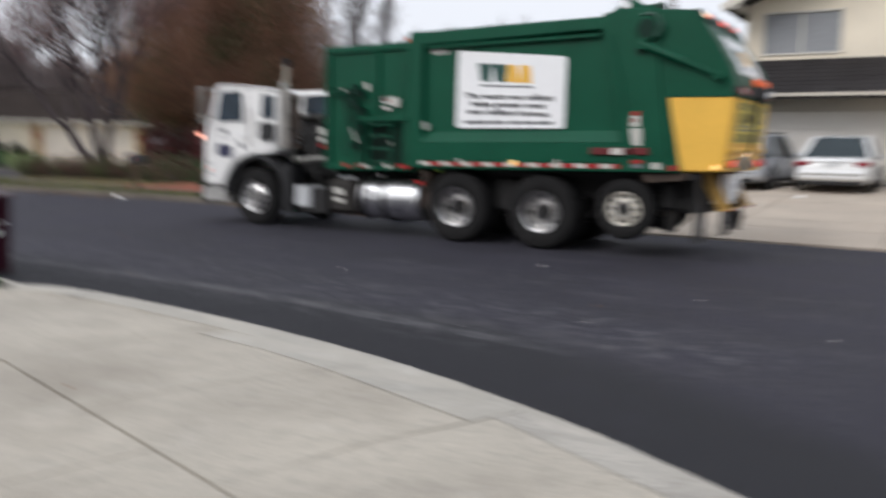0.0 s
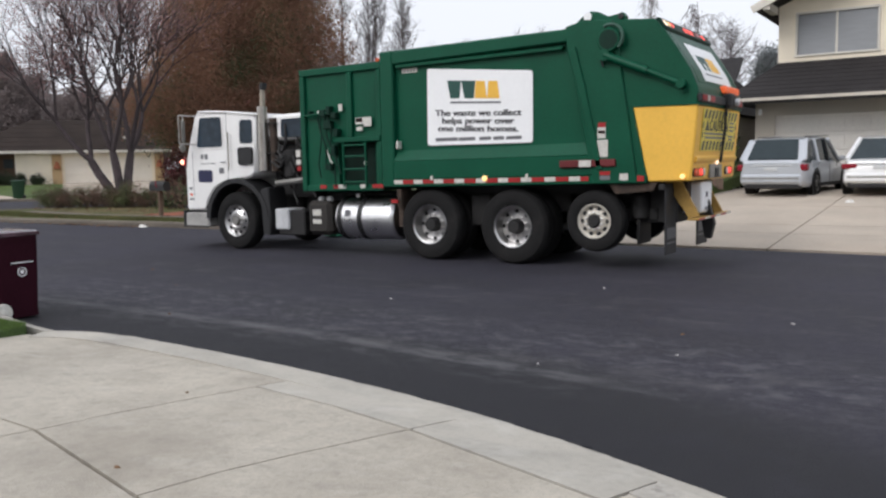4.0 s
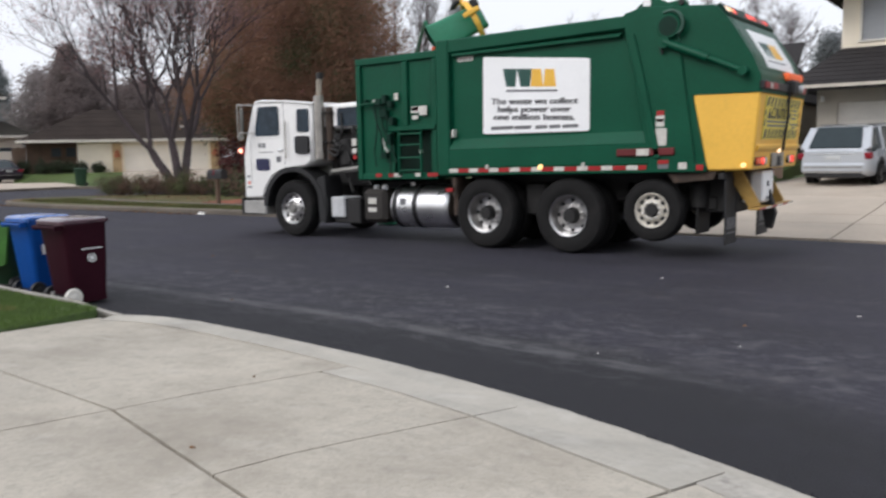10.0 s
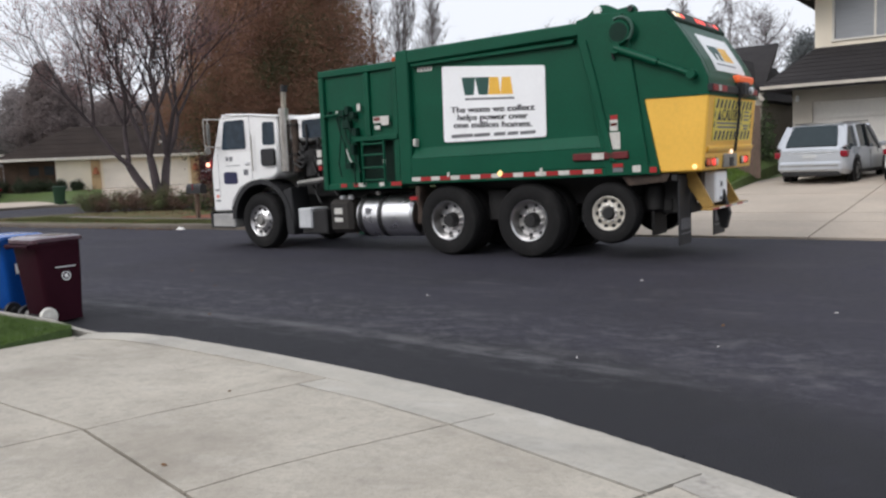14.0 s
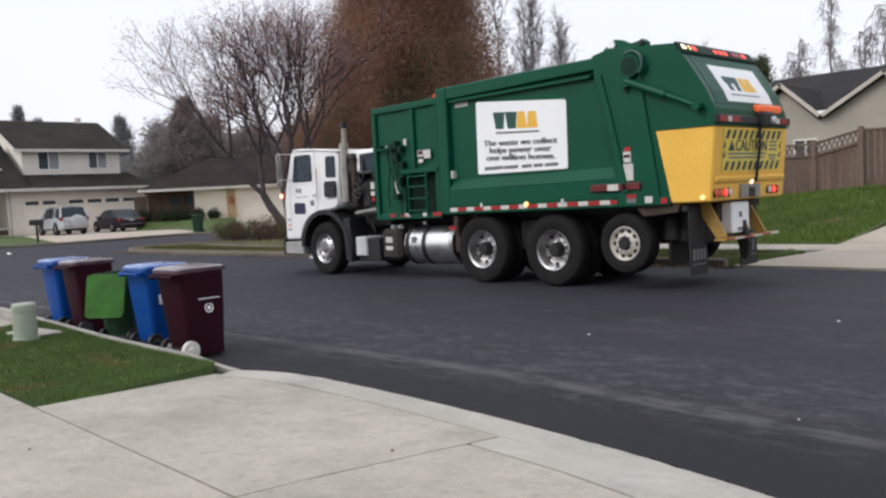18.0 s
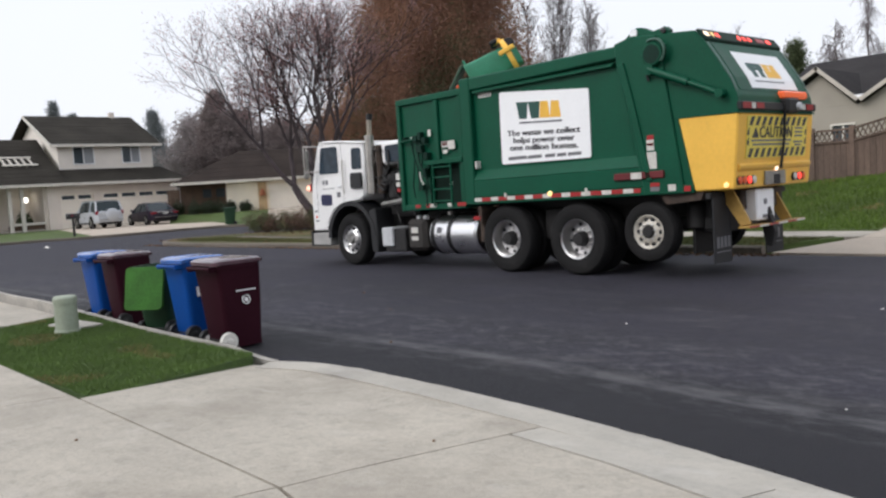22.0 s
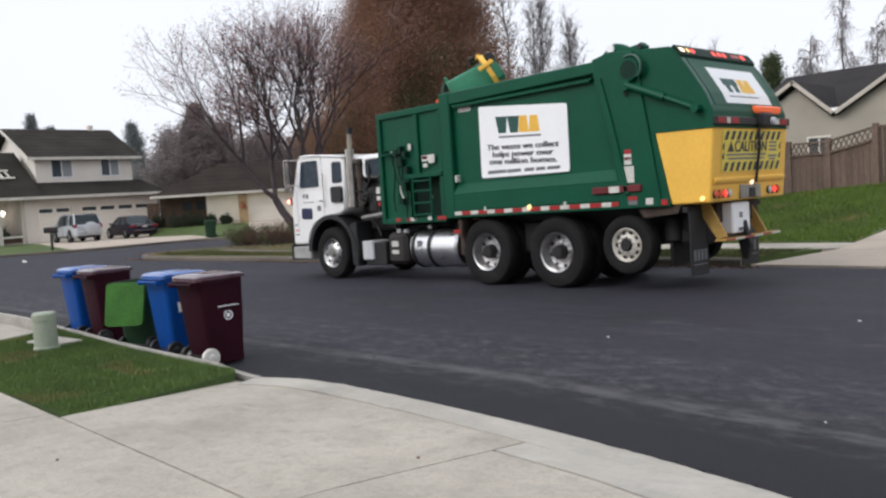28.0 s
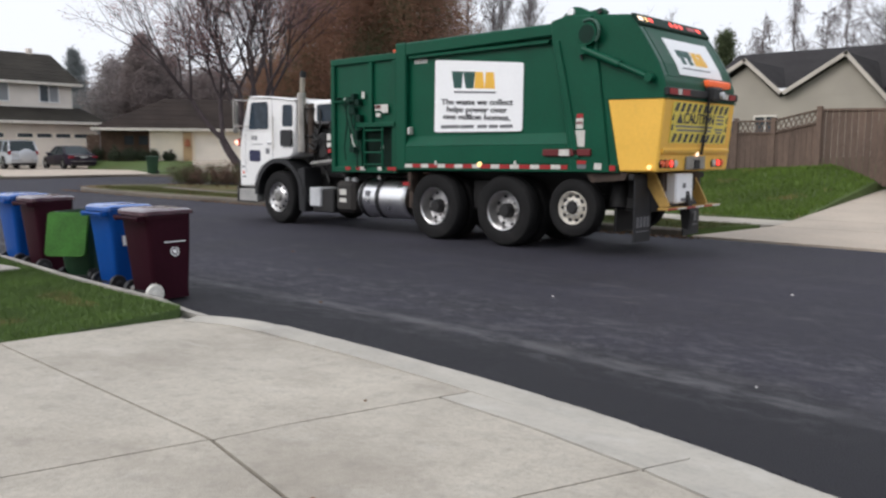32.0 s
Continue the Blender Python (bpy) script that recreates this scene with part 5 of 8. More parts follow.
tpart("hatch_lip", lip, "green", tail)
rd = BM()
tube(rd, (1.44, -0.09, 2.74), (2.0, -0.09, 2.50), 0.05, seg=12)
tube(rd, (1.98, -0.09, 2.51), (2.42, -0.09, 2.31), 0.032, seg=12)
tpart("hydraulic_ram", rd, "green", tail, "green hydraulic ram", True)
tpart("ram_eye", lathe(BM(), [(0.02, -0.13), (0.075, -0.13), (0.075, -0.01)], "Y", 14, (1.45, 0.0, 2.74)), "green", tail)
tpart("ram_eye", lathe(BM(), [(0.02, -0.13), (0.055, -0.13), (0.055, -0.01)], "Y", 14, (2.42, 0.0, 2.31)), "green", tail)

def on_rear(bm, a, b, y0, y1, out=0.004, th=0.02, mat=0):
    """A plate on the sloping rear between two (x, z) points of the profile."""
    d = Vector((b[0] - a[0], b[1] - a[1])).normalized()
    nx, nz = -d.y, d.x
    if nx < 0:
        nx, nz = -nx, -nz
    p = [(a[0] + nx * out, a[1] + nz * out), (b[0] + nx * out, b[1] + nz * out), (b[0] - nx * th, b[1] - nz * th), (a[0] - nx * th, a[1] - nz * th)]
    return prism(bm, p, y0, y1, "Y", 0.0, mat)


tpart("rear_panel", on_rear(on_rear(on_rear(BM(), (2.20, 2.97), (2.34, 2.76), 0.12, 1.95, 0.006), (2.34, 2.76), (2.50, 2.50), 0.12, 1.95, 0.006), (2.50, 2.50), (2.57, 2.335), 0.12, 1.95, 0.006), "green", tail)
for ya in (0.015, 1.985):
    tpart("edge_strip", on_rear(on_rear(on_rear(BM(), (2.20, 2.97), (2.34, 2.76), ya, ya + 0.05, 0.008), (2.34, 2.76), (2.50, 2.50), ya, ya + 0.05, 0.008), (2.50, 2.50), (2.57, 2.335), ya, ya + 0.05, 0.008), "green_rim", tail, "worn pale edge of the rear hatch")
tpart("rear_sign", on_rear(on_rear(on_rear(BM(), (2.275, 2.858), (2.34, 2.76), 0.45, 1.72, 0.012), (2.34, 2.76), (2.50, 2.50), 0.45, 1.72, 0.012), (2.50, 2.50), (2.555, 2.37), 0.45, 1.72, 0.012), "sign_white", tail)
for k in range(2):
    for y, mm, wide in ((0.62 + 0.20 * k, "sign_green", 1), (1.03 + 0.18 * k, "sign_gold", -1)):
        tpart("logo_wedge", on_rear(BM(), (2.371, 2.71), (2.4295, 2.615), y + 0.01 * (1 - wide), y + 0.19 - 0.01 * (1 - wide), 0.0145), mm, tail)
        tpart("logo_wedge", on_rear(BM(), (2.4295, 2.615), (2.488, 2.52), y + 0.02 * (1 + wide), y + 0.19 - 0.02 * (1 + wide), 0.0145), mm, tail)
tpart("logo_line", on_rear(BM(), (2.513, 2.470), (2.519, 2.455), 0.6, 1.4, 0.0145), "print_grey", tail)
bar = tpart("light_bar", prism(BM(), [(2.06, 3.14), (2.10, 3.155), (2.205, 3.02), (2.18, 2.965)], 0.02, 2.03, "Y", 0.006), "green_dark", tail)


def bar_lamp(y0, y1, mm, nm="tail_lamp"):
    return tpart(nm, on_rear(BM(), (2.128, 3.108), (2.172, 3.052), y0, y1, 0.012, 0.01), mm, bar)


bar_lamp(0.07, 0.16, "white_on")
bar_lamp(0.24, 0.28, "amber_side")
bar_lamp(0.34, 0.42, "red_on")
for k in range(3):
    bar_lamp(0.90 + 0.14 * k, 0.97 + 0.14 * k, "red_on")
bar_lamp(1.40, 1.62, "red_refl")
bar_lamp(1.70, 1.80, "red_on")
tpart("warning_light_bar", box(BM(), 2.56, 2.66, 1.10, 1.80, 2.25, 2.345, 0.02), "strobe", tail, "lit amber warning light bar")
tpart("rear_camera", box(BM(), 2.57, 2.72, 1.1, 1.45, 2.06, 2.25, 0.03), "frame", tail)
tpart("camera_eye", lathe(BM(), [(0.02, 0.0), (0.05, 0.0), (0.05, 0.06), (0.03, 0.07)], "X", 12, (2.70, 1.36, 2.14)), "grey_box", tail)
tpart("cross_bar", box(BM(), 2.58, 2.655, -0.01, TW + 0.01, 2.09, 2.19, 0.01), "black", tail)
for y0, y1, mm in ((0.02, 0.22, "red_refl"), (0.24, 0.34, "white_refl"), (0.36, 0.56, "red_refl"), (1.62, 1.72, "white_refl"), (1.76, 1.96, "red_refl")):
    tpart("reflector", box(BM(), 2.655, 2.66, y0, y1, 2.105, 2.175), mm, tail)

# caution sign
slope = (2.615 - 2.53) / (2.06 - 1.13)


def rx(z):
    return 2.53 + slope * (z - 1.13)


cs = tpart("caution_sign", prism(BM(), [(rx(1.50) + 0.002, 1.50), (rx(2.02) + 0.002, 2.02), (rx(2.02) + 0.01, 2.02), (rx(1.50) + 0.01, 1.50)], 0.2, 1.86, "Y"), "caution", yel, "yellow caution sign with black hazard stripes")
for z0, z1, n in ((1.90, 2.01, 10), (1.51, 1.62, 10)):
    for k in range(n):
        y = 0.24 + k * 0.162
        sb = BM()
        vs = [(rx(z0) + 0.0125, y, z0), (rx(z0) + 0.0125, y + 0.085, z0), (rx(z1) + 0.0125, y + 0.145, z1), (rx(z1) + 0.0125, y + 0.06, z1)]
        sb.faces.new([sb.verts.new(v) for v in vs])
        tpart("hazard_stripe", sb, "print", cs)
for z in (1.66, 1.78):
    for ya in (0.205, 1.80):
        sb = BM()
        vs = [(rx(z) + 0.0125, ya, z), (rx(z) + 0.0125, ya + 0.05, z), (rx(z + 0.1) + 0.0125, ya + 0.05, z + 0.1), (rx(z + 0.05) + 0.0125, ya, z + 0.05)]
        sb.faces.new([sb.verts.new(v) for v in vs])
        tpart("hazard_stripe", sb, "print", cs)
tri = BM()
tri.faces.new([tri.verts.new(v) for v in ((rx(1.75) + 0.0125, 0.33, 1.75), (rx(1.75) + 0.0125, 0.51, 1.75), (rx(1.89) + 0.0125, 0.42, 1.89))])
tpart("warning_triangle", tri, "print", cs)
words("CAUTION", 0.2, "print", cs, pose(rx(1.75) + 0.0145, 0.97, 1.752 + RISE * 2.6, 90 + math.degrees(math.atan(slope)), 0, 90), "lettering", bold=0.004)
for z, ya, yb in ((1.715, 0.32, 1.40), (1.665, 0.36, 1.36), (1.87, 1.50, 1.72), (1.82, 1.50, 1.72), (1.77, 1.50, 1.72), (1.69, 1.48, 1.74), (1.65, 1.52, 1.70)):
    tpart("print_line", box(BM(), rx(z) + 0.009, rx(z) + 0.0135, ya, yb, z - 0.012, z + 0.012), "print_grey", cs)
cb = BM()
tube(cb, (2.66, 1.12, 2.12), (2.64, 1.12, 1.75), 0.018, seg=6)
tube(cb, (2.64, 1.12, 1.75), (2.60, 1.08, 1.35), 0.018, seg=6)
tpart("camera_cable", cb, "frame", yel)

# rear lamps
tpart("rear_ledge", prism(BM(), [(rx(1.44), 1.44), (rx(1.42) + 0.035, 1.415), (rx(1.38) + 0.03, 1.38), (rx(1.34), 1.34)], 0.04, 2.0, "Y", 0.004), "yellow", yel)
tpart("lamp_bracket", box(BM(), 2.53, 2.57, 0.72, 1.28, 1.15, 1.33, 0.01), "alloy_dark", yel)
tpart("number_plate_holder", box(BM(), 2.57, 2.578, 0.94, 1.10, 1.16, 1.28), "frame", yel)
tpart("plate_lamp", lathe(BM(), [(0.012, 0.0), (0.036, 0.0), (0.034, 0.02), (0.012, 0.028)], "X", 14, (2.56, 1.02, 1.36)), "white_on", yel, "lit white plate lamp", True)
for y, mm in ((0.07, "orange"), (0.18, "orange"), (0.30, "red_on"), (0.42, "white_refl"), (1.56, "white_refl"), (1.69, "red_on"), (1.81, "orange")):
    lamp = tpart("lamp_housing", lathe(BM(), [(0.02, 0.0), (0.056, 0.0), (0.056, 0.022), (0.044, 0.026), (0.02, 0.026)], "X", 14, (2.535, y, 1.235)), "black", yel)
    tpart("tail_lamp", lathe(BM(), [(0.02, 0.0), (0.048, 0.0), (0.045, 0.012), (0.02, 0.018)], "X", 14, (2.562, y, 1.235)), mm, lamp, smooth=True)
tpart("side_lamp", lathe(BM(), [(0.012, 0.0), (0.032, 0.0), (0.03, -0.016), (0.012, -0.022)][::-1], "Y", 14, (2.43, -0.025, 1.19)), "amber_side", yel, "lit amber rear side lamp", True)

# lower rear gear
for y in (0.35, 1.45):
    tpart("step_bracket", prism(BM(), [(2.08, 1.13), (2.30, 1.13), (2.54, 0.68), (2.40, 0.65)], y, y + 0.04, "Y", 0.006), "worn_yellow", label="worn yellow triangular step bracket")
tpart("rear_step", box(BM(), 2.40, 2.55, 0.28, 1.88, 0.625, 0.655, 0.008), "worn_yellow")
for k in range(6):
    tpart("reflector", box(BM(), 2.55, 2.556, 0.29 + 0.262 * k, 0.29 + 0.262 * (k + 1) - 0.01, 0.627, 0.653), "red_refl" if k % 2 == 0 else "white_refl")
tb2 = tpart("tool_box", box(BM(), 2.22, 2.49, 0.62, 1.10, 0.70, 1.10, 0.02), "sign_white", label="white steel box under the rear")
part("box_latch", box(BM(), 2.49, 2.50, 0.80, 0.87, 0.93, 1.0, 0.004), "print_grey", tb2)
part("box_label", box(BM(), 2.49, 2.494, 0.76, 0.92, 0.755, 0.80), "print_grey", tb2)
tpart("tow_hook", prism(BM(), [(2.2, 1.05), (2.45, 1.0), (2.58, 0.55), (2.53, 0.34), (2.45, 0.36), (2.40, 0.62)], 0.9, 1.0, "Y", 0.01), "frame")
tpart("rear_cross_member", box(BM(), 2.1, 2.35, 0.5, 1.6, 0.85, 1.12, 0.02), "rust")
for ya, yb, nm in ((0.03, 0.47, "near"), (1.42, 1.92, "far")):
    fl = tpart("mud_flap", box(BM(), 2.19, 2.21, ya, yb, 0.20, 1.04, 0.004), "flap", label="black rubber mud flap")
    for k in range(4):
        part("flap_bar", box(BM(), 2.21, 2.214, ya + 0.06 + 0.09 * k, ya + 0.12 + 0.09 * k, 0.42, 0.56), "print_grey", fl)
    part("flap_bar", box(BM(), 2.21, 2.214, ya + 0.05, yb - 0.05, 0.36, 0.375), "print_grey", fl)
tpart("flap_hanger", box(BM(), 2.12, 2.2, 0.0, TW, 1.02, 1.1, 0.01), "frame")
tpart("tag_arm", box(BM(), 1.35, 2.0, 0.4, 0.6, 0.6, 0.8, 0.03), "frame")
tpart("air_bag", lathe(BM(), [(0.05, 0.5), (0.14, 0.55), (0.14, 0.85), (0.05, 0.95)], "Z", 14, (1.75, 0.45, 0.1)), "frame", smooth=True)
tpart("splash_plate", prism(BM(), [(1.45, 1.12), (2.1, 1.12), (2.05, 1.02), (1.55, 0.98)], 0.02, 0.3, "Y"), "rust")
tpart("rear_valance", box(BM(), 1.82, 2.22, 0.42, 1.66, 0.58, 1.10, 0.02), "frame")
tpart("splash_guard", box(BM(), 1.72, 1.76, 0.35, 0.8, 0.3, 1.1), "frame")

# side sign
SX0, SX1 = -1.37, 0.355
sign = tpart("advert_panel", prism(BM(), soft_corners([(-1.375, 1.712), (0.348, 1.69), (0.357, 2.66), (-1.36, 2.83)], 0.045), 0.05, 0.069, "Y"), "sign_white", label="white printed sign panel on the truck side")


def on_sign(u, v):
    """Place on the sign, u from 0 to 1 along it, v from 0 at its top to 1."""
    x = SX0 + (SX1 - SX0) * u
    top, bot = 2.83 - 0.17 * u, 1.712 - 0.022 * u
    return x, top + (bot - top) * v


def sign_shape(nm, uv, mm):
    bm = BM()
    bm.faces.new([bm.verts.new((on_sign(u, v)[0], 0.0475, on_sign(u, v)[1])) for u, v in uv][::-1])
    bmesh.ops.recalc_face_normals(bm, faces=bm.faces)
    for f in bm.faces:
        if f.normal.y > 0:
            f.normal_flip()
    return tpart(nm, bm, mm, sign)


for k in range(2):
    a = 0.205 + 0.138 * k
    sign_shape("logo_wedge", [(a, 0.15), (a + 0.1375, 0.15), (a + 0.118, 0.385), (a + 0.030, 0.385)], "sign_green")
    a = 0.468 + 0.118 * k
    sign_shape("logo_wedge", [(a + 0.016, 0.15), (a + 0.100, 0.15), (a + 0.1175, 0.385), (a, 0.385)], "sign_gold")
sign_shape("logo_line", [(0.235, 0.425), (0.715, 0.425), (0.715, 0.452), (0.235, 0.452)], "print_grey")
for text, v, wid in (("The waste we collect", 0.615, 0.82), ("helps power over", 0.722, 0.69), ("one million homes.", 0.828, 0.77)):
    x, z = on_sign(0.49, v)
    ob = words(text, 0.15, "print", sign, Matrix.Identity(4), bold=0.0042)
    xs = [p.co.x for p in ob.data.vertices]
    k = wid * (SX1 - SX0) / (max(xs) - min(xs))
    ob.data.transform(pose(x, 0.047, z + RISE * x, 90, 2.2, 0) @ Matrix.Diagonal((k, 0.80, 1, 1)))
for u0, u1 in ((0.08, 0.30), (0.31, 0.47), (0.51, 0.62), (0.64, 0.74), (0.76, 0.90)):
    sign_shape("print_bar", [(u0, 0.905), (u1, 0.90), (u1, 0.945), (u0, 0.95)], "print_grey")


# wheels
def wheel(x, y, z, r, width, kind, parent, label=""):
    """A truck wheel; y is its outer face. kind: front, dual or tag."""
    w = new("wheel")
    w.parent = parent
    w.matrix_basis = pose(x, y, z)
    if label:
        w["label"] = label
    rim = r * 0.54
    t = BM()
    lathe(t, [(rim, 0.03), (rim + 0.04, 0.0), (r * 0.80, -0.004), (r * 0.93, 0.01), (r * 0.985, 0.045), (r, 0.075), (r, width - 0.075), (r * 0.97, width - 0.03), (r * 0.8, width), (rim, width - 0.02)], "Y", 40)
    part("tyre", t, "rubber", w, smooth=True)
    g = BM()
    for q in (0.075, width / 2 - 0.01, width - 0.095):
        lathe(g, [(r + 0.0015, q), (r + 0.003, q + 0.004), (r + 0.003, q + 0.016), (r + 0.0015, q + 0.02)], "Y", 40)
    part("tread_rib", g, "rubber", w, smooth=True)
    if kind == "dual":
        t = BM()
        lathe(t, [(rim, width + 0.06), (r * 0.8, width + 0.045), (r * 0.97, width + 0.08), (r, width + 0.12), (r, 2 * width), (r * 0.9, 2 * width + 0.04), (rim, 2 * width + 0.03)], "Y", 40)
        part("inner_tyre", t, "rubber", w, smooth=True)
        d = BM()
        lathe(d, [(rim + 0.012, 0.012), (rim + 0.004, 0.0), (rim - 0.016, 0.015), (rim - 0.03, 0.09), (rim - 0.05, 0.15), (rim * 0.55, 0.17), (rim * 0.40, 0.155), (0.02, 0.155)], "Y", 40)
        part("rim", d, "alloy", w, "polished deep-dish alloy rim", True)
        h = BM()
        lathe(h, [(0.02, 0.015), (0.088, 0.018), (0.10, 0.04), (0.115, 0.155)], "Y", 20)
        part("hub", h, "frame", w, "greasy black hub", True)
        holes, bolts, n, pr, py = 8, 10, 0, rim * 0.76, 0.158
    else:
        d = BM()
        face = "alloy" if kind == "front" else "steel_white"
        lathe(d, [(rim + 0.012, 0.012), (rim + 0.004, 0.0), (rim - 0.014, 0.012), (rim - 0.03, 0.05), (rim * 0.80, 0.06), (rim * 0.62, 0.02), (rim * 0.45, 0.01), (rim * 0.40, 0.02), (0.02, 0.02)], "Y", 40)
        part("rim", d, face, w, smooth=True)
        h = BM()
        lathe(h, [(0.02, -0.03), (0.07, -0.028), (0.085, -0.01), (0.09, 0.03)], "Y", 20)
        part("hub", h, "alloy_dark" if kind == "front" else "frame", w, smooth=True)
        holes, bolts, pr, py = 10, 10, rim * 0.76, 0.045
    hole = None
    for k in range(holes):
        a = 2 * math.pi * k / holes
        if hole is None:
            o = part("hand_hole", lathe(BM(), [(0.01, -0.012), (0.03, -0.012), (0.03, 0.03)], "Y", 10), "black", w)
            hole = o.data
        else:
            o = new("hand_hole", hole)
            o.parent = w
        o.matrix_basis = pose(pr * math.cos(a), py, pr * math.sin(a))
    nut = None
    for k in range(bolts):
        a = 2 * math.pi * (k + 0.5) / bolts
        rr = rim * 0.50
        if nut is None:
            o = part("wheel_nut", lathe(BM(), [(0.008, -0.035), (0.016, -0.032), (0.017, 0.03)], "Y", 6), "alloy", w)
            nut = o.data
        else:
            o = new("wheel_nut", nut)
            o.parent = w
        o.matrix_basis = pose(rr * math.cos(a), 0.15 if kind == "dual" else 0.02, rr * math.sin(a))
    return w


def far_wheel(src, x, y, z):
    w = copy_thing(src, pose(x, y, z, 0, 0, 180))
    return w


w1 = wheel(-5.45, 0.03, 0.50, 0.50, 0.29, "front", truck)
w2 = wheel(-1.365, 0.03, 0.53, 0.53, 0.27, "dual", truck)
w3 = wheel(0.03, 0.03, 0.53, 0.53, 0.27, "dual", truck)
w4 = wheel(1.25, 0.02, 0.635, 0.41, 0.26, "tag", truck)
f1, f2, f3 = far_wheel(w1, -5.45, 2.02, 0.50), far_wheel(w2, -1.365, 2.02, 0.53), far_wheel(w3, 0.03, 2.02, 0.53)
far_wheel(w4, 1.25, 2.02, 0.635)
ROLL = [(w1, -5.45, 0.03, 0.50, 1), (w2, -1.365, 0.03, 0.53, 1), (w3, 0.03, 0.03, 0.53, 1), (f1, -5.45, 2.02, 0.50, -1), (f2, -1.365, 2.02, 0.53, -1), (f3, 0.03, 2.02, 0.53, -1)]

# lift arm on the far side
arm = new("lift_arm")
arm.parent = truck
part("boom", box(BM(), 0.36, 0.46, -0.05, 0.05, -0.06, 0.06, 0.02), "frame", arm)
gb = BM()
for k in range(18):
    a0, a1 = math.pi * (0.42 + 1.5 * k / 18), math.pi * (0.42 + 1.5 * (k + 1) / 18)
    r0, r1 = 0.325, 0.36
    prism(gb, [(r0 * math.cos(a0), r0 * math.sin(a0)), (r1 * math.cos(a0), r1 * math.sin(a0)), (r1 * math.cos(a1), r1 * math.sin(a1)), (r0 * math.cos(a1), r0 * math.sin(a1))], -0.05, 0.035, "Z")
part("gripper", gb, "yellow", arm, "yellow curved gripper band")
part("gripper_finger", box(BM(), -0.06, 0.0, -0.40, -0.335, -0.02, 0.16, 0.015), "yellow", arm)
part("gripper_finger", box(BM(), -0.385, -0.335, -0.16, -0.08, -0.14, 0.14, 0.015), "yellow", arm)
for k in range(4):
    x = -0.24 + 0.14 * k
    part("claw", box(BM(), x, x + 0.06, -0.40, -0.335, 0.05 + 0.03 * (k % 2), 0.19, 0.02), "frame", arm, "black rubber claw")


# ---------------------------------------------------------------- carts at the kerb
def rounded(bm, w, d, z, r=0.05, n=3):
    """A ring of vertices round a rectangle with rounded corners, its back at y = 0."""
    ring = []
    for cx, cy, a0 in ((w / 2 - r, r, -90), (w / 2 - r, d - r, 0), (-w / 2 + r, d - r, 90), (-w / 2 + r, r, 180)):
        for k in range(n + 1):
            a = radians(a0 + 90 * k / n)
            ring.append((cx + r * math.cos(a), cy + r * math.sin(a), z))
    return ring


def loft(bm, rings, close=True, cap0=True, cap1=True, mat=0):
    rv = [[bm.verts.new(p) for p in r] for r in rings]
    n = len(rv[0])
    for a, b in zip(rv, rv[1:]):
        for k in range(n if close else n - 1):
            bm.faces.new((a[k], a[(k + 1) % n], b[(k + 1) % n], b[k])).material_index = mat
    if cap0:
        bm.faces.new(rv[0][::-1]).material_index = mat
    if cap1:
        bm.faces.new(rv[-1]).material_index = mat
    return bm


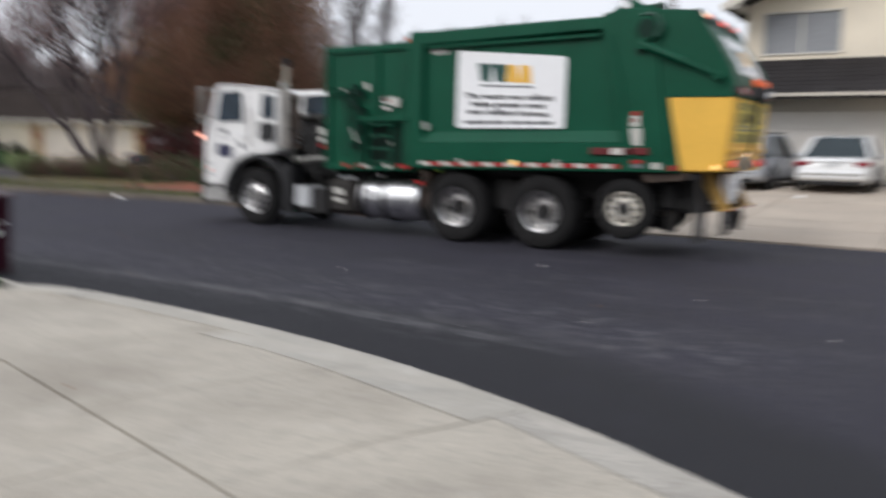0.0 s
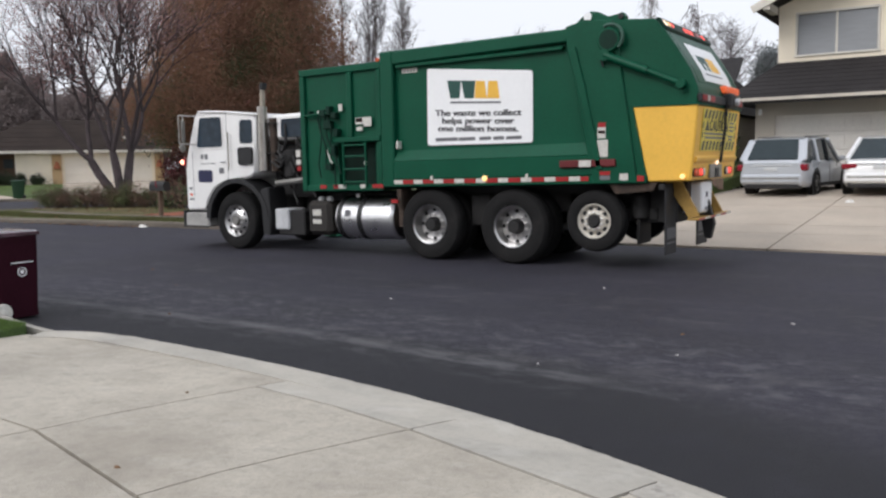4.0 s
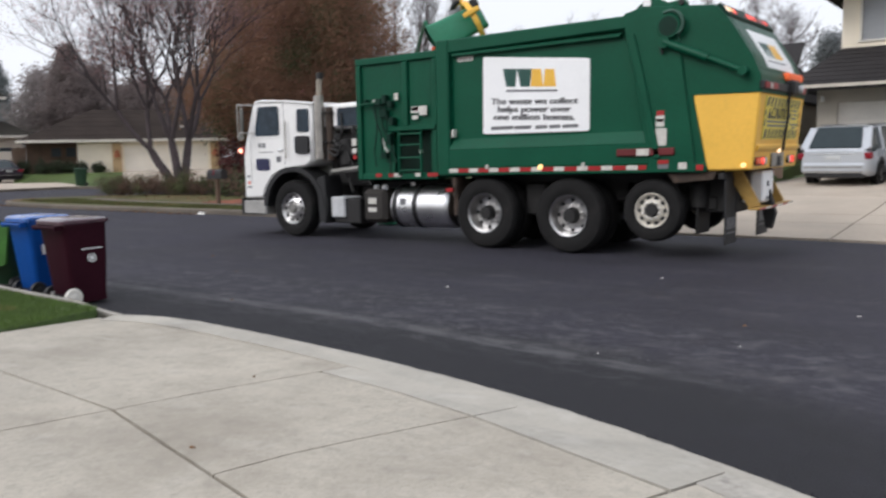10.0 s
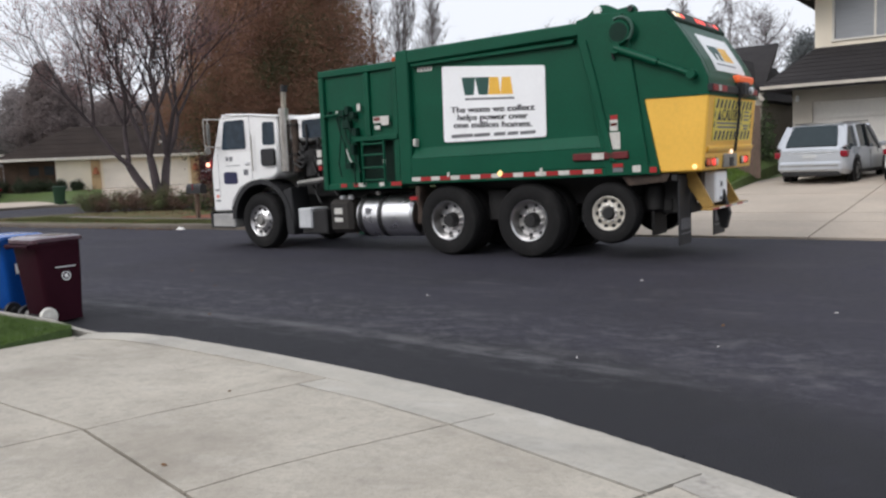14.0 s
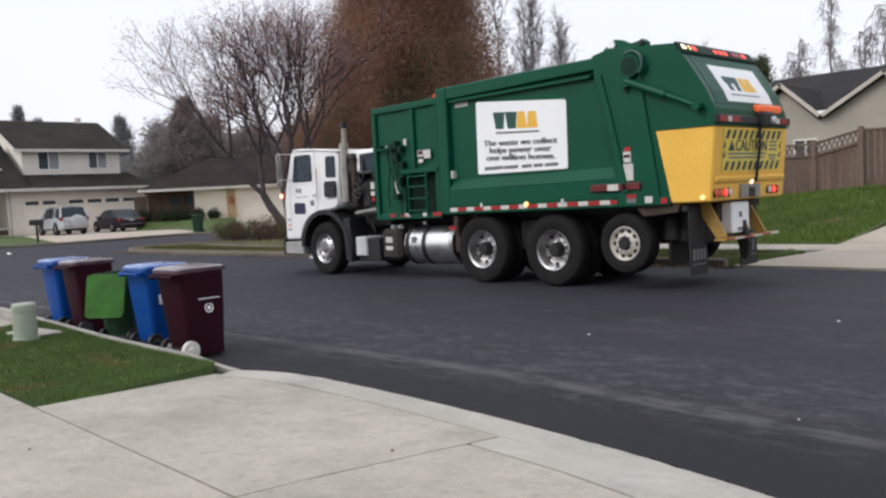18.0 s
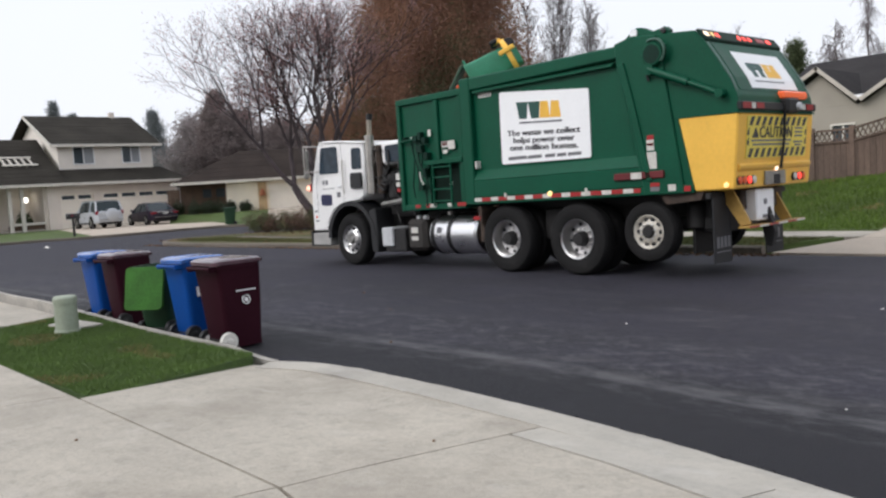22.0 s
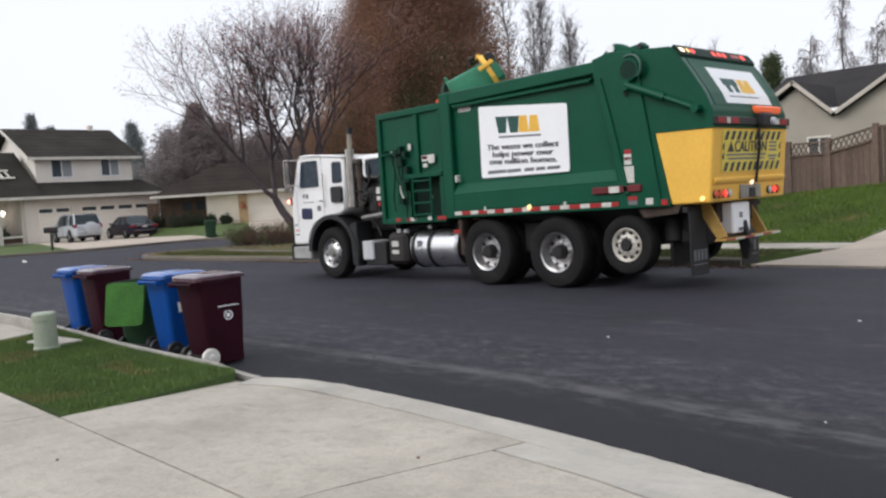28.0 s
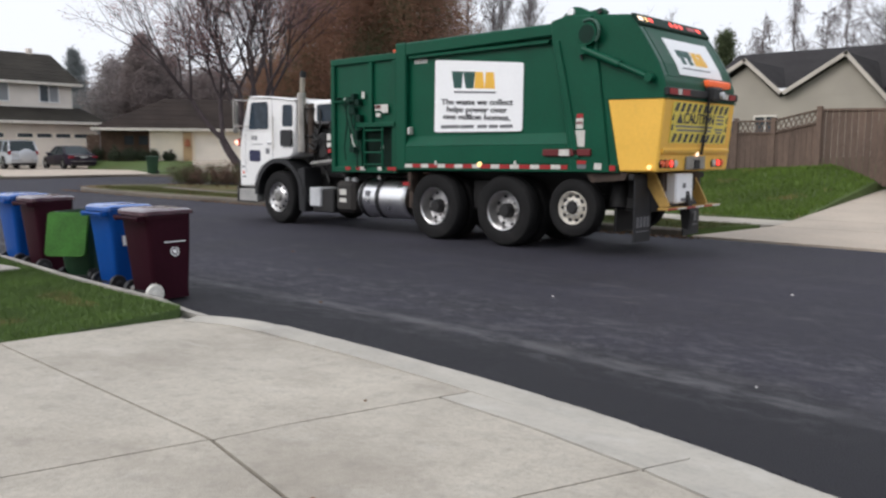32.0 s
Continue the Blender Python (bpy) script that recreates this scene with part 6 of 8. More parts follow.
def cart(at, rz, body_mat, lid_mat, label, w=0.50, d=0.54, h=0.84, lid_open=0.0, wheel_mat="black", dark=None, marks=True, name="wheeled_cart", grab=True):
    """A wheeled refuse cart; its back with the wheels is at y = 0, its front at y = d."""
    c = thing(name, label, "waste cart", at, rz, "waste carts")
    bm = BM()
    rings = []
    for z, k, sy in ((0.02, 0.74, 0.10), (0.10, 0.77, 0.08), (h * 0.55, 0.88, 0.045), (h - 0.06, 0.95, 0.01), (h - 0.06, 1.0, 0.0), (h - 0.01, 1.0, 0.0)):
        rr = rounded(bm, w * k, d * (0.80 + 0.20 * z / h), z)
        rings.append([(x, y + sy, zz) for x, y, zz in rr])
    inner = [[(x * 0.93, (y - d / 2) * 0.93 + d / 2, z) for x, y, z in rings[-1]]]
    inner.append([(x * 0.9, (y - d / 2) * 0.9 + d / 2, h * 0.4) for x, y, z in rings[2]])
    loft(bm, rings + inner)
    body = part("body", bm, body_mat, c, smooth=True)
    lb = BM()
    lr = [rounded(lb, w + 0.025, d + 0.045, z, 0.05) for z in (-0.012, 0.022)]
    top = [(x * 0.88, (y - (d + 0.045) / 2) * 0.9 + (d + 0.045) / 2, 0.036) for x, y, z in lr[0]]
    lr = [[(x, y - 0.02, z + 0.04 * (1 - abs(2 * y / d - 1.1)) - 0.01) for x, y, z in ring] for ring in (lr[0], lr[1], top)]
    loft(lb, lr)
    lid = part("lid", lb, lid_mat, c, smooth=True)
    lid.matrix_basis = pose(0, 0.0, h, lid_open, 0, 0)
    hd = BM()
    tube(hd, (-w * 0.42, -0.06, h - 0.05), (w * 0.42, -0.06, h - 0.05), 0.016, seg=8)
    for sx in (-0.38, 0.38):
        box(hd, w * sx - 0.02, w * sx + 0.02, -0.07, 0.03, h - 0.08, h - 0.03, 0.006)
    if grab:
        part("handle", hd, body_mat, c)
    part("axle", tube(BM(), (-w * 0.46, 0.085, 0.09), (w * 0.46, 0.085, 0.09), 0.010, seg=8), "black", c)
    for sx in (-1, 1):
        x0 = sx * w * 0.40
        wb = lathe(BM(), [(0.02, -0.024), (0.06, -0.026), (0.083, -0.024), (0.09, -0.013), (0.09, 0.013), (0.083, 0.024), (0.06, 0.026), (0.02, 0.024)], "X", 20)
        wh = part("wheel", wb, wheel_mat if sx > 0 else "black", c, smooth=True)
        wh.matrix_basis = pose(x0, 0.085, 0.09)
        part("hubcap", lathe(BM(), [(0.01, 0.04), (0.03, 0.036), (0.04, 0.028)][::1], "X", 12), wheel_mat, wh)
    if marks:
        sx = w * 0.455
        mk = BM()
        lathe(mk, [(0.036, 0.0), (0.036, 0.002), (0.046, 0.002), (0.046, 0.0)], "X", 20, caps=False)
        m1 = part("printed_ring", mk, "sign_white", c)
        m1.matrix_basis = pose(w * 0.447, d * 0.62, h * 0.56, 0, -4, 0)
        m2 = part("printed_bar", box(BM(), 0, 0.002, -0.11, 0.11, -0.0045, 0.0045), "sign_white", c)
        m2.matrix_basis = pose(w * 0.464, d * 0.62, h * 0.67, 0, -4, 0)
        m3 = part("printed_bar", box(BM(), 0, 0.002, -0.018, 0.018, -0.018, 0.018), "sign_white", c)
        m3.matrix_basis = pose(w * 0.447, d * 0.62, h * 0.56, 0, -4, 0)
    return c


cart((-7.61, 4.07, 0), 0, "maroon", "lid_sheen", "dark maroon plastic wheeled cart with a closed lid", d=0.47, wheel_mat="white_plastic")
cart((-8.36, 4.12, 0), 1, "blue", "blue_lid", "blue plastic recycling cart with a closed lid", w=0.45, d=0.46, h=0.84, marks=False)
gc = cart((-8.92, 4.12, 0), 30, "cart_dark", "cart_lime", "green yard-waste cart with its lid hanging open at the back", w=0.43, d=0.45, h=0.78, lid_open=0, marks=False, grab=False)
cart((-10.12, 4.18, 0), 0, "maroon", "lid_sheen", "dark maroon plastic wheeled cart with a closed lid", w=0.46, d=0.45, h=0.85, marks=False)
cart((-10.78, 4.20, 0), 2, "blue", "blue_lid", "blue plastic recycling cart with a closed lid", w=0.44, d=0.45, h=0.85, marks=False)
for ob in gc.children:
    if ob.name.startswith("lid"):
        ob.matrix_basis = pose(0, -0.035, 0.75, 180 + 78, 0, 0) @ Matrix.Diagonal((1.0, 0.92, 1.0, 1.0))
        part("lid_panel", box(BM(), -0.155, 0.155, 0.07, 0.40, 0.03, 0.056, 0.02), "cart_lime", ob)
kb = BM()
box(kb, 0, 0.002, -0.025, 0.025, -0.05, 0.05, 0.0)
mk = part("printed_mark", kb, "sign_white", None)
mk.parent = [o for o in scene.collection.objects if o.name == "wheeled_cart.001"][0]
mk.matrix_basis = pose(0.213, 0.16, 0.52, 0, -4, 0)

ped = thing("cable_pedestal", "pale green plastic cable pedestal in the lawn", "utility pedestal", (-9.63, 3.50, 0.11))
part("post", lathe(BM(), [(0.02, 0.0), (0.12, 0.0), (0.12, 0.03), (0.115, 0.31), (0.122, 0.315), (0.122, 0.375), (0.106, 0.396), (0.02, 0.40)], "Z", 24), "pedestal", ped, smooth=True)
part("base_ring", lathe(BM(), [(0.116, -0.01), (0.132, 0.0), (0.132, 0.03), (0.116, 0.035)], "Z", 24), "pedestal", ped)
vb = thing("meter_box_lid", "flat grey concrete meter box lid in the grass", "utility box", (-10.0, 3.72, 0.10), 4)
part("lid", box(BM(), -0.32, 0.32, -0.17, 0.17, 0, 0.04, 0.01), "kerb", vb)


# ---- carts that the truck lifts
LIFTED = []
for nm in ("first", "second"):
    c = cart((0, 0, 0), 0, "green_light", "cart_dark", "green plastic cart lifted and emptied by the truck", w=0.47, d=0.48, h=0.94, marks=False, wheel_mat="navy", name="lifted_cart")
    LIFTED.append((c, [o for o in c.children if o.name.startswith("lid")][0]))


# ---------------------------------------------------------------- houses
def wall_open(name, x0, x1, y, th, z0, z1, holes, mat, parent, label=""):
    """An upright wall from x0 to x1 with real openings (xa, xb, za, zb) through it."""
    xs = sorted({x0, x1, *[v for h in holes for v in h[:2]]})
    zs = sorted({z0, z1, *[v for h in holes for v in h[2:]]})
    bm = BM()
    for xa, xb in zip(xs, xs[1:]):
        for za, zb in zip(zs, zs[1:]):
            if not any(h[0] <= xa and xb <= h[1] and h[2] <= za and zb <= h[3] for h in holes):
                box(bm, xa, xb, y, y + th, za, zb)
    bmesh.ops.remove_doubles(bm, verts=bm.verts, dist=0.0005)
    return part(name, bm, mat, parent, label)


def slab_of(bm, pts, th):
    """A slab on the polygon pts, th thick below it."""
    a = [Vector(p) for p in pts]
    n = (a[1] - a[0]).cross(a[2] - a[0]).normalized()
    if n.z < 0:
        n = -n
    t, b = [bm.verts.new(p) for p in a], [bm.verts.new(p - n * th) for p in a]
    fs = [bm.faces.new(t), bm.faces.new(b[::-1])]
    for k in range(len(a)):
        j = (k + 1) % len(a)
        fs.append(bm.faces.new((t[k], b[k], b[j], t[j])))
    bmesh.ops.recalc_face_normals(bm, faces=fs)
    return bm


def roof(name, pts, parent, mat="roof", th=0.14, rows=0):
    r = part(name, slab_of(BM(), pts, th), mat, parent)
    if rows:
        a, b, c, d = (Vector(p) for p in pts[:4])
        n = (b - a).cross(c - a).normalized()
        n = -n if n.z < 0 else n
        for k in range(rows):
            u0, u1 = k / rows, (k + 1) / rows
            p0, p1, q0, q1 = a.lerp(d, u0), b.lerp(c, u0), a.lerp(d, u1), b.lerp(c, u1)
            part("shingle_course", slab_of(BM(), [p0 + n * 0.016, p1 + n * 0.016, q1 + n * 0.006, q0 + n * 0.006], 0.014), mat, r)
    return r


def house_window(x0, x1, z0, z1, y, parent, split=True, blind=None, mat="trim", drawn=False):
    w = new("window")
    w.parent = parent
    f = 0.06
    for nm, a in (("frame", (x0 - f, x1 + f, z1, z1 + f)), ("sill", (x0 - f - 0.03, x1 + f + 0.03, z0 - f, z0)), ("frame", (x0 - f, x0, z0, z1)), ("frame", (x1, x1 + f, z0, z1))):
        part(nm, box(BM(), a[0], a[1], y - 0.05, y + 0.06, a[2], a[3], 0.006), mat, w)
    mid = (x0 + x1) / 2
    if split:
        part("mullion", box(BM(), mid - 0.03, mid + 0.03, y - 0.02, y + 0.06, z0, z1), mat, w)
        part("pane", box(BM(), x0, mid - 0.03, y + 0.03, y + 0.045, z0, z1), blind if drawn else "house_glass", w)
        part("pane", box(BM(), mid + 0.03, x1, y + 0.01, y + 0.025, z0, z1), blind or "house_glass", w)
    else:
        part("pane", box(BM(), x0, x1, y + 0.03, y + 0.045, z0, z1), blind or "house_glass", w)
    return w


def garage_door(x0, x1, z0, z1, y, parent, mat, lights=0, rows=4):
    g = new("garage_door")
    g.parent = parent
    h = (z1 - z0) / rows
    part("door_leaf", box(BM(), x0, x1, y + 0.052, y + 0.075, z0, z1), mat, g)
    n = max(2, int((x1 - x0) / 0.62))
    for r in range(rows):
        za, zb = z0 + r * h + 0.008, z0 + (r + 1) * h - 0.008
        part("door_panel", box(BM(), x0, x1, y, y + 0.05, za, zb, 0.006), mat, g)
        if r == rows - 1 and lights:
            for k in range(lights):
                a = x0 + (x1 - x0) * (k + 0.12) / lights
                b = x0 + (x1 - x0) * (k + 0.88) / lights
                part("pane", box(BM(), a, b, y - 0.012, y + 0.01, za + 0.22, zb - 0.10, 0.004), "house_glass", g)
        else:
            for k in range(n):
                a = x0 + (x1 - x0) * (k + 0.14) / n
                b = x0 + (x1 - x0) * (k + 0.86) / n
                part("raised_field", box(BM(), a, b, y - 0.012, y + 0.01, za + 0.09, zb - 0.09, 0.008), mat, g)
    return g


# two-storey house at the end of the court
hl = thing("court_house", "two-storey beige house with dark shingle roof and three-car garage", "house", (-57.5, 17.0, 0.08), 90)
wall_open("garage_wall", 3.2, 12.35, 0, 0.2, 0, 3.0, [(4.0, 6.2, 0, 2.33), (6.8, 11.9, 0, 2.33)], "stucco", hl)
garage_door(4.0, 6.2, 0, 2.338, 0.1, hl, "garage", 2)
garage_door(6.8, 11.9, 0, 2.338, 0.1, hl, "garage", 4)
part("side_wall", box(BM(), 12.15, 12.35, 0.2, 9, 0, 2.9), "stucco", hl)
part("porch_back_wall", box(BM(), -9, 3.2, 2.6, 2.8, 0, 3.4), "stucco", hl)
part("porch_side_wall", box(BM(), 3.0, 3.2, 0.2, 2.6, 0, 3.0), "stucco", hl)
part("porch_step", box(BM(), -6, 3.0, 0.2, 2.6, 0.0, 0.14), "concrete", hl)
part("porch_rail", box(BM(), 0.9, 3.0, -0.05, 0.05, 0.45, 0.6, 0.01), "trim", hl)
part("planter", box(BM(), 0.9, 3.0, 0.3, 0.9, 0.0, 0.45, 0.03), "timber", hl)
for x in (-2.2, 0.75, 1.5):
    part("porch_post", box(BM(), x, x + 0.22, -0.1, 0.12, 0, 2.9, 0.01), "trim", hl)
lampo = new("porch_light")
lampo.parent = hl
part("globe", lathe(BM(), [(0.02, -0.18), (0.14, -0.1), (0.18, 0.05), (0.09, 0.16), (0.02, 0.18)], "Z", 12, (2.45, 1.9, 2.1)), "porch_lamp", lampo, smooth=True)
part("bracket", tube(BM(), (2.45, 1.9, 2.26), (2.45, 2.6, 2.36), 0.02, seg=6), "black", lampo)
part("fascia", box(BM(), -9, 13.2, -0.72, -0.66, 2.88, 3.06), "trim", hl)
roof("lower_roof", [(3.2, -0.7, 3.0), (13.25, -0.7, 3.0), (12.0, 1.75, 4.1), (3.2, 1.75, 4.1)], hl, "roof", rows=8)
roof("hip_roof", [(13.25, -0.7, 3.0), (13.25, 9, 3.0), (11.6, 9, 4.3), (12.0, 1.75, 4.1)], hl, "roof")
wall_open("upper_wall", 4.7, 11.45, 1.6, 0.2, 3.9, 5.85, [(5.75, 7.1, 4.42, 5.55), (9.2, 10.45, 4.45, 5.55)], "siding", hl)
house_window(5.75, 7.1, 4.42, 5.55, 1.6, hl, True, "blind", "sign_white")
house_window(9.2, 10.45, 4.45, 5.55, 1.6, hl, True, "blind", "sign_white")
for x in (4.7, 11.25):
    part("gable_wall", prism(BM(), [(1.8, 3.9), (9.6, 3.9), (9.6, 5.8), (5.9, 7.85), (1.8, 5.8)], x, x + 0.2, "X"), "siding", hl)
roof("upper_roof", [(4.1, 1.1, 5.72), (12.0, 1.1, 5.72), (12.0, 5.9, 8.12), (4.1, 5.9, 8.12)], hl, "roof", rows=8)
roof("upper_roof", [(4.1, 10.7, 5.72), (12.0, 10.7, 5.72), (12.0, 5.9, 8.12), (4.1, 5.9, 8.12)], hl, "roof")
part("barge_board", slab_of(BM(), [(4.06, 1.05, 5.74), (4.10, 1.05, 5.74), (4.10, 5.9, 8.16), (4.06, 5.9, 8.16)], 0.22), "trim", hl)
part("upper_fascia", box(BM(), 4.1, 12.0, 1.04, 1.10, 5.56, 5.74), "trim", hl)
roof("wing_roof", [(-9, -0.7, 3.0), (4.3, -0.7, 3.0), (4.3, 4.2, 6.3), (-9, 4.2, 6.3)], hl, "roof", rows=12)
roof("wing_roof", [(-9, 9.1, 3.0), (4.3, 9.1, 3.0), (4.3, 4.2, 6.3), (-9, 4.2, 6.3)], hl, "roof")
part("chimney", box(BM(), 10.3, 10.65, 5.7, 6.1, 7.6, 8.45, 0.02), "stucco", hl)
sk = new("roof_trellis")
sk.parent = hl
for k in range(5):
    x = 1.2 + 0.42 * k
    part("trellis_bar", slab_of(BM(), [(x, 1.15, 4.36), (x + 0.12, 1.15, 4.36), (x + 0.12 - 0.1, 1.9, 4.88), (x - 0.1, 1.9, 4.88)], 0.06), "trim", sk)
part("trellis_rail", slab_of(BM(), [(1.0, 1.10, 4.40), (3.2, 1.10, 4.40), (3.2, 1.2, 4.47), (1.0, 1.2, 4.47)], 0.06), "trim", sk)
part("trellis_rail", slab_of(BM(), [(0.9, 1.88, 4.93), (3.05, 1.88, 4.93), (3.05, 1.98, 5.0), (0.9, 1.98, 5.0)], 0.06), "trim", sk)
hd = sheet("driveway_court", [(-57.4, 20.6), (-57.4, 29.6), (-45.6, 25.2), (-40.4, 23.3), (-38.3, 22.2), (-38.72, 20.0), (-38.66, 17.3), (-39.0, 15.6)], 0.125, "drive_concrete", "pale concrete driveway in front of the garages", "driveway", 0.05)

# long single-storey house behind the tree
hm = thing("ranch_house", "low pale stucco house with brown roof and white garage door", "house", (-49.8, 25.7, 0.1), 57)
wall_open("front_wall", 2.75, 11.2, 0, 0.2, -0.2, 2.45, [(5.45, 10.55, -0.2, 2.15)], "stucco_pale", hm)
garage_door(5.45, 10.55, -0.1, 2.15, 0.08, hm, "garage_pale", 0)
part("return_wall", box(BM(), 2.75, 2.95, 0.2, 1.2, -0.2, 2.45), "stucco_pale", hm)
wall_open("recessed_wall", -0.2, 2.75, 1.2, 0.2, -0.2, 2.45, [(1.2, 1.75, 1.5, 2.05), (2.05, 2.6, 1.5, 2.05)], "timber", hm)
house_window(1.2, 1.75, 1.5, 2.05, 1.2, hm, False, mat="timber")
house_window(2.05, 2.6, 1.5, 2.05, 1.2, hm, False, mat="timber")
part("end_wall", box(BM(), 11.0, 11.2, 0.2, 8, -0.2, 2.45), "stucco_pale", hm)
part("end_wall", box(BM(), -0.2, 0.0, 1.4, 8, -0.2, 2.45), "timber", hm)
for x in (4.75, 10.7):
    part("pier", box(BM(), x, x + 0.55, -0.08, 0.0, -0.2, 2.3, 0.02), "pier_tan", hm)
    pq = new("wall_plaque")
    pq.parent = hm
    part("plaque", lathe(BM(), [(0.02, -0.22), (0.20, -0.2), (0.13, 0.1), (0.04, 0.26)], "Z", 10, (x + 0.28, -0.18, 1.62)), "terracotta", pq, smooth=True)
part("fascia", box(BM(), -0.6, 11.75, -0.48, -0.42, 2.36, 2.52), "trim", hm)
roof("front_roof", [(-0.6, -0.45, 2.48), (11.8, -0.45, 2.48), (8.8, 4.6, 4.6), (3.6, 4.6, 4.6)], hm, "roof_brown", rows=7)
roof("rear_roof", [(-0.6, 9.9, 2.46), (11.8, 9.9, 2.46), (8.8, 4.6, 4.6), (3.6, 4.6, 4.6)], hm, "roof_brown")
roof("hip_roof", [(-0.6, -0.45, 2.48), (-0.6, 9.9, 2.46), (3.6, 4.6, 4.6)], hm, "roof_brown")
roof("hip_roof", [(11.8, -0.45, 2.48), (11.8, 9.9, 2.46), (8.8, 4.6, 4.6)], hm, "roof_brown")
part("roof_vent", box(BM(), 9.0, 9.3, 1.4, 1.7, 3.25, 3.42, 0.02), "trim", hm)
for k in range(5):
    x = -1.0 + 0.155 * k
    part("fence_board", box(BM(), x, x + 0.148, 1.0 + 0.01 * (k % 2), 1.03 + 0.01 * (k % 2), 0.2, 2.1 + 0.02 * ((k * 7) % 3), 0.004), "timber", hm)


def ranch_front(name, x0, x1, nx, mat, label, category):
    """Ground that climbs from the court to the low house, laid out along its front wall."""
    bm = BM()
    lanes = []
    for i in range(nx + 1):
        x = x0 + (x1 - x0) * i / nx
        near = -0.4 - 3.5 * min(1.0, max(0.0, (x + 2.8) / 4.6)) - 5.1 * min(1.0, max(0.0, (x - 1.8) / 1.5))
        lane = []
        for q in range(13):
            u = q / 12
            y = near + (1.15 - near) * u
            w = min(1.0, (y - near) / max(0.6, -0.5 - near))
            z = 0.03 + 0.46 * w * w * (3 - 2 * w) + 0.02 * noise.noise((x, y, 5.0))
            lane.append(bm.verts.new(hm.matrix_basis @ Vector((x, y, z))))
        lanes.append(lane)
    for a, b in zip(lanes, lanes[1:]):
        for q in range(12):
            bm.faces.new((a[q], b[q], b[q + 1], a[q + 1]))
    ext = bmesh.ops.extrude_edge_only(bm, edges=[e for e in bm.edges if e.is_boundary])
    for v in ext["geom"]:
        if isinstance(v, bmesh.types.BMVert):
            v.co.z -= 0.12
    return tagged(part(name, bm, mat, None, smooth=True), label, category, "", "structure")


ranch_front("lawn_ranch", -0.7, 5.3, 12, "far_lawn", "green lawn climbing to the low house", "lawn")
ranch_front("driveway_ranch", 5.3, 10.7, 6, "drive_concrete", "pale concrete driveway of the low house", "driveway")
ranch_front("lawn_ranch_east", 10.7, 13.0, 4, "far_lawn", "green lawn beside the low house", "lawn")


# two-storey house with the wide driveway
hr = thing("garage_house", "two-storey pale house with wide garage under a dark lean-to roof", "house", (0, 0, 0.8), 0)
# lower wall and doors wear the darker colours that hold the eave shade
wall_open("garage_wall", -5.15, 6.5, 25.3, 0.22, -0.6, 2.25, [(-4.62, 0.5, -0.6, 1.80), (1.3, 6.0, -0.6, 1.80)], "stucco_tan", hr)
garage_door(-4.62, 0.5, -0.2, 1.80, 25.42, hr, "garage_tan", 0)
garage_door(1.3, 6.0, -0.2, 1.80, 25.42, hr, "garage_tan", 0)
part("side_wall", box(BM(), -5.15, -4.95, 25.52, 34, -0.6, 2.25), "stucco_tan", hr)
part("fascia", box(BM(), -5.75, 7.0, 24.1, 24.16, 2.165, 2.25), "trim_tan", hr)
roof("lean_to_roof", [(-5.8, 24.12, 2.22), (7.0, 24.12, 2.22), (7.0, 27.45, 3.5), (-4.95, 27.45, 3.5)], hr, "roof_dark", rows=9)
roof("hip_roof", [(-5.8, 24.12, 2.22), (-5.8, 34, 2.22), (-4.95, 34, 3.5), (-4.95, 27.45, 3.5)], hr, "roof_dark")
wall_open("upper_wall", -4.97, 4.5, 27.4, 0.2, 3.3, 5.35, [(-4.42, -2.25, 3.68, 4.88), (-0.6, 1.6, 3.68, 4.88)], "stucco_pale", hr)
house_window(-4.42, -2.25, 3.68, 4.88, 27.4, hr, True, "blind", drawn=True)
house_window(-0.6, 1.6, 3.68, 4.88, 27.4, hr, True, "blind")
part("gable", prism(BM(), [(-4.97, 5.35), (4.5, 5.35), (-0.2, 7.35)], 27.4, 27.6, "Y"), "stucco_pale", hr)
part("side_wall", box(BM(), -4.97, -4.77, 27.6, 35, 3.3, 5.35), "stucco_pale", hr)
roof("upper_roof", [(-5.5, 26.2, 5.08), (-5.5, 35.5, 5.08), (-0.2, 35.5, 7.5), (-0.2, 26.2, 7.5)], hr, "roof_dark")
roof("upper_roof", [(5.4, 26.2, 4.98), (5.4, 35.5, 4.98), (-0.2, 35.5, 7.5), (-0.2, 26.2, 7.5)], hr, "roof_dark")
for sx in (-1, 1):
    x0 = -5.55 if sx < 0 else 5.45
    part("barge_board", slab_of(BM(), [(x0, 26.14, 5.08 if sx < 0 else 4.98), (x0, 26.2, 5.08 if sx < 0 else 4.98), (-0.2, 26.2, 7.53), (-0.2, 26.14, 7.53)], 0.22), "trim", hr)
part("soffit_beam", box(BM(), -5.2, -5.0, 26.2, 27.4, 4.95, 5.15), "trim", hr)
part("wall_lamp", lathe(BM(), [(0.02, -0.08), (0.06, -0.06), (0.05, 0.08), (0.02, 0.1)], "Z", 8, (-5.0, 25.2, 1.9)), "sign_white", hr)

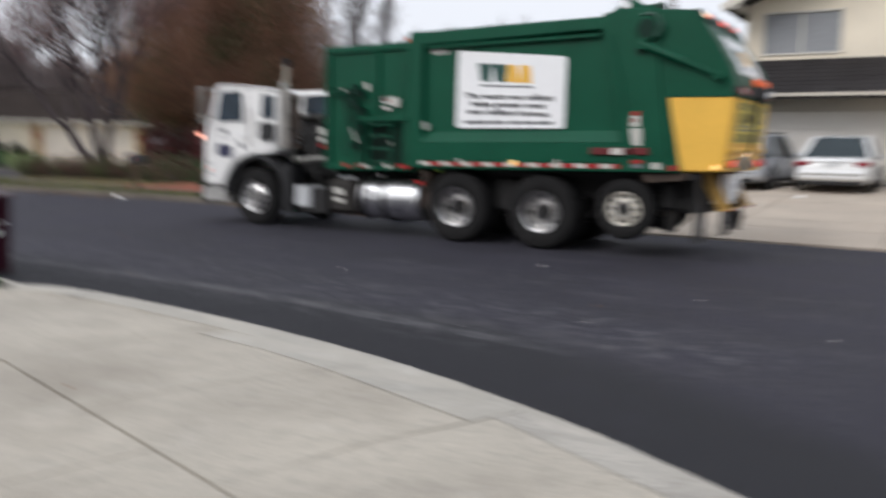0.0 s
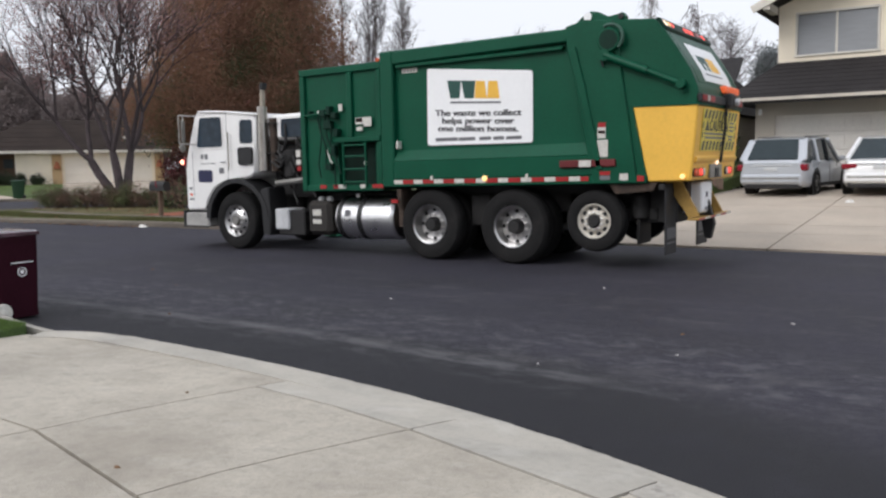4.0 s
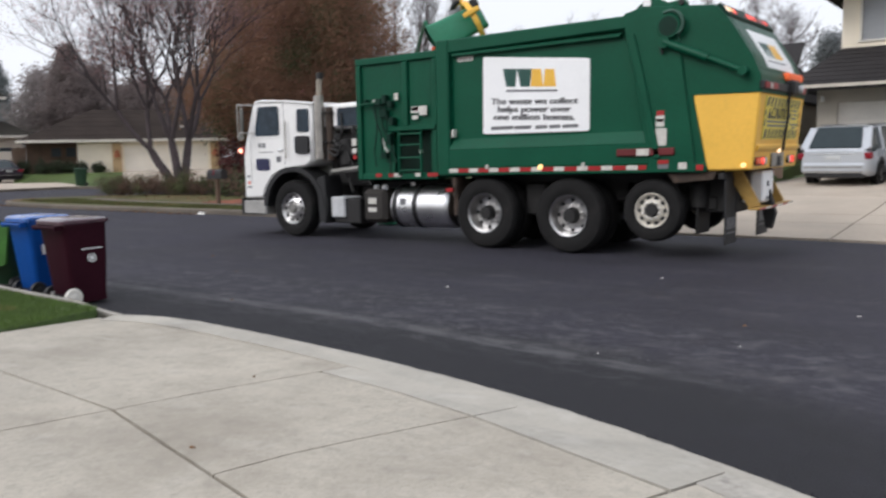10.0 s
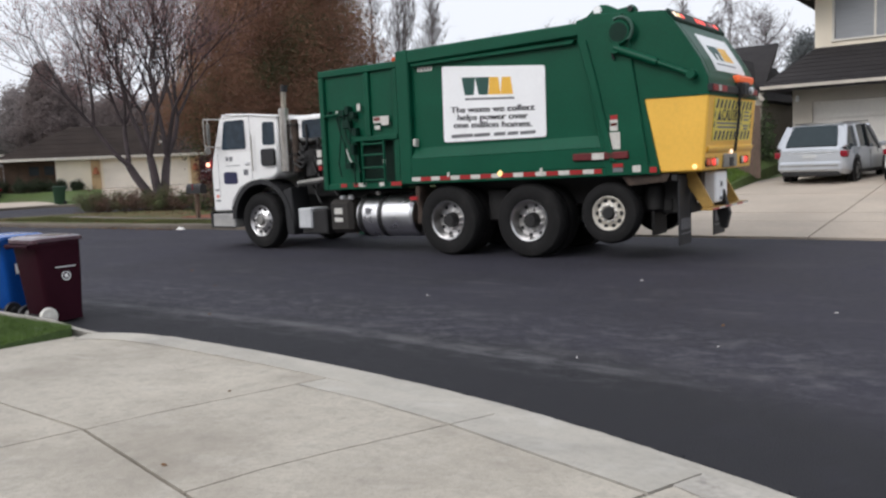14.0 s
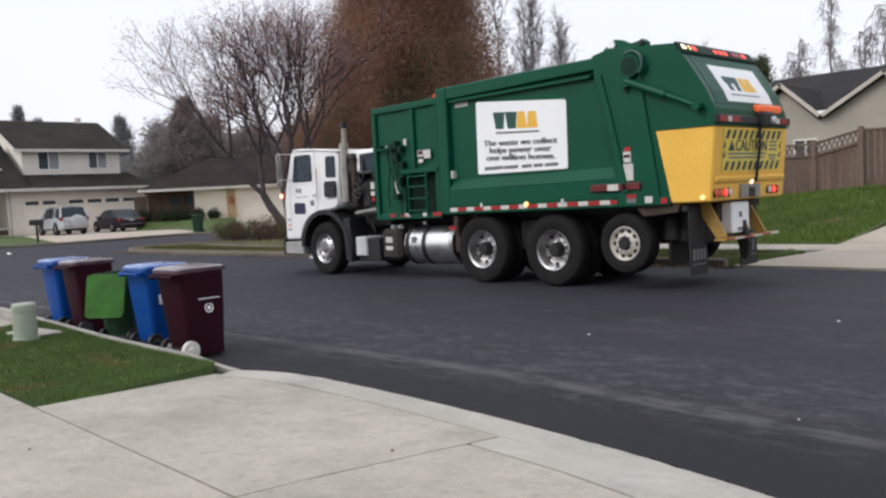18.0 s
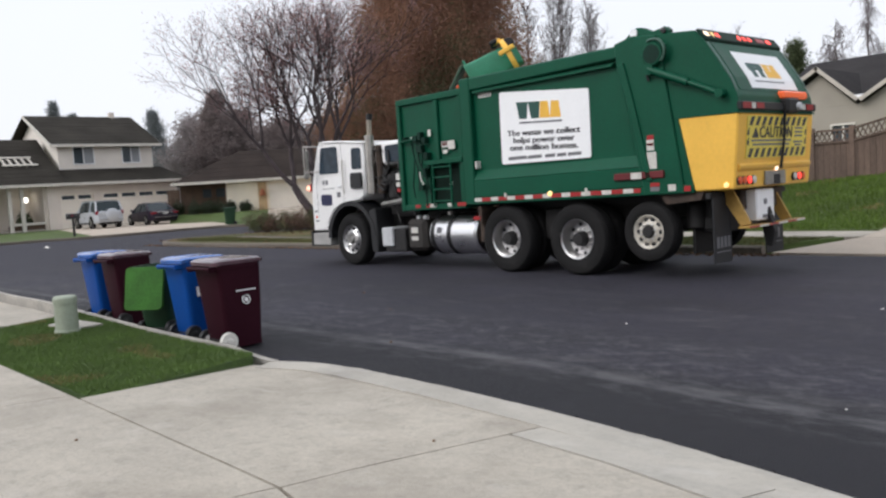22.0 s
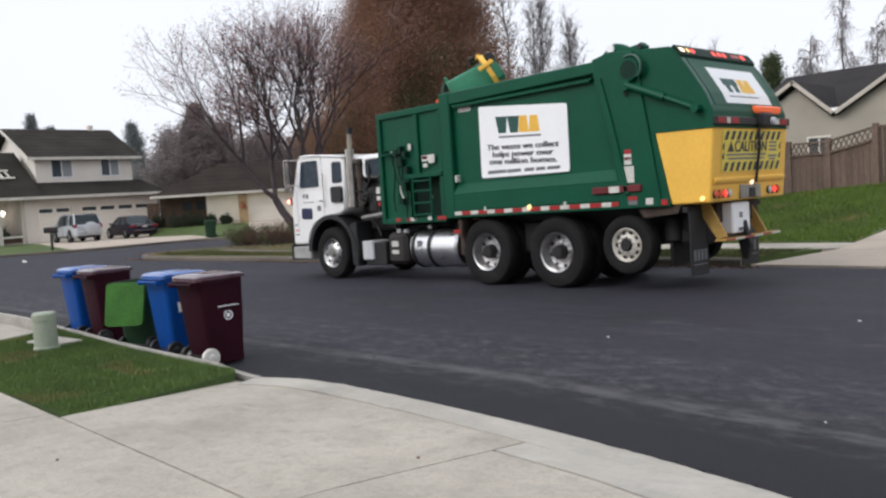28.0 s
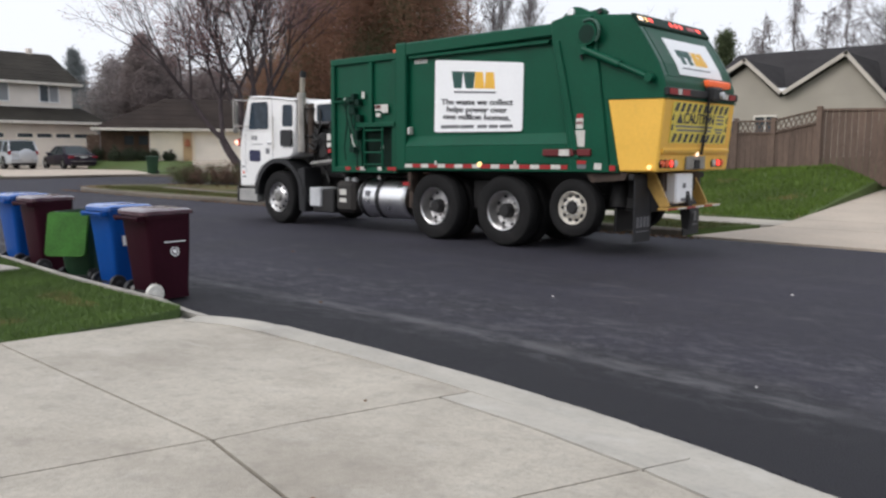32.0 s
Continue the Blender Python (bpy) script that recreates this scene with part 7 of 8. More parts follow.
# gabled house behind the fence
hg = thing("gabled_house", "beige stucco house with twin gables and a dark roof", "house", (0, 0, 0.85), 0)
gx = [(-12.2, 2.35), (-10.4, 3.42), (-9.22, 2.35), (-7.45, 3.45), (-6.15, 1.95)]
wall_open("front_wall", -13, -6.3, 26.5, 0.2, -0.4, 2.2, [(-10.05, -9.45, 1.15, 1.62), (-11.2, -10.6, 1.05, 1.5)], "stucco_dun", hg)
part("gable", prism(BM(), [(-11.9, 2.203), (-9.35, 2.203), (-10.4, 3.2)], 26.5, 26.7, "Y"), "stucco_dun", hg)
part("gable", prism(BM(), [(-9.3, 2.203), (-6.42, 2.203), (-7.45, 3.3)], 26.5, 26.7, "Y"), "stucco_dun", hg)
house_window(-10.05, -9.45, 1.15, 1.62, 26.5, hg, True)
house_window(-11.2, -10.6, 1.05, 1.5, 26.5, hg, False)
for (xa, za), (xb, zb) in zip(gx, gx[1:]):
    roof("gable_roof", [(xa, 26.3, za), (xb, 26.3, zb), (xb, 33, zb), (xa, 33, za)], hg, "roof_dark", 0.12)
    part("barge_board", slab_of(BM(), [(xa, 26.24, za + 0.02), (xb, 26.24, zb + 0.02), (xb, 26.30, zb + 0.02), (xa, 26.30, za + 0.02)], 0.11), "trim_tan", hg)
roof("main_roof", [(-12.3, 26.9, 2.42), (-6.3, 26.9, 2.42), (-7.2, 32.5, 4.30), (-13.0, 32.5, 4.25)], hg, "roof_dark")
part("end_wall", box(BM(), -6.5, -6.3, 26.7, 34, -0.4, 2.0), "stucco_dun", hg)
part("valley_flashing", box(BM(), -9.36, -9.08, 26.26, 26.5, 2.36, 2.47), "sign_white", hg)

# timber fence with lattice top
fence = thing("timber_fence", "weathered brown timber fence with a lattice top", "fence")
FENCE = [(-13.4, 22.6), (-10.8, 22.4), (-9.0, 22.2), (-7.95, 22.0), (-6.75, 21.7)]


def fence_run(a, b, top, lattice, gap=0.0, mat="wood_fence", board=0.14):
    a, b = Vector(a), Vector(b)
    L = (b - a).length
    n = int(L / board)
    ang = math.atan2(b.y - a.y, b.x - a.x)
    for k in range(n):
        p = a.lerp(b, (k + 0.5) / n)
        z0 = bank_z(p.x, p.y) - 0.05
        zt = top(k / n) - (0.30 if lattice else 0.0)
        part("board", box(BM(), -L / n / 2 + 0.004, L / n / 2 - 0.004, -0.011, 0.011, z0, zt, 0.0, m=pose(p.x, p.y, 0, 0, 0, math.degrees(ang))), mat, fence)
    for u, dz in ((0, -0.30), (0, 0.0)) if lattice else ((0, 0.0),):
        za, zb = top(0) + dz, top(1) + dz
        part("rail", slab_of(BM(), [(a.x, a.y - 0.05, za), (b.x, b.y - 0.05, zb), (b.x, b.y + 0.05, zb), (a.x, a.y + 0.05, za)], 0.05), mat, fence)
    if lattice:
        m = int(L / 0.13)
        for k in range(m):
            for s in (0, 1):
                p, q = a.lerp(b, k / m), a.lerp(b, (k + 1) / m)
                zl, zh = top(k / m) - 0.29, top(k / m) - 0.04
                c = (zl, zh) if s else (zh, zl)
                part("lattice_strip", slab_of(BM(), [(p.x, p.y, c[0]), (q.x, q.y, c[1]), (q.x, q.y + 0.015, c[1] + 0.012), (p.x, p.y + 0.015, c[0] + 0.012)], 0.03), mat, fence)
    for p, zt in ((a, top(0)),):
        part("post", box(BM(), p.x - 0.06, p.x + 0.06, p.y - 0.06, p.y + 0.06, bank_z(p.x, p.y) - 0.1, zt + 0.06, 0.01), mat, fence)


for a, b in zip(FENCE[:3], FENCE[1:4]):
    fence_run(a, b, lambda u: 2.22, True)
fence_run(FENCE[3], FENCE[4], lambda u: 2.22 + 0.24 * u, True)
fence_run(FENCE[4], (-5.25, 22.2), lambda u: 2.46, False)


# ---------------------------------------------------------------- trees and shrubs
class Wood:
    """Collects tapered limbs as plain vertex lists."""

    def __init__(self):
        self.v, self.f = [], []

    def limb(self, p, q, r0, r1, seg=5):
        d = (q - p).normalized()
        a = d.orthogonal().normalized()
        b = d.cross(a)
        k = len(self.v)
        for c, r in ((p, r0), (q, r1)):
            for i in range(seg):
                t = 2 * math.pi * i / seg
                w = c + a * (r * math.cos(t)) + b * (r * math.sin(t))
                self.v.append((w.x, w.y, w.z))
        for i in range(seg):
            j = (i + 1) % seg
            self.f.append((k + i, k + j, k + seg + j, k + seg + i))

    def mesh(self, name, mat, parent):
        me = bpy.data.meshes.new(name)
        me.from_pydata(self.v, [], self.f)
        me.materials.append(M[mat])
        me.polygons.foreach_set("use_smooth", [True] * len(me.polygons))
        ob = new(name, me)
        ob.parent = parent
        return ob


def leaves(name, spots, size, mat, parent, rnd, per=1, spread=0.15, droop=0.0):
    """Small leaf blades round the given spots, as one crown."""
    rng = np.random.default_rng(rnd.randint(0, 10 ** 6))
    c = np.repeat(np.array([tuple(p) for p in spots], float).reshape(-1, 3), per, axis=0)
    n = len(c)
    c = c + rng.normal(0, spread, (n, 3))
    c[:, 2] -= droop * rng.random(n)
    d = rng.normal(0, 1, (n, 3))
    d /= np.linalg.norm(d, axis=1)[:, None]
    e = np.cross(d, rng.normal(0, 1, (n, 3)))
    e /= np.linalg.norm(e, axis=1)[:, None]
    l = (size * rng.uniform(0.6, 1.4, n))[:, None]
    w = (size * rng.uniform(0.3, 0.6, n))[:, None]
    v = np.stack([c - d * l, c + e * w, c + d * l, c - e * w], axis=1).reshape(-1, 3)
    me = bpy.data.meshes.new(name)
    me.from_pydata(v.tolist(), [], np.arange(4 * n).reshape(-1, 4).tolist())
    me.materials.append(M[mat])
    ob = new(name, me)
    ob.parent = parent
    return ob


def grow(wood, rnd, p, d, length, r, level, last, tips, bend=0.18, up=0.06, fork=(2, 4), angle=(18, 42), shrink=(0.6, 0.82), inner=1):
    """One limb in bent pieces, with its branches."""
    n = 4 if level < 2 else 3
    for k in range(n):
        d = (d + Vector((rnd.gauss(0, bend), rnd.gauss(0, bend), rnd.gauss(0, bend) + up))).normalized()
        q = p + d * (length / n)
        r1 = max(0.006, r * (0.95 if k < n - 1 else 0.88))
        wood.limb(p, q, r, r1, 7 if level == 0 else (5 if level < 3 else 3))
        p, r = q, r1
        if level >= last - inner:
            tips.append(p.copy())
        if level > 0 and k < n - 1 and level < last and rnd.random() < 0.28:
            side = d.orthogonal().normalized()
            side.rotate(Matrix.Rotation(rnd.uniform(0, 6.28), 3, d))
            a = radians(rnd.uniform(30, 60))
            grow(wood, rnd, p, (d * math.cos(a) + side * math.sin(a)).normalized(), length * 0.6, r * 0.6, level + 1, last, tips, bend, up, fork, angle, shrink, inner)
    if level >= last:
        return
    m = rnd.randint(*fork)
    base = rnd.uniform(0, 6.28)
    for k in range(m):
        side = d.orthogonal().normalized()
        side.rotate(Matrix.Rotation(base + 6.28 * k / m + rnd.uniform(-0.4, 0.4), 3, d))
        a = radians(rnd.uniform(*angle))
        grow(wood, rnd, p, (d * math.cos(a) + side * math.sin(a)).normalized(), length * rnd.uniform(*shrink), r * 0.74, level + 1, last, tips, bend, up, fork, angle, shrink, inner)


def tree(name, at, starts, length, r, last, seed, label, leaf_mat, leaf_size, per, bark="bark", spread=0.2, keep=1.0, droop=0.0, clear=0.0, **kw):
    rnd = random.Random(seed)
    t = thing(name, label, "tree", at)
    wood, tips = Wood(), []
    for d in starts:
        grow(wood, rnd, Vector((rnd.uniform(-0.1, 0.1), rnd.uniform(-0.1, 0.1), -0.15)), Vector(d).normalized(), length, r, 0, last, tips, **kw)
    wood.mesh("trunk", bark, t)
    if per:
        spots = [p for p in tips if rnd.random() < keep and p.z > clear]
        leaves("crown", spots, leaf_size, leaf_mat, t, rnd, per, spread, droop)
    return t


def slender_tree(name, at, height, radius, seed, label, bark="bark_pale", twig="far_twig", rise=0.9, droop=0.0, base=0.2, limbs=34, twigs=9, r0=0.11, lean=0.0, leaf=0.0):
    """A leafless tree: one leader, rising side branches and many fine twigs."""
    rnd = random.Random(seed)
    t = thing(name, label, "tree", at)
    wood, fine, spots = Wood(), Wood(), []
    segs = 9
    pts = [Vector((lean * (k / segs) ** 1.5 + rnd.gauss(0, 0.06), rnd.gauss(0, 0.06), height * k / segs - 0.1)) for k in range(segs + 1)]
    for k in range(segs):
        wood.limb(pts[k], pts[k + 1], r0 * (1 - k / segs) + 0.015, r0 * (1 - (k + 1) / segs) + 0.012, 6)
    for k in range(limbs):
        u = base + (0.98 - base) * (k + rnd.random()) / limbs
        f = u * segs
        p = pts[int(f)].lerp(pts[min(segs, int(f) + 1)], f - int(f))
        reach = radius * (1.15 - u) ** 0.6 * rnd.uniform(0.55, 1.1)
        a = rnd.uniform(0, 6.28)
        out = Vector((math.cos(a), math.sin(a), rise * rnd.uniform(0.6, 1.4)))
        m1 = p + out * reach * 0.5
        q = m1 + (out + Vector((0, 0, 0.35 - 0.9 * droop))) * reach * 0.5
        wood.limb(p, m1, 0.014 + 0.03 * r0 * reach + 0.012, 0.016, 4)
        wood.limb(m1, q, 0.016, 0.007, 3)
        for _ in range(twigs):
            w = rnd.uniform(0.25, 1.0)
            s = p.lerp(m1, w * 2) if w < 0.5 else m1.lerp(q, w * 2 - 1)
            b = s + Vector((rnd.gauss(0, 0.28), rnd.gauss(0, 0.28), rnd.uniform(0.1, 0.7) * rise - droop * rnd.uniform(0.6, 1.5))) * (0.5 + 0.22 * radius)
            fine.limb(s, b, 0.011, 0.005, 3)
            spots.append(b)
            for _ in range(2):
                c = s.lerp(b, rnd.uniform(0.3, 0.9))
                e = c + Vector((rnd.gauss(0, 0.22), rnd.gauss(0, 0.22), rnd.uniform(0.0, 0.4) - droop * rnd.uniform(0.3, 0.9)))
                fine.limb(c, e, 0.008, 0.004, 3)
                spots.append(e)
    wood.mesh("trunk", bark, t)
    fine.mesh("twig_crown", twig, t)
    if leaf:
        leaves("leaf_crown", spots, leaf, twig, t, rnd, 2, 0.12, droop * 0.4)
    return t


def dense_tree(name, at, height, radius, base, seed, label, leaf_mat, count, size, bark="bark", shape=0.8, second=None, lean=0.0, per=5):
    """A full tree: a straight trunk, many limbs and a thick uneven crown of clumps."""
    rnd = random.Random(seed)
    t = thing(name, label, "tree", at)
    wood = Wood()
    segs = 8
    pts = [Vector((lean * k / segs + rnd.gauss(0, 0.04), rnd.gauss(0, 0.04), height * 0.97 * k / segs - 0.15)) for k in range(segs + 1)]
    r0 = 0.035 * height ** 0.95
    for k in range(segs):
        wood.limb(pts[k], pts[k + 1], r0 * (1 - k / segs) + 0.02, r0 * (1 - (k + 1) / segs) + 0.015, 8)
    spots = []
    limbs = int(30 + height * 8)
    for k in range(limbs):
        u = (k + rnd.random()) / limbs
        z = base + (height - base) * u
        reach = radius * (math.sin(math.pi * (0.12 + 0.88 * u) ** shape) * 0.95 + 0.08) * rnd.uniform(0.6, 1.12)
        if name == "conifer":
            reach = radius * (1.45 * (1 - u) ** 0.85 + 0.06) * rnd.uniform(0.5, 1.1)
        a = rnd.uniform(0, 6.28)
        p = Vector((lean * z / height, 0, z))
        q = p + Vector((reach * math.cos(a), reach * math.sin(a), reach * rnd.uniform(0.05, 0.5)))
        mid = p.lerp(q, 0.5) + Vector((0, 0, 0.1 * reach))
        wood.limb(p, mid, 0.03 + 0.012 * reach, 0.03, 4)
        wood.limb(mid, q, 0.03, 0.01, 3)
        for _ in range(max(1, int(count / limbs))):
            w = rnd.random() ** 0.5
            c = p.lerp(q, w)
            s = 0.17 * radius * (0.45 + w) * (0.35 + 0.75 * (1 - u) if name == "conifer" else 1.0)
            spots.append(c + Vector((rnd.gauss(0, s), rnd.gauss(0, s), rnd.gauss(0, s * 0.8))))
    wood.mesh("trunk", bark, t)
    if second:
        cut = [p for p in spots if noise.noise(p * 0.45 + Vector((seed, 0, 0))) > 0.3]
        rest = [p for p in spots if noise.noise(p * 0.45 + Vector((seed, 0, 0))) <= 0.3]
        leaves("crown", rest, size, leaf_mat, t, rnd, per, 0.2)
        leaves("crown", cut, size, second, t, rnd, per, 0.2)
    else:
        leaves("crown", spots, size, leaf_mat, t, rnd, per, 0.2)
    return t


def column_tree(name, at, height, radius, base, seed, label, clumps, per, size, greens=0.40, cone=False):
    """A tall opaque tree: trunk, limbs and a column of overlapping foliage clumps in three tones, with lobes and small gaps."""
    rnd = random.Random(seed)
    t = thing(name, label, "tree", at)
    wood = Wood()
    segs = 9
    pts = [Vector((rnd.gauss(0, 0.08), rnd.gauss(0, 0.08), height * 0.98 * k / segs - 0.15)) for k in range(segs + 1)]
    for k in range(segs):
        wood.limb(pts[k], pts[k + 1], 0.42 * (1 - k / segs) + 0.03, 0.42 * (1 - (k + 1) / segs) + 0.03, 8)
    tones = {"rust_leaf": [], "rust_dark": [], "green_patch": []}
    for k in range(clumps):
        u = (k + rnd.random()) / clumps
        z = base + (height - base) * u
        a = rnd.uniform(0, 6.28)
        lobe = 1.0 + 0.22 * noise.noise((2.2 * math.cos(a) + seed, 2.2 * math.sin(a), z * 0.55))
        reach = radius * lobe * min(1.0, 0.45 + 0.5 * (z - base)) * (max(0.04, min(1.08, 1.08 - 0.105 * (z - 5.2))) if cone else max(0.5, min(1.1, 1.1 - 0.11 * (z - 6.0)))) * min(1.0, 3.0 * (1.0 - u) + 0.05)
        rr = reach * rnd.random() ** 0.42
        c = Vector((rr * math.cos(a), rr * math.sin(a), z - 0.06 * rr))
        if k % 9 == 0:
            foot = Vector((0, 0, max(0.8, z - 0.5 * rr)))
            mid = foot.lerp(c, 0.55) + Vector((0, 0, 0.1 * rr))
            wood.limb(foot, mid, 0.05, 0.03, 4)
            wood.limb(mid, c, 0.03, 0.01, 3)
        g = noise.noise(c * 0.42 + Vector((seed, 3.0, 0)))
        d = noise.noise(c * 0.6 + Vector((0, seed, 7.0)))
        tones["green_patch" if g > greens else ("rust_dark" if d > 0.12 else "rust_leaf")].append(c)
    wood.mesh("trunk", "bark", t)
    for tone, spots in tones.items():
        if spots:
            leaves("crown", spots, size, tone, t, rnd, per, 0.48, 0.15)
    return t


def shrub(name, at, rx_, ry_, h, seed, label, mat, count, size, second=None):
    rnd = random.Random(seed)
    t = thing(name, label, "shrub", at)
    wood, spots = Wood(), []
    for k in range(26):
        a, rr = rnd.uniform(0, 6.28), rnd.random() ** 0.5
        q = Vector((rx_ * rr * math.cos(a), ry_ * rr * math.sin(a), h * (1 - 0.55 * rr * rr) * rnd.uniform(0.7, 1.1)))
        p = Vector((q.x * 0.5, q.y * 0.5, -0.05))
        wood.limb(p, q, 0.02, 0.006, 3)
        for _ in range(count // 26):
            c = p.lerp(q, rnd.uniform(0.25, 1.05))
            spots.append(c + Vector((rnd.gauss(0, rx_ * 0.12), rnd.gauss(0, ry_ * 0.12), rnd.gauss(0, h * 0.08))))
    spots = [s for s in spots if s.z > 0.03]
    wood.mesh("stem", "bark", t)
    half = len(spots) // 2
    if second:
        leaves("foliage", spots[:half], size, mat, t, rnd, 1, 0.03)
        leaves("foliage", spots[half:], size, second, t, rnd, 1, 0.03)
    else:
        leaves("foliage", spots, size, mat, t, rnd, 1, 0.03)
    return t


# the three-stemmed tree on the corner
tree("maple_tree", (-26.25, 19.35, 0.1), [(-0.36, -0.50, 1.0), (0.0, 0.0, 1.1), (0.16, 0.23, 1.0)], 2.1, 0.18, 6, 10, "three-stemmed tree with bare branches and sparse mauve leaves", "twig_leaf", 0.036, 6, spread=0.16, keep=0.8, clear=3.4, inner=0, bend=0.06, up=0.06, fork=(2, 3), angle=(16, 34), shrink=(0.74, 0.92))
column_tree("redwood_tree", (-31.4, 29.6, 0.1), 15.2, 4.7, 3.0, 4, "tall conical tree with dense rust-brown foliage", 3000, 125, 0.052, 0.24, cone=True)
column_tree("redwood_tree", (-29.3, 31.2, 0.1), 16.0, 3.3, 3.2, 14, "tall tree with dense rust-brown foliage and green patches", 1900, 125, 0.052, 0.34)
dense_tree("garden_tree", (-34.3, 29.7, 0.1), 5.6, 2.4, 2.4, 24, "dark green tree mixed with rust leaves", "green_patch", 6000, 0.09, second="rust_leaf", per=4)
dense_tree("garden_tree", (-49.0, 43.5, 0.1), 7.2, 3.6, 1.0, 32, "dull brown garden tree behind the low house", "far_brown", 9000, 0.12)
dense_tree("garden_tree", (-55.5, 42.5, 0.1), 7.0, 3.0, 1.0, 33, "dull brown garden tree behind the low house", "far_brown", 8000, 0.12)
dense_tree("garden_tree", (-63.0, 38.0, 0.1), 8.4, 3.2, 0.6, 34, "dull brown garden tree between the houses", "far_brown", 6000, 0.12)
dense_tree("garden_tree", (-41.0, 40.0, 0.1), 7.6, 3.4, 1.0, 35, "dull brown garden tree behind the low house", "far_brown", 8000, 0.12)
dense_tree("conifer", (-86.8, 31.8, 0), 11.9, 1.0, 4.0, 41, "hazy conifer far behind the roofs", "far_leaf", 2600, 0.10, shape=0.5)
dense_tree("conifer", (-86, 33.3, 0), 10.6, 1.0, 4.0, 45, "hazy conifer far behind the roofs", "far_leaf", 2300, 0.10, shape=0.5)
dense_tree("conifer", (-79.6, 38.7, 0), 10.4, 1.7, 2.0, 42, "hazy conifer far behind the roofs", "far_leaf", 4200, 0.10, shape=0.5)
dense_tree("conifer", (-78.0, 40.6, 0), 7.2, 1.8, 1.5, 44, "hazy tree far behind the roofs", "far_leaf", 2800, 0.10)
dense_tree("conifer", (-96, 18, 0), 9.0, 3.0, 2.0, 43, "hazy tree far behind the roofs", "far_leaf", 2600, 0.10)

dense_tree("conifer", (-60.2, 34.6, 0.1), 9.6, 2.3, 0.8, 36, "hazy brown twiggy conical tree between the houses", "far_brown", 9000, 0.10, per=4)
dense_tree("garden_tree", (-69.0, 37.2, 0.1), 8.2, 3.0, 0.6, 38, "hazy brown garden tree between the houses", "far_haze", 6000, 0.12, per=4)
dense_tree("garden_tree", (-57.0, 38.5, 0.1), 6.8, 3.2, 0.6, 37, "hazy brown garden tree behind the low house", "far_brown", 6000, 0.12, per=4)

# slender bare trees behind the truck
for k, (x, y, h, w) in enumerate(((-28.9, 35.6, 12.5, 1.5), (-28.2, 37.4, 12.0, 1.4), (-27.2, 36.0, 11.2, 1.3), (-26.6, 38.2, 10.6, 1.4), (-25.6, 36.6, 9.4, 1.2), (-29.8, 38.8, 12.0, 1.5))):
    slender_tree("bare_tree", (x, y, -0.05), h, w, 50 + k, "slender bare tree with fine upright twigs", rise=1.3, limbs=40, lean=0.3 * (k % 3 - 1))
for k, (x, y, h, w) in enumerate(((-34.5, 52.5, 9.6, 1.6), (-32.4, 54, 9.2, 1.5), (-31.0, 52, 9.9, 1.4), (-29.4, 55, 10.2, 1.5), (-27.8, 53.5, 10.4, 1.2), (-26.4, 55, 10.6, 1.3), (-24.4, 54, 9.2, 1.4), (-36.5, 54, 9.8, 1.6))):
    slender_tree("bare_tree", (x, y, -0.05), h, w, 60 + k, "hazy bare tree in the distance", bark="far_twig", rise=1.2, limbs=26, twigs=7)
for k, (x, y, h, w) in enumerate(((-15.7, 42.6, 8.4, 1.7), (-14.4, 43.2, 10.4, 1.8), (-13.1, 44.0, 8.6, 1.8), (-11.9, 43.0, 9.4, 1.9), (-16.6, 45, 7.6, 1.6))):
    slender_tree("birch_tree", (x, y, -0.05), h, w, 70 + k, "bare birch with fine drooping twigs", rise=0.5, droop=0.75, limbs=34, twigs=10)
dense_tree("conifer", (-17.5, 42.3, -0.05), 7.3, 0.9, 1.5, 80, "small dark conifer behind the roof", "green_patch", 3000, 0.07, shape=0.5)
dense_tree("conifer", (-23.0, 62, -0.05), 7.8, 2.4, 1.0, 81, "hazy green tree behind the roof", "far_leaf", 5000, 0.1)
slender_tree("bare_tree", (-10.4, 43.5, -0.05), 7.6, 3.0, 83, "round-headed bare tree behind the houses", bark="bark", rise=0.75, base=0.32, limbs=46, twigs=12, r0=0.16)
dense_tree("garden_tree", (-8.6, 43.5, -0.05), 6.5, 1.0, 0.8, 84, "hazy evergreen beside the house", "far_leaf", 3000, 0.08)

# shrubs on the corner bed
for k, (x, y, a, b, h) in enumerate(((-27.4, 17.3, 1.2, 0.8, 0.78), (-26.0, 17.8, 1.3, 0.8, 0.82), (-24.7, 18.2, 1.2, 0.8, 0.84), (-23.4, 18.6, 1.1, 0.7, 0.76))):
    shrub("shrub", (x, y, 0.11), a, b, h, 90 + k, "low clipped shrub in green and brown on the corner bed", "bush_leaf", 6500, 0.03, "olive_leaf")
for k, (x, y, a, b, h) in enumerate(((-21.6, 18.3, 1.3, 0.9, 0.95), (-20.2, 18.9, 1.2, 0.9, 0.85), (-18.6, 19.2, 1.2, 0.9, 0.8))):
    shrub("shrub", (x, y, 0.11), a, b, h, 100 + k, "loose green shrub on the corner bed", "green_leaf", 2200, 0.05, "bush_leaf")
for k, (x, y, h) in enumerate(((-33.2, 27.7, 2.5), (-31.8, 28.4, 2.7), (-21.2, 20.6, 3.0), (-19.6, 21.2, 2.7), (-17.6, 21.6, 2.4))):
    shrub("red_shrub", (x, y, 0.11), 1.1, 1.0, h, 110 + k, "tall shrub with dark red leaves", "red_leaf", 2600, 0.06)
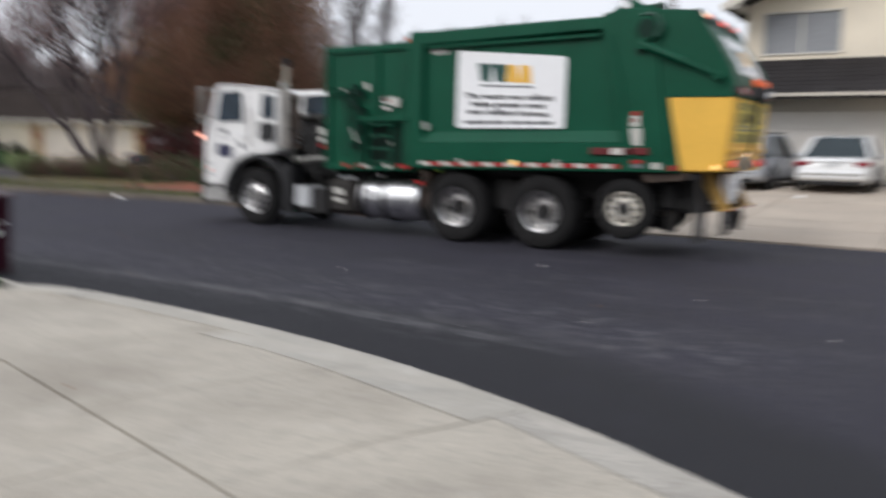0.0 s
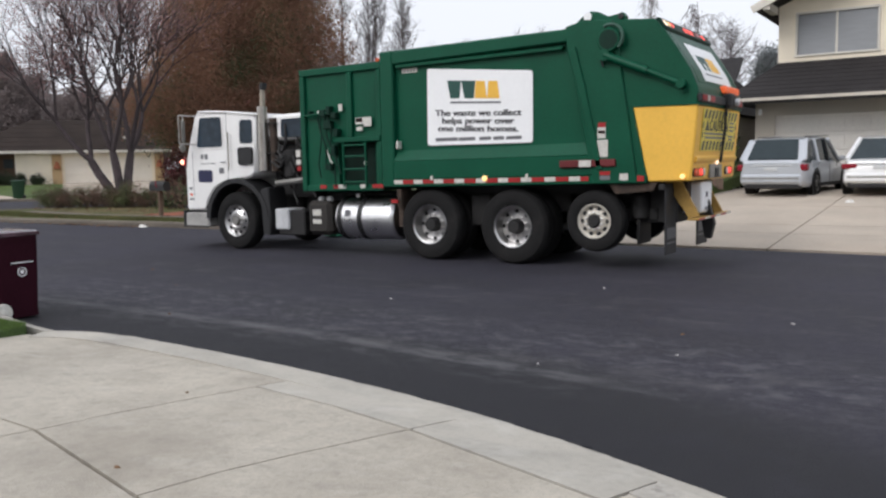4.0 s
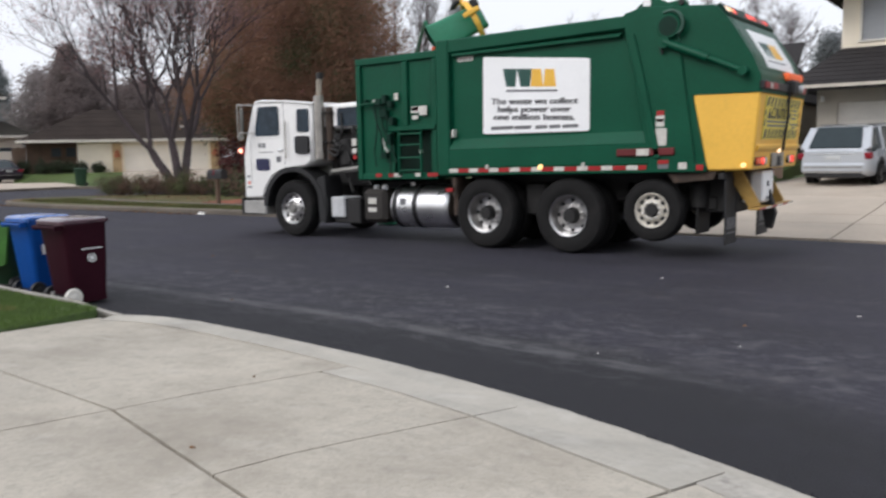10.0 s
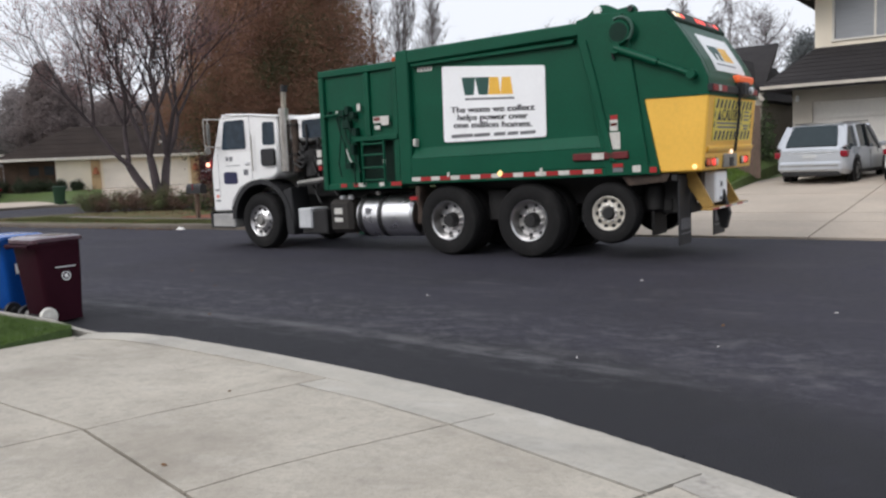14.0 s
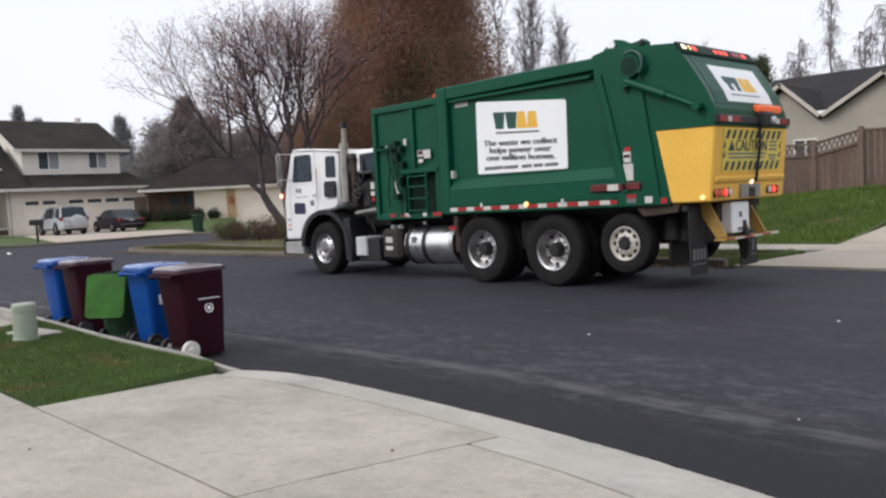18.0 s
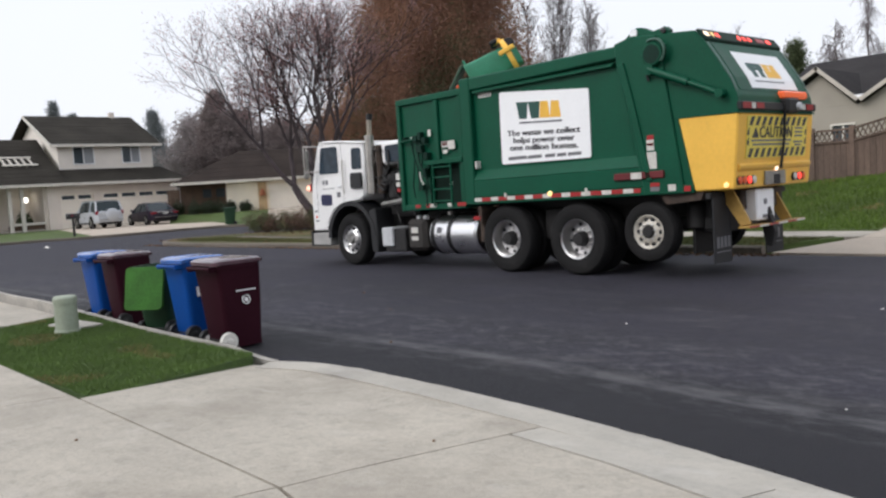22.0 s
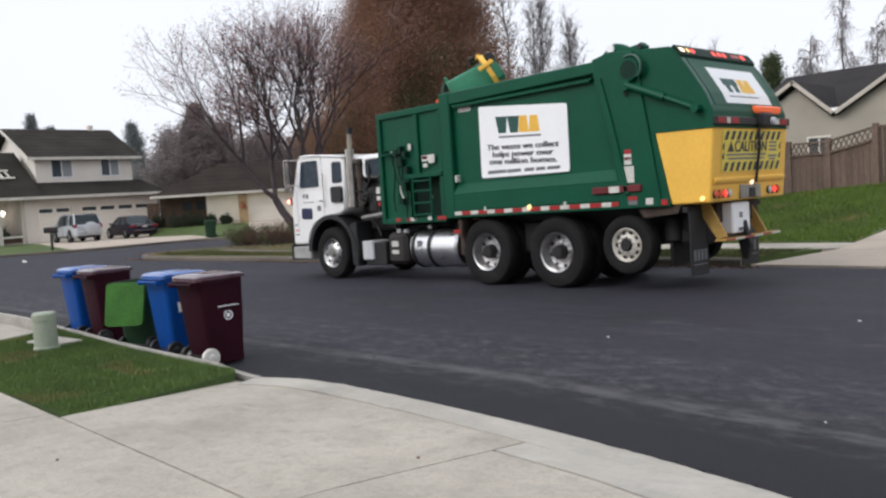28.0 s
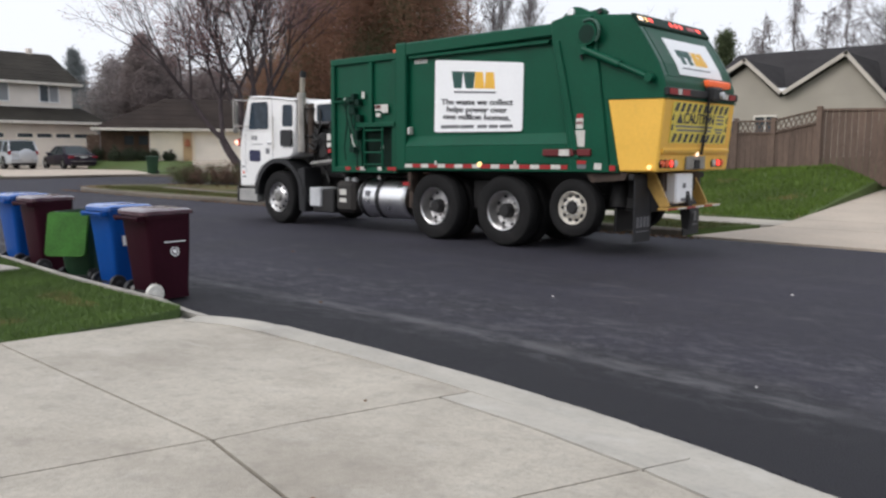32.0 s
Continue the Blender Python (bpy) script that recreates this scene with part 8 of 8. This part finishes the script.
for k, (x, y, a, h) in enumerate(((0.75, -0.5, 0.55, 0.86), (1.55, -0.55, 0.6, 0.9), (2.3, -0.5, 0.5, 0.8), (2.95, -0.5, 0.28, 0.72), (3.95, -0.5, 0.34, 0.70), (-0.3, 0.4, 0.5, 0.9))):
    p = hm.matrix_basis @ Vector((x, y, 0.47))
    shrub("shrub", tuple(p), a, 0.45, h, 120 + k, "dark green clipped shrub against the low house", "hedge_leaf", 1500, 0.05)
shrub("shrub", (-5.9, 24.8, 0.8), 0.5, 0.8, 1.7, 130, "dark green shrub beside the garage", "green_leaf", 1800, 0.06)
shrub("porch_plant", (-58.6, 19.0, 0.5), 0.6, 0.5, 0.9, 131, "potted green plant on the porch", "green_leaf", 500, 0.08)


# dry leaves blown together along the kerbs and under the tree
rnd = random.Random(200)
spots = []
for k in range(1500):
    u = rnd.random()
    x = -28.0 + 11.0 * u
    spots.append(Vector((x, rnd.choice((13.0 - 0.25 * rnd.random() ** 2, 13.4 + 1.0 * rnd.random(), 15.5 + 3.0 * rnd.random())), 0.02 if rnd.random() < 0.3 else 0.135)))
for p in spots:
    p.z = 0.012 if p.y < 13.1 else 0.128
for k in range(500):
    x = rnd.uniform(-13, -6)
    spots.append(Vector((x, rnd.uniform(12.85, 13.15), 0.012)))
fallen = leaves("leaf_litter", spots, 0.035, "leaf_litter", None, rnd, 1, 0.004)
tagged(fallen, "brown dry leaves scattered along the far kerb", "leaves", "", "stuff")


# ---------------------------------------------------------------- cars
def car(name, label, at, rz, paint, L=4.6, W=1.75, H=1.42, kind="sedan", lights_on=False, spare=False):
    """A car; its nose points to local -x, its tail to +x, its middle at the origin."""
    c = thing(name, label, "car", at, rz)
    hl2, hw = L / 2, W / 2
    gl = 0.20 if kind == "suv" else 0.16
    belt = H * (0.62 if kind != "suv" else 0.60)
    # stations from nose to tail: x, half width, low, shoulder, top
    if kind == "sedan":
        st = [(-hl2, 0.66, 0.30, 0.50, 0.56), (-hl2 + 0.12, 0.82, 0.22, 0.56, 0.66), (-hl2 + 0.6, 0.94, 0.20, 0.60, 0.72), (-hl2 + 1.3, 0.98, 0.20, 0.62, 0.80), (0, 1.0, 0.20, 0.63, 0.84), (hl2 - 1.1, 0.99, 0.20, 0.64, 0.87), (hl2 - 0.4, 0.95, 0.22, 0.64, 0.88), (hl2 - 0.08, 0.86, 0.26, 0.60, 0.82), (hl2, 0.74, 0.32, 0.54, 0.62)]
    else:
        st = [(-hl2, 0.66, 0.32, 0.52, 0.60), (-hl2 + 0.12, 0.82, 0.24, 0.58, 0.70), (-hl2 + 0.6, 0.94, 0.22, 0.62, 0.76), (-hl2 + 1.2, 0.98, 0.22, 0.64, 0.84), (0, 1.0, 0.22, 0.65, 0.88), (hl2 - 0.9, 0.99, 0.22, 0.66, 0.90), (hl2 - 0.3, 0.96, 0.24, 0.66, 0.91), (hl2 - 0.06, 0.90, 0.28, 0.64, 0.90), (hl2, 0.84, 0.34, 0.60, 0.84)]
    k = 1.15 if kind == "suv" else 1.0
    rings = []
    for x, w, lo, sh, top in st:
        w *= hw
        lo, sh, top = lo * k, sh * k, top * k
        ring = [(x, -w * 0.90, lo), (x, -w, lo + 0.1), (x, -w, sh), (x, -w * 0.93, top - 0.02), (x, -w * 0.6, top), (x, w * 0.6, top), (x, w * 0.93, top - 0.02), (x, w, sh), (x, w, lo + 0.1), (x, w * 0.90, lo)]
        rings.append(ring)
    part("body", loft(BM(), rings), paint, c, smooth=True)
    if kind == "sedan":
        cab0 = [(-hl2 + 1.15, 0.80), (-hl2 + 2.0, H - 0.03), (0.35, H), (0.9, H - 0.05), (hl2 - 0.75, 0.86)]
        roofr = (1, 3)
    elif kind == "wagon":
        cab0 = [(-hl2 + 1.25, 0.83), (-hl2 + 2.05, H - 0.04), (0.5, H), (hl2 - 0.55, H - 0.07), (hl2 - 0.12, 0.90)]
        roofr = (1, 3)
    else:
        cab0 = [(-hl2 + 1.0, 0.98), (-hl2 + 1.65, H - 0.04), (0.4, H), (hl2 - 0.35, H - 0.05), (hl2 - 0.1, 1.0)]
        roofr = (1, 3)
    rings = []
    for x, z in cab0:
        low = 0.80 * k if z > 1.0 else z - 0.05
        up = (z - 0.8 * k) / (H - 0.8 * k)
        wt = hw * (0.93 - (0.24 if kind == "sedan" else 0.15) * max(0, up))
        rings.append([(x, -hw * 0.93, min(low, z - 0.02)), (x, -wt, z - 0.03), (x, -wt * 0.86, z), (x, wt * 0.86, z), (x, wt, z - 0.03), (x, hw * 0.93, min(low, z - 0.02))])
    gh = part("greenhouse", loft(BM(), rings), "car_glass", c, "dark tinted car windows", smooth=False)
    rf = []
    for x, z in cab0[1:4]:
        up = (z - 0.8 * k) / (H - 0.8 * k)
        wt = hw * (0.93 - (0.24 if kind == "sedan" else 0.15) * up)
        rf.append([(x, -wt * 1.01, z - 0.055), (x, -wt * 1.01, z - 0.02), (x, -wt * 0.86, z + 0.012), (x, wt * 0.86, z + 0.012), (x, wt * 1.01, z - 0.02), (x, wt * 1.01, z - 0.055)])
    part("roof_panel", loft(BM(), rf), paint, c, smooth=True)
    for sy in (-1, 1):
        for (xa, za), (xb, zb) in ((cab0[0], cab0[1]), (cab0[-1], cab0[-2])):
            wa, wb = hw * 0.92, hw * (0.69 if kind == "sedan" else 0.795)
            part("pillar", tube(BM(), (xa, sy * wa, za), (xb, sy * wb, zb - 0.02), 0.062 if kind == "sedan" and xa > 0 else 0.045, seg=8), paint, c)
        mid = 0.15
        part("pillar", tube(BM(), (mid, sy * hw * 0.945, 0.84 * k), (mid + 0.05, sy * hw * (0.70 if kind == "sedan" else 0.80), H - 0.04), 0.035, seg=6), "black", c)
        if kind != "sedan":
            part("pillar", tube(BM(), (hl2 - 1.15, sy * hw * 0.945, 0.86 * k), (hl2 - 1.1, sy * hw * 0.80, H - 0.06), 0.05, seg=6), paint, c)
            part("roof_rail", tube(BM(), (-0.5, sy * hw * 0.70, H + 0.03), (hl2 - 0.7, sy * hw * 0.68, H - 0.01), 0.02, seg=6), "alloy_dark", c)
        part("side_mirror", box(BM(), -hl2 + 1.45, -hl2 + 1.62, sy * (hw + 0.08) - 0.08, sy * (hw + 0.08) + 0.08, 0.86 * k, 0.98 * k, 0.03), paint, c)
        part("sill_trim", box(BM(), -hl2 + 0.95, hl2 - 1.05, sy * hw - 0.01, sy * hw + 0.012, 0.24 * k, 0.32 * k, 0.004), "black", c)
        part("door_line", box(BM(), mid - 0.006, mid + 0.006, sy * hw * 1.0 - 0.004, sy * hw * 1.0 + 0.004, 0.34 * k, 0.78 * k), "black", c)
        part("headlight", box(BM(), -hl2 + 0.02, -hl2 + 0.22, sy * hw * 0.62 - 0.14, sy * hw * 0.62 + 0.14, 0.54 * k, 0.66 * k, 0.03), "headlight_on" if lights_on else "chrome", c)
        tz, ty, tw = {"sedan": ((0.64, 0.77), 0.76, 0.17), "wagon": ((0.64, 0.80), 0.72, 0.24), "suv": ((0.72, 0.92), 0.86, 0.09)}[kind]
        part("tail_lamp", box(BM(), hl2 - 0.22, hl2 - 0.015, sy * hw * ty - tw, sy * hw * ty + tw, tz[0] * k, tz[1] * k, 0.03), "tail_red", c)
        if kind == "wagon":
            part("lamp_lens", box(BM(), hl2 - 0.02, hl2 - 0.008, sy * hw * ty - 0.10, sy * hw * ty + 0.02, 0.66, 0.70, 0.004), "plate", c)
        for x, nm in ((-hl2 + 0.85, "front"), (hl2 - 0.95, "rear")):
            r = 0.315 if kind != "suv" else 0.36
            part("wheel_arch", lathe(BM(), [(0.02, 0), (r + 0.07, 0.0), (r + 0.07, 0.012), (0.02, 0.012)], "Y", 20, (x, sy * (hw * 0.985) + (-0.006 if sy > 0 else -0.006), r)), "black", c)
            w = new("wheel")
            w.parent = c
            w.matrix_basis = pose(x, sy * (hw - 0.09), r)
            part("tyre", lathe(BM(), [(r * 0.62, -0.10), (r * 0.95, -0.10), (r, -0.06), (r, 0.06), (r * 0.95, 0.10), (r * 0.62, 0.10)], "Y", 24), "rubber", w, smooth=True)
            for s2 in (-1, 1):
                part("rim", lathe(BM(), [(0.02, s2 * 0.085), (r * 0.2, s2 * 0.09), (r * 0.45, s2 * 0.075), (r * 0.64, s2 * 0.10)], "Y", 20), "alloy", w, smooth=True)
    part("bumper", box(BM(), hl2 - 0.12, hl2 + 0.05, -hw * 0.88, hw * 0.88, 0.32 * k, 0.56 * k, 0.05), paint, c, smooth=True)
    part("under_bumper", box(BM(), hl2 - 0.30, hl2 - 0.02, -hw * 0.8, hw * 0.8, 0.20 * k, 0.34 * k, 0.03), "black", c)
    part("bumper_trim", box(BM(), hl2 + 0.04, hl2 + 0.056, -hw * 0.8, hw * 0.8, 0.44 * k, 0.475 * k, 0.004), "alloy_dark", c)
    part("bumper", box(BM(), -hl2 - 0.04, -hl2 + 0.15, -hw * 0.84, hw * 0.84, 0.24 * k, 0.5 * k, 0.06), paint, c, smooth=True)
    part("number_plate", box(BM(), hl2 + 0.0, hl2 + 0.022, -0.16, 0.16, 0.64 * k, 0.73 * k, 0.004), "plate", c)
    part("tailgate_strip", box(BM(), hl2 - 0.02, hl2 + 0.012, -0.5, 0.5, 0.755 * k, 0.785 * k, 0.006), "chrome", c)
    if kind == "wagon":
        for sy in (-1, 1):
            part("tailgate_frame", slab_of(BM(), [(hl2 - 0.085, sy * hw * 0.93, 0.89), (hl2 - 0.085, sy * hw * 0.70, 0.89), (hl2 - 0.50, sy * hw * 0.60, H - 0.085), (hl2 - 0.50, sy * hw * 0.80, H - 0.10)], 0.02), paint, c)
    if kind != "sedan":
        part("rear_window", slab_of(BM(), [(hl2 - 0.10, -hw * 0.72, 0.93 * k), (hl2 - 0.10, hw * 0.72, 0.93 * k), (hl2 - 0.43, hw * 0.62, H - 0.10), (hl2 - 0.43, -hw * 0.62, H - 0.10)], 0.012), "car_glass", c)
    if spare:
        part("spare_wheel_cover", lathe(BM(), [(0.02, 0.0), (0.35, 0.0), (0.385, 0.04), (0.385, 0.16), (0.33, 0.2), (0.02, 0.21)], "X", 24, (hl2 - 0.02, 0.10, 0.80)), paint, c, smooth=True)
    return c


# tails towards the street
car("station_wagon", "silver station wagon parked on the sloping driveway", (-3.66, 23.52, 0.44), -96, "silver", 4.5, 1.66, 1.48, "wagon")
car("parked_sedan", "white sedan parked on the sloping driveway", (-1.52, 23.75, 0.46), -90, "white_car", 4.6, 1.75, 1.42, "sedan")
car("parked_suv", "silver sport utility with a covered spare wheel, parked at a garage", (-52.4, 21.3, 0.13), -3, "silver", 4.3, 1.72, 1.68, "suv", spare=True)
car("parked_sedan", "dark plum-black sedan parked in front of a garage", (-51.0, 24.15, 0.13), -5, "plum_car", 4.6, 1.78, 1.36, "sedan")
passing = car("passing_sedan", "dark sedan driving through the court with lit headlights", (-20, 26, 0.0), 0, "dark_car", 4.6, 1.75, 1.30, "sedan", True)


# ---------------------------------------------------------------- small things
def mailbox(at, rz, label, post_mat, h=1.1):
    m = thing("mailbox", label, "mailbox", at, rz)
    part("post", box(BM(), -0.05, 0.05, -0.05, 0.05, -0.05, h, 0.01), post_mat, m)
    bm = BM()
    prof = [(-0.09, 0.0), (0.09, 0.0)] + [(0.09 * math.cos(radians(a)), 0.12 + 0.09 * math.sin(radians(a))) for a in range(0, 181, 30)]
    prism(bm, [(a * 1.3, b * 1.3) for a, b in prof], -0.3, 0.3, "X")
    b = part("box", bm, "black", m)
    b.matrix_basis = pose(0, 0, h - 0.02)
    part("flag", box(BM(), -0.02, 0.02, -0.13, -0.125, h + 0.08, h + 0.25), "tail_red", m)
    return m


mailbox((-18.6, 14.9, 0.12), 0, "black mailbox on a pale wooden post by the corner bed", "timber", 0.72)
mailbox((-41.3, 15.6, 0.1), 60, "black mailbox on a dark post beside the driveway", "black", 0.85)
cart((-38.7, 22.9, 0.1), 150, "cart_dark", "cart_dark", "dark green cart standing on the lawn edge", w=0.60, d=0.6, h=0.86, marks=False)


def litter(name, at, rz, size, mat, label, cat, seed):
    rnd = random.Random(seed)
    t = thing(name, label, cat, at, rz)
    bm = BM()
    n = 9
    ring = [(size * rnd.uniform(0.6, 1.1) * math.cos(6.28 * k / n), size * 0.6 * rnd.uniform(0.6, 1.1) * math.sin(6.28 * k / n)) for k in range(n)]
    lo = [bm.verts.new((x, y, 0.003)) for x, y in ring]
    hi = [bm.verts.new((x * 0.6, y * 0.6, size * rnd.uniform(0.25, 0.6))) for x, y in ring]
    for k in range(n):
        bm.faces.new((lo[k], lo[(k + 1) % n], hi[(k + 1) % n], hi[k]))
    bm.faces.new(hi)
    part("scrap", bm, mat, t)
    return t


litter("paper_scrap", (-16.9, 13.0, 0.0), 20, 0.14, "paper", "crumpled white paper in the far gutter", "litter", 1)
litter("paper_scrap", (-33.5, 11.6, 0.0), 0, 0.16, "paper", "crumpled white paper on the court", "litter", 2)
litter("paper_scrap", (-2.0, 20.2, drive_z(-2, 20.2)), 30, 0.12, "paper", "rolled newspaper on the driveway", "litter", 3)
for k, (x, y, s, mm) in enumerate(((-4.85, 6.93, 0.02, "paper"), (-1.42, 5.82, 0.015, "paper"), (-1.6, 6.55, 0.025, "leaf_litter"), (-2.2, 5.1, 0.014, "paper"), (-7.9, 6.6, 0.03, "leaf_litter"), (-0.9, 7.4, 0.02, "paper"), (-3.1, 8.6, 0.028, "paper"), (-9.5, 7.5, 0.03, "leaf_litter"), (-3.6, 3.15, 0.018, "leaf_litter"), (-5.2, 1.9, 0.018, "leaf_litter"), (-2.75, 2.05, 0.02, "leaf_litter"), (-6.3, 5.2, 0.025, "leaf_litter"), (0.4, 6.3, 0.02, "paper"))):
    z = near_z(x, y) if y < 4 else 0.0
    litter("dry_leaf" if mm == "leaf_litter" else "litter_scrap", (x, y, z), 37 * k, s, mm, "dry brown leaf on the ground" if mm == "leaf_litter" else "small pale scrap on the asphalt", "leaf" if mm == "leaf_litter" else "litter", 10 + k)


# loose asphalt crumbs along the chewed edge of the road
rnd = random.Random(77)
v, f = [], []
for k in range(900):
    x = rnd.uniform(-6.3, 2.6)
    y = kerb_y(x) + 0.29 + rnd.gauss(0.03, 0.022)
    r = rnd.uniform(0.003, 0.0065) * (1.5 if rnd.random() < 0.12 else 1.0)
    z = 0.045 * max(0.0, min(1.0, (kerb_y(x) + 0.29 - y) / 0.09)) + r * 0.4
    n = len(v)
    for dx, dy, dz in ((1, 0, 0), (0, 1, 0), (-1, 0, 0), (0, -1, 0), (0, 0, 0.9), (0, 0, -0.9)):
        j = rnd.uniform(0.6, 1.3)
        v.append((x + dx * r * j * 1.3, y + dy * r * j, z + dz * r * j))
    f += [(n, n + 1, n + 4), (n + 1, n + 2, n + 4), (n + 2, n + 3, n + 4), (n + 3, n, n + 4), (n + 1, n, n + 5), (n + 2, n + 1, n + 5), (n + 3, n + 2, n + 5), (n, n + 3, n + 5)]
me = bpy.data.meshes.new("asphalt_crumbs")
me.from_pydata(v, [], f)
me.materials.append(M["asphalt"])
tagged(new("asphalt_crumbs", me), "dark loose asphalt crumbs along the gutter edge", "gravel", "", "stuff")


# ---------------------------------------------------------------- movement
TRUCK_ROWS = [
    (0, -3.900, 10.079, -0.00),
    (0.5, -4.205, 10.079, -0.00),
    (1, -4.715, 10.079, -0.00),
    (1.5, -4.920, 10.079, -0.00),
    (2, -5.055, 10.079, -0.00),
    (2.5, -5.095, 10.079, -0.00),
    (3, -5.100, 10.079, -0.00),
    (5.5, -5.100, 10.079, -0.00),
    (11.5, -5.100, 10.079, -0.00),
    (12, -5.150, 10.079, -0.00),
    (12.5, -5.190, 10.079, -0.00),
    (13, -5.215, 10.079, -0.00),
    (13.5, -5.234, 10.079, -0.00),
    (14, -5.392, 10.069, -0.20),
    (14.5, -5.748, 10.056, -0.45),
    (15, -6.160, 10.043, -0.71),
    (15.5, -6.540, 10.030, -0.96),
    (16.5, -7.140, 10.005, -1.46),
    (17.5, -7.483, 9.979, -1.97),
    (18, -7.494, 9.976, -2.02),
    (20, -7.500, 9.976, -2.02),
    (20.5, -7.550, 9.976, -2.02),
    (21, -7.650, 9.976, -2.02),
    (26, -7.700, 9.976, -2.02),
    (32, -7.760, 9.976, -2.02),
]


def truck_at(t):
    for (t0, s0, y0, a0), (t1, s1, y1, a1) in zip(TRUCK_ROWS, TRUCK_ROWS[1:]):
        if t0 <= t <= t1:
            u = (t - t0) / (t1 - t0)
            return pose(s0 + (s1 - s0) * u, y0 + (y1 - y0) * u, 0, 0, 0, a0 + (a1 - a0) * u)


def between(a, b, u):
    q = a.to_quaternion().slerp(b.to_quaternion(), u)
    return Matrix.LocRotScale(a.translation.lerp(b.translation, u), q, None)


def up_pose(drop=0.0, tip=0.0, side=0.0):
    """The tipped cart over the hopper, in the truck's space: wheels up, mouth down to the front."""
    out = Vector((-0.66, -0.56, -0.50)).normalized()
    down = (Vector((0, 0, -1)) - out * Vector((0, 0, -1)).dot(out)).normalized()
    over = down.cross(out)
    turned = Matrix((over, down, out)).transposed().to_4x4()
    return Matrix.Translation((-2.10 + side, 1.15, 3.66 - drop)) @ turned @ Matrix.Rotation(radians(tip), 4, "X") @ Matrix.Translation((0, -0.24, 0))


LOW = pose(-2.9, 2.45, 1.0, 0, 0, 180)
GROUND = pose(-2.9, 2.95, 0.0, 0, 0, 180)
# seconds, share of the way up, extra drop, extra tip, lid angle
FIRST = [(0, 0, 0, 0, 0), (3.9, 0, 0, 0, 0), (4.9, 0.45, 0, 0, 0), (5.65, 0.8, 0, 0, 5), (6.0, 1, 0.05, 0, 15), (6.2, 1, 0.0, 0, 35), (6.5, 1, 0.0, 4, 70), (6.8, 1, 0.02, -2, 45), (7.5, 1, 0, 0, 35), (8.0, 1, 0, 0, 40), (9.0, 1, 0.0, 0, 25), (9.5, 1, 0.0, 0, 65), (10.2, 1, 0.0, 2, 40), (10.45, 1, 0.12, 0, 60), (10.6, 1, 0.28, -6, 75), (10.8, 0.95, 0.35, -8, 50), (11.5, 0.6, 0, 0, 0), (12.6, 0, 0, 0, 0), (32, 0, 0, 0, 0)]
SECOND = [(0, 0, 0, 0, 0), (19.0, 0, 0, 0, 0), (20.4, 0.45, 0, 0, 0), (21.1, 0.78, 0, 0, 10), (21.45, 1, 0.04, 0, 40), (21.7, 1, 0.04, 4, 60), (22.5, 1, 0.04, 0, 45), (26.0, 1, 0.04, 0, 40), (28.6, 1, 0.04, 0, 40), (28.9, 1, 0.10, -8, 90), (29.1, 1, 0.15, -12, 110), (29.3, 1, 0.10, -6, 90), (29.6, 1, 0.04, 0, 50), (30.0, 1, 0.04, 0, 40), (30.5, 1, 0.10, 0, 40), (30.75, 0.97, 0.16, -4, 40), (31.0, 0.78, 0, 0, 0), (31.6, 0.6, 0, 0, 0), (32, 0.45, 0, 0, 0)]


def lift(u, drop, tip, side=0.0):
    """A cart's pose in the truck's space, u of the way from the ground into the hopper."""
    if u <= 0.45:
        return between(GROUND, LOW, u / 0.45)
    over = pose(-2.7, 2.95, 2.7, 0, 0, 180)
    if u <= 0.8:
        return between(LOW, over, (u - 0.45) / 0.35)
    return between(over, up_pose(drop, tip, side), (u - 0.8) / 0.2)


# the passing car: seconds, x, y, heading
PASSING = [(0, -8.0, 28.6, 24), (4.2, -8.0, 28.6, 24), (5.6, -19.4, 23.8, 22), (6.6, -28.95, 20.35, 19.5), (6.8, -30.6, 19.8, 18.6), (7.0, -31.95, 19.33, 17.8), (7.2, -33.25, 18.9, 17), (7.4, -34.6, 18.6, 18), (7.6, -35.5, 17.65, 30), (7.8, -36.4, 16.8, 44), (8.15, -37.6, 14.6, 60), (8.6, -38.6, 11.9, 68), (9.2, -39.9, 8.4, 68), (10.4, -45.0, 1.6, 46), (32, -56.0, -7.0, 38)]


def motions():
    walk(truck, [(t, pose(s, y, 0, 0, 0, a)) for t, s, y, a in TRUCK_ROWS])
    for w, x, y, r, sgn in ROLL:
        rows = []
        for t, s, yy, a in TRUCK_ROWS:
            turn = math.degrees((s + 5.10) / r)
            rows.append((t, pose(x, y, r, 0, turn * sgn, 0 if sgn > 0 else 180)))
        walk(w, rows)
    for (c, lid), rows, hold, side in ((LIFTED[0], FIRST, 9.0, 0.0), (LIFTED[1], SECOND, 26.0, 0.24)):
        base = truck_at(hold)
        walk(c, [(t, base @ lift(u, drop, tip, side)) for t, u, drop, tip, flap in rows])
        walk(lid, [(t, pose(0, 0.0, 0.94, flap, 0, 0)) for t, u, drop, tip, flap in rows])
    grip = Matrix.Translation((0, 0.30, 0.20))
    rows = []
    for t, u, drop, tip, flap in [r for r in FIRST if r[0] < 14] + [r for r in SECOND if r[0] > 18]:
        rows.append((t, lift(u, drop, tip, 0.24 if t > 16 else 0.0) @ grip))
    walk(arm, rows)
    walk(passing, [(t, pose(x, y, 0, 0, 0, a)) for t, x, y, a in PASSING])


motions()
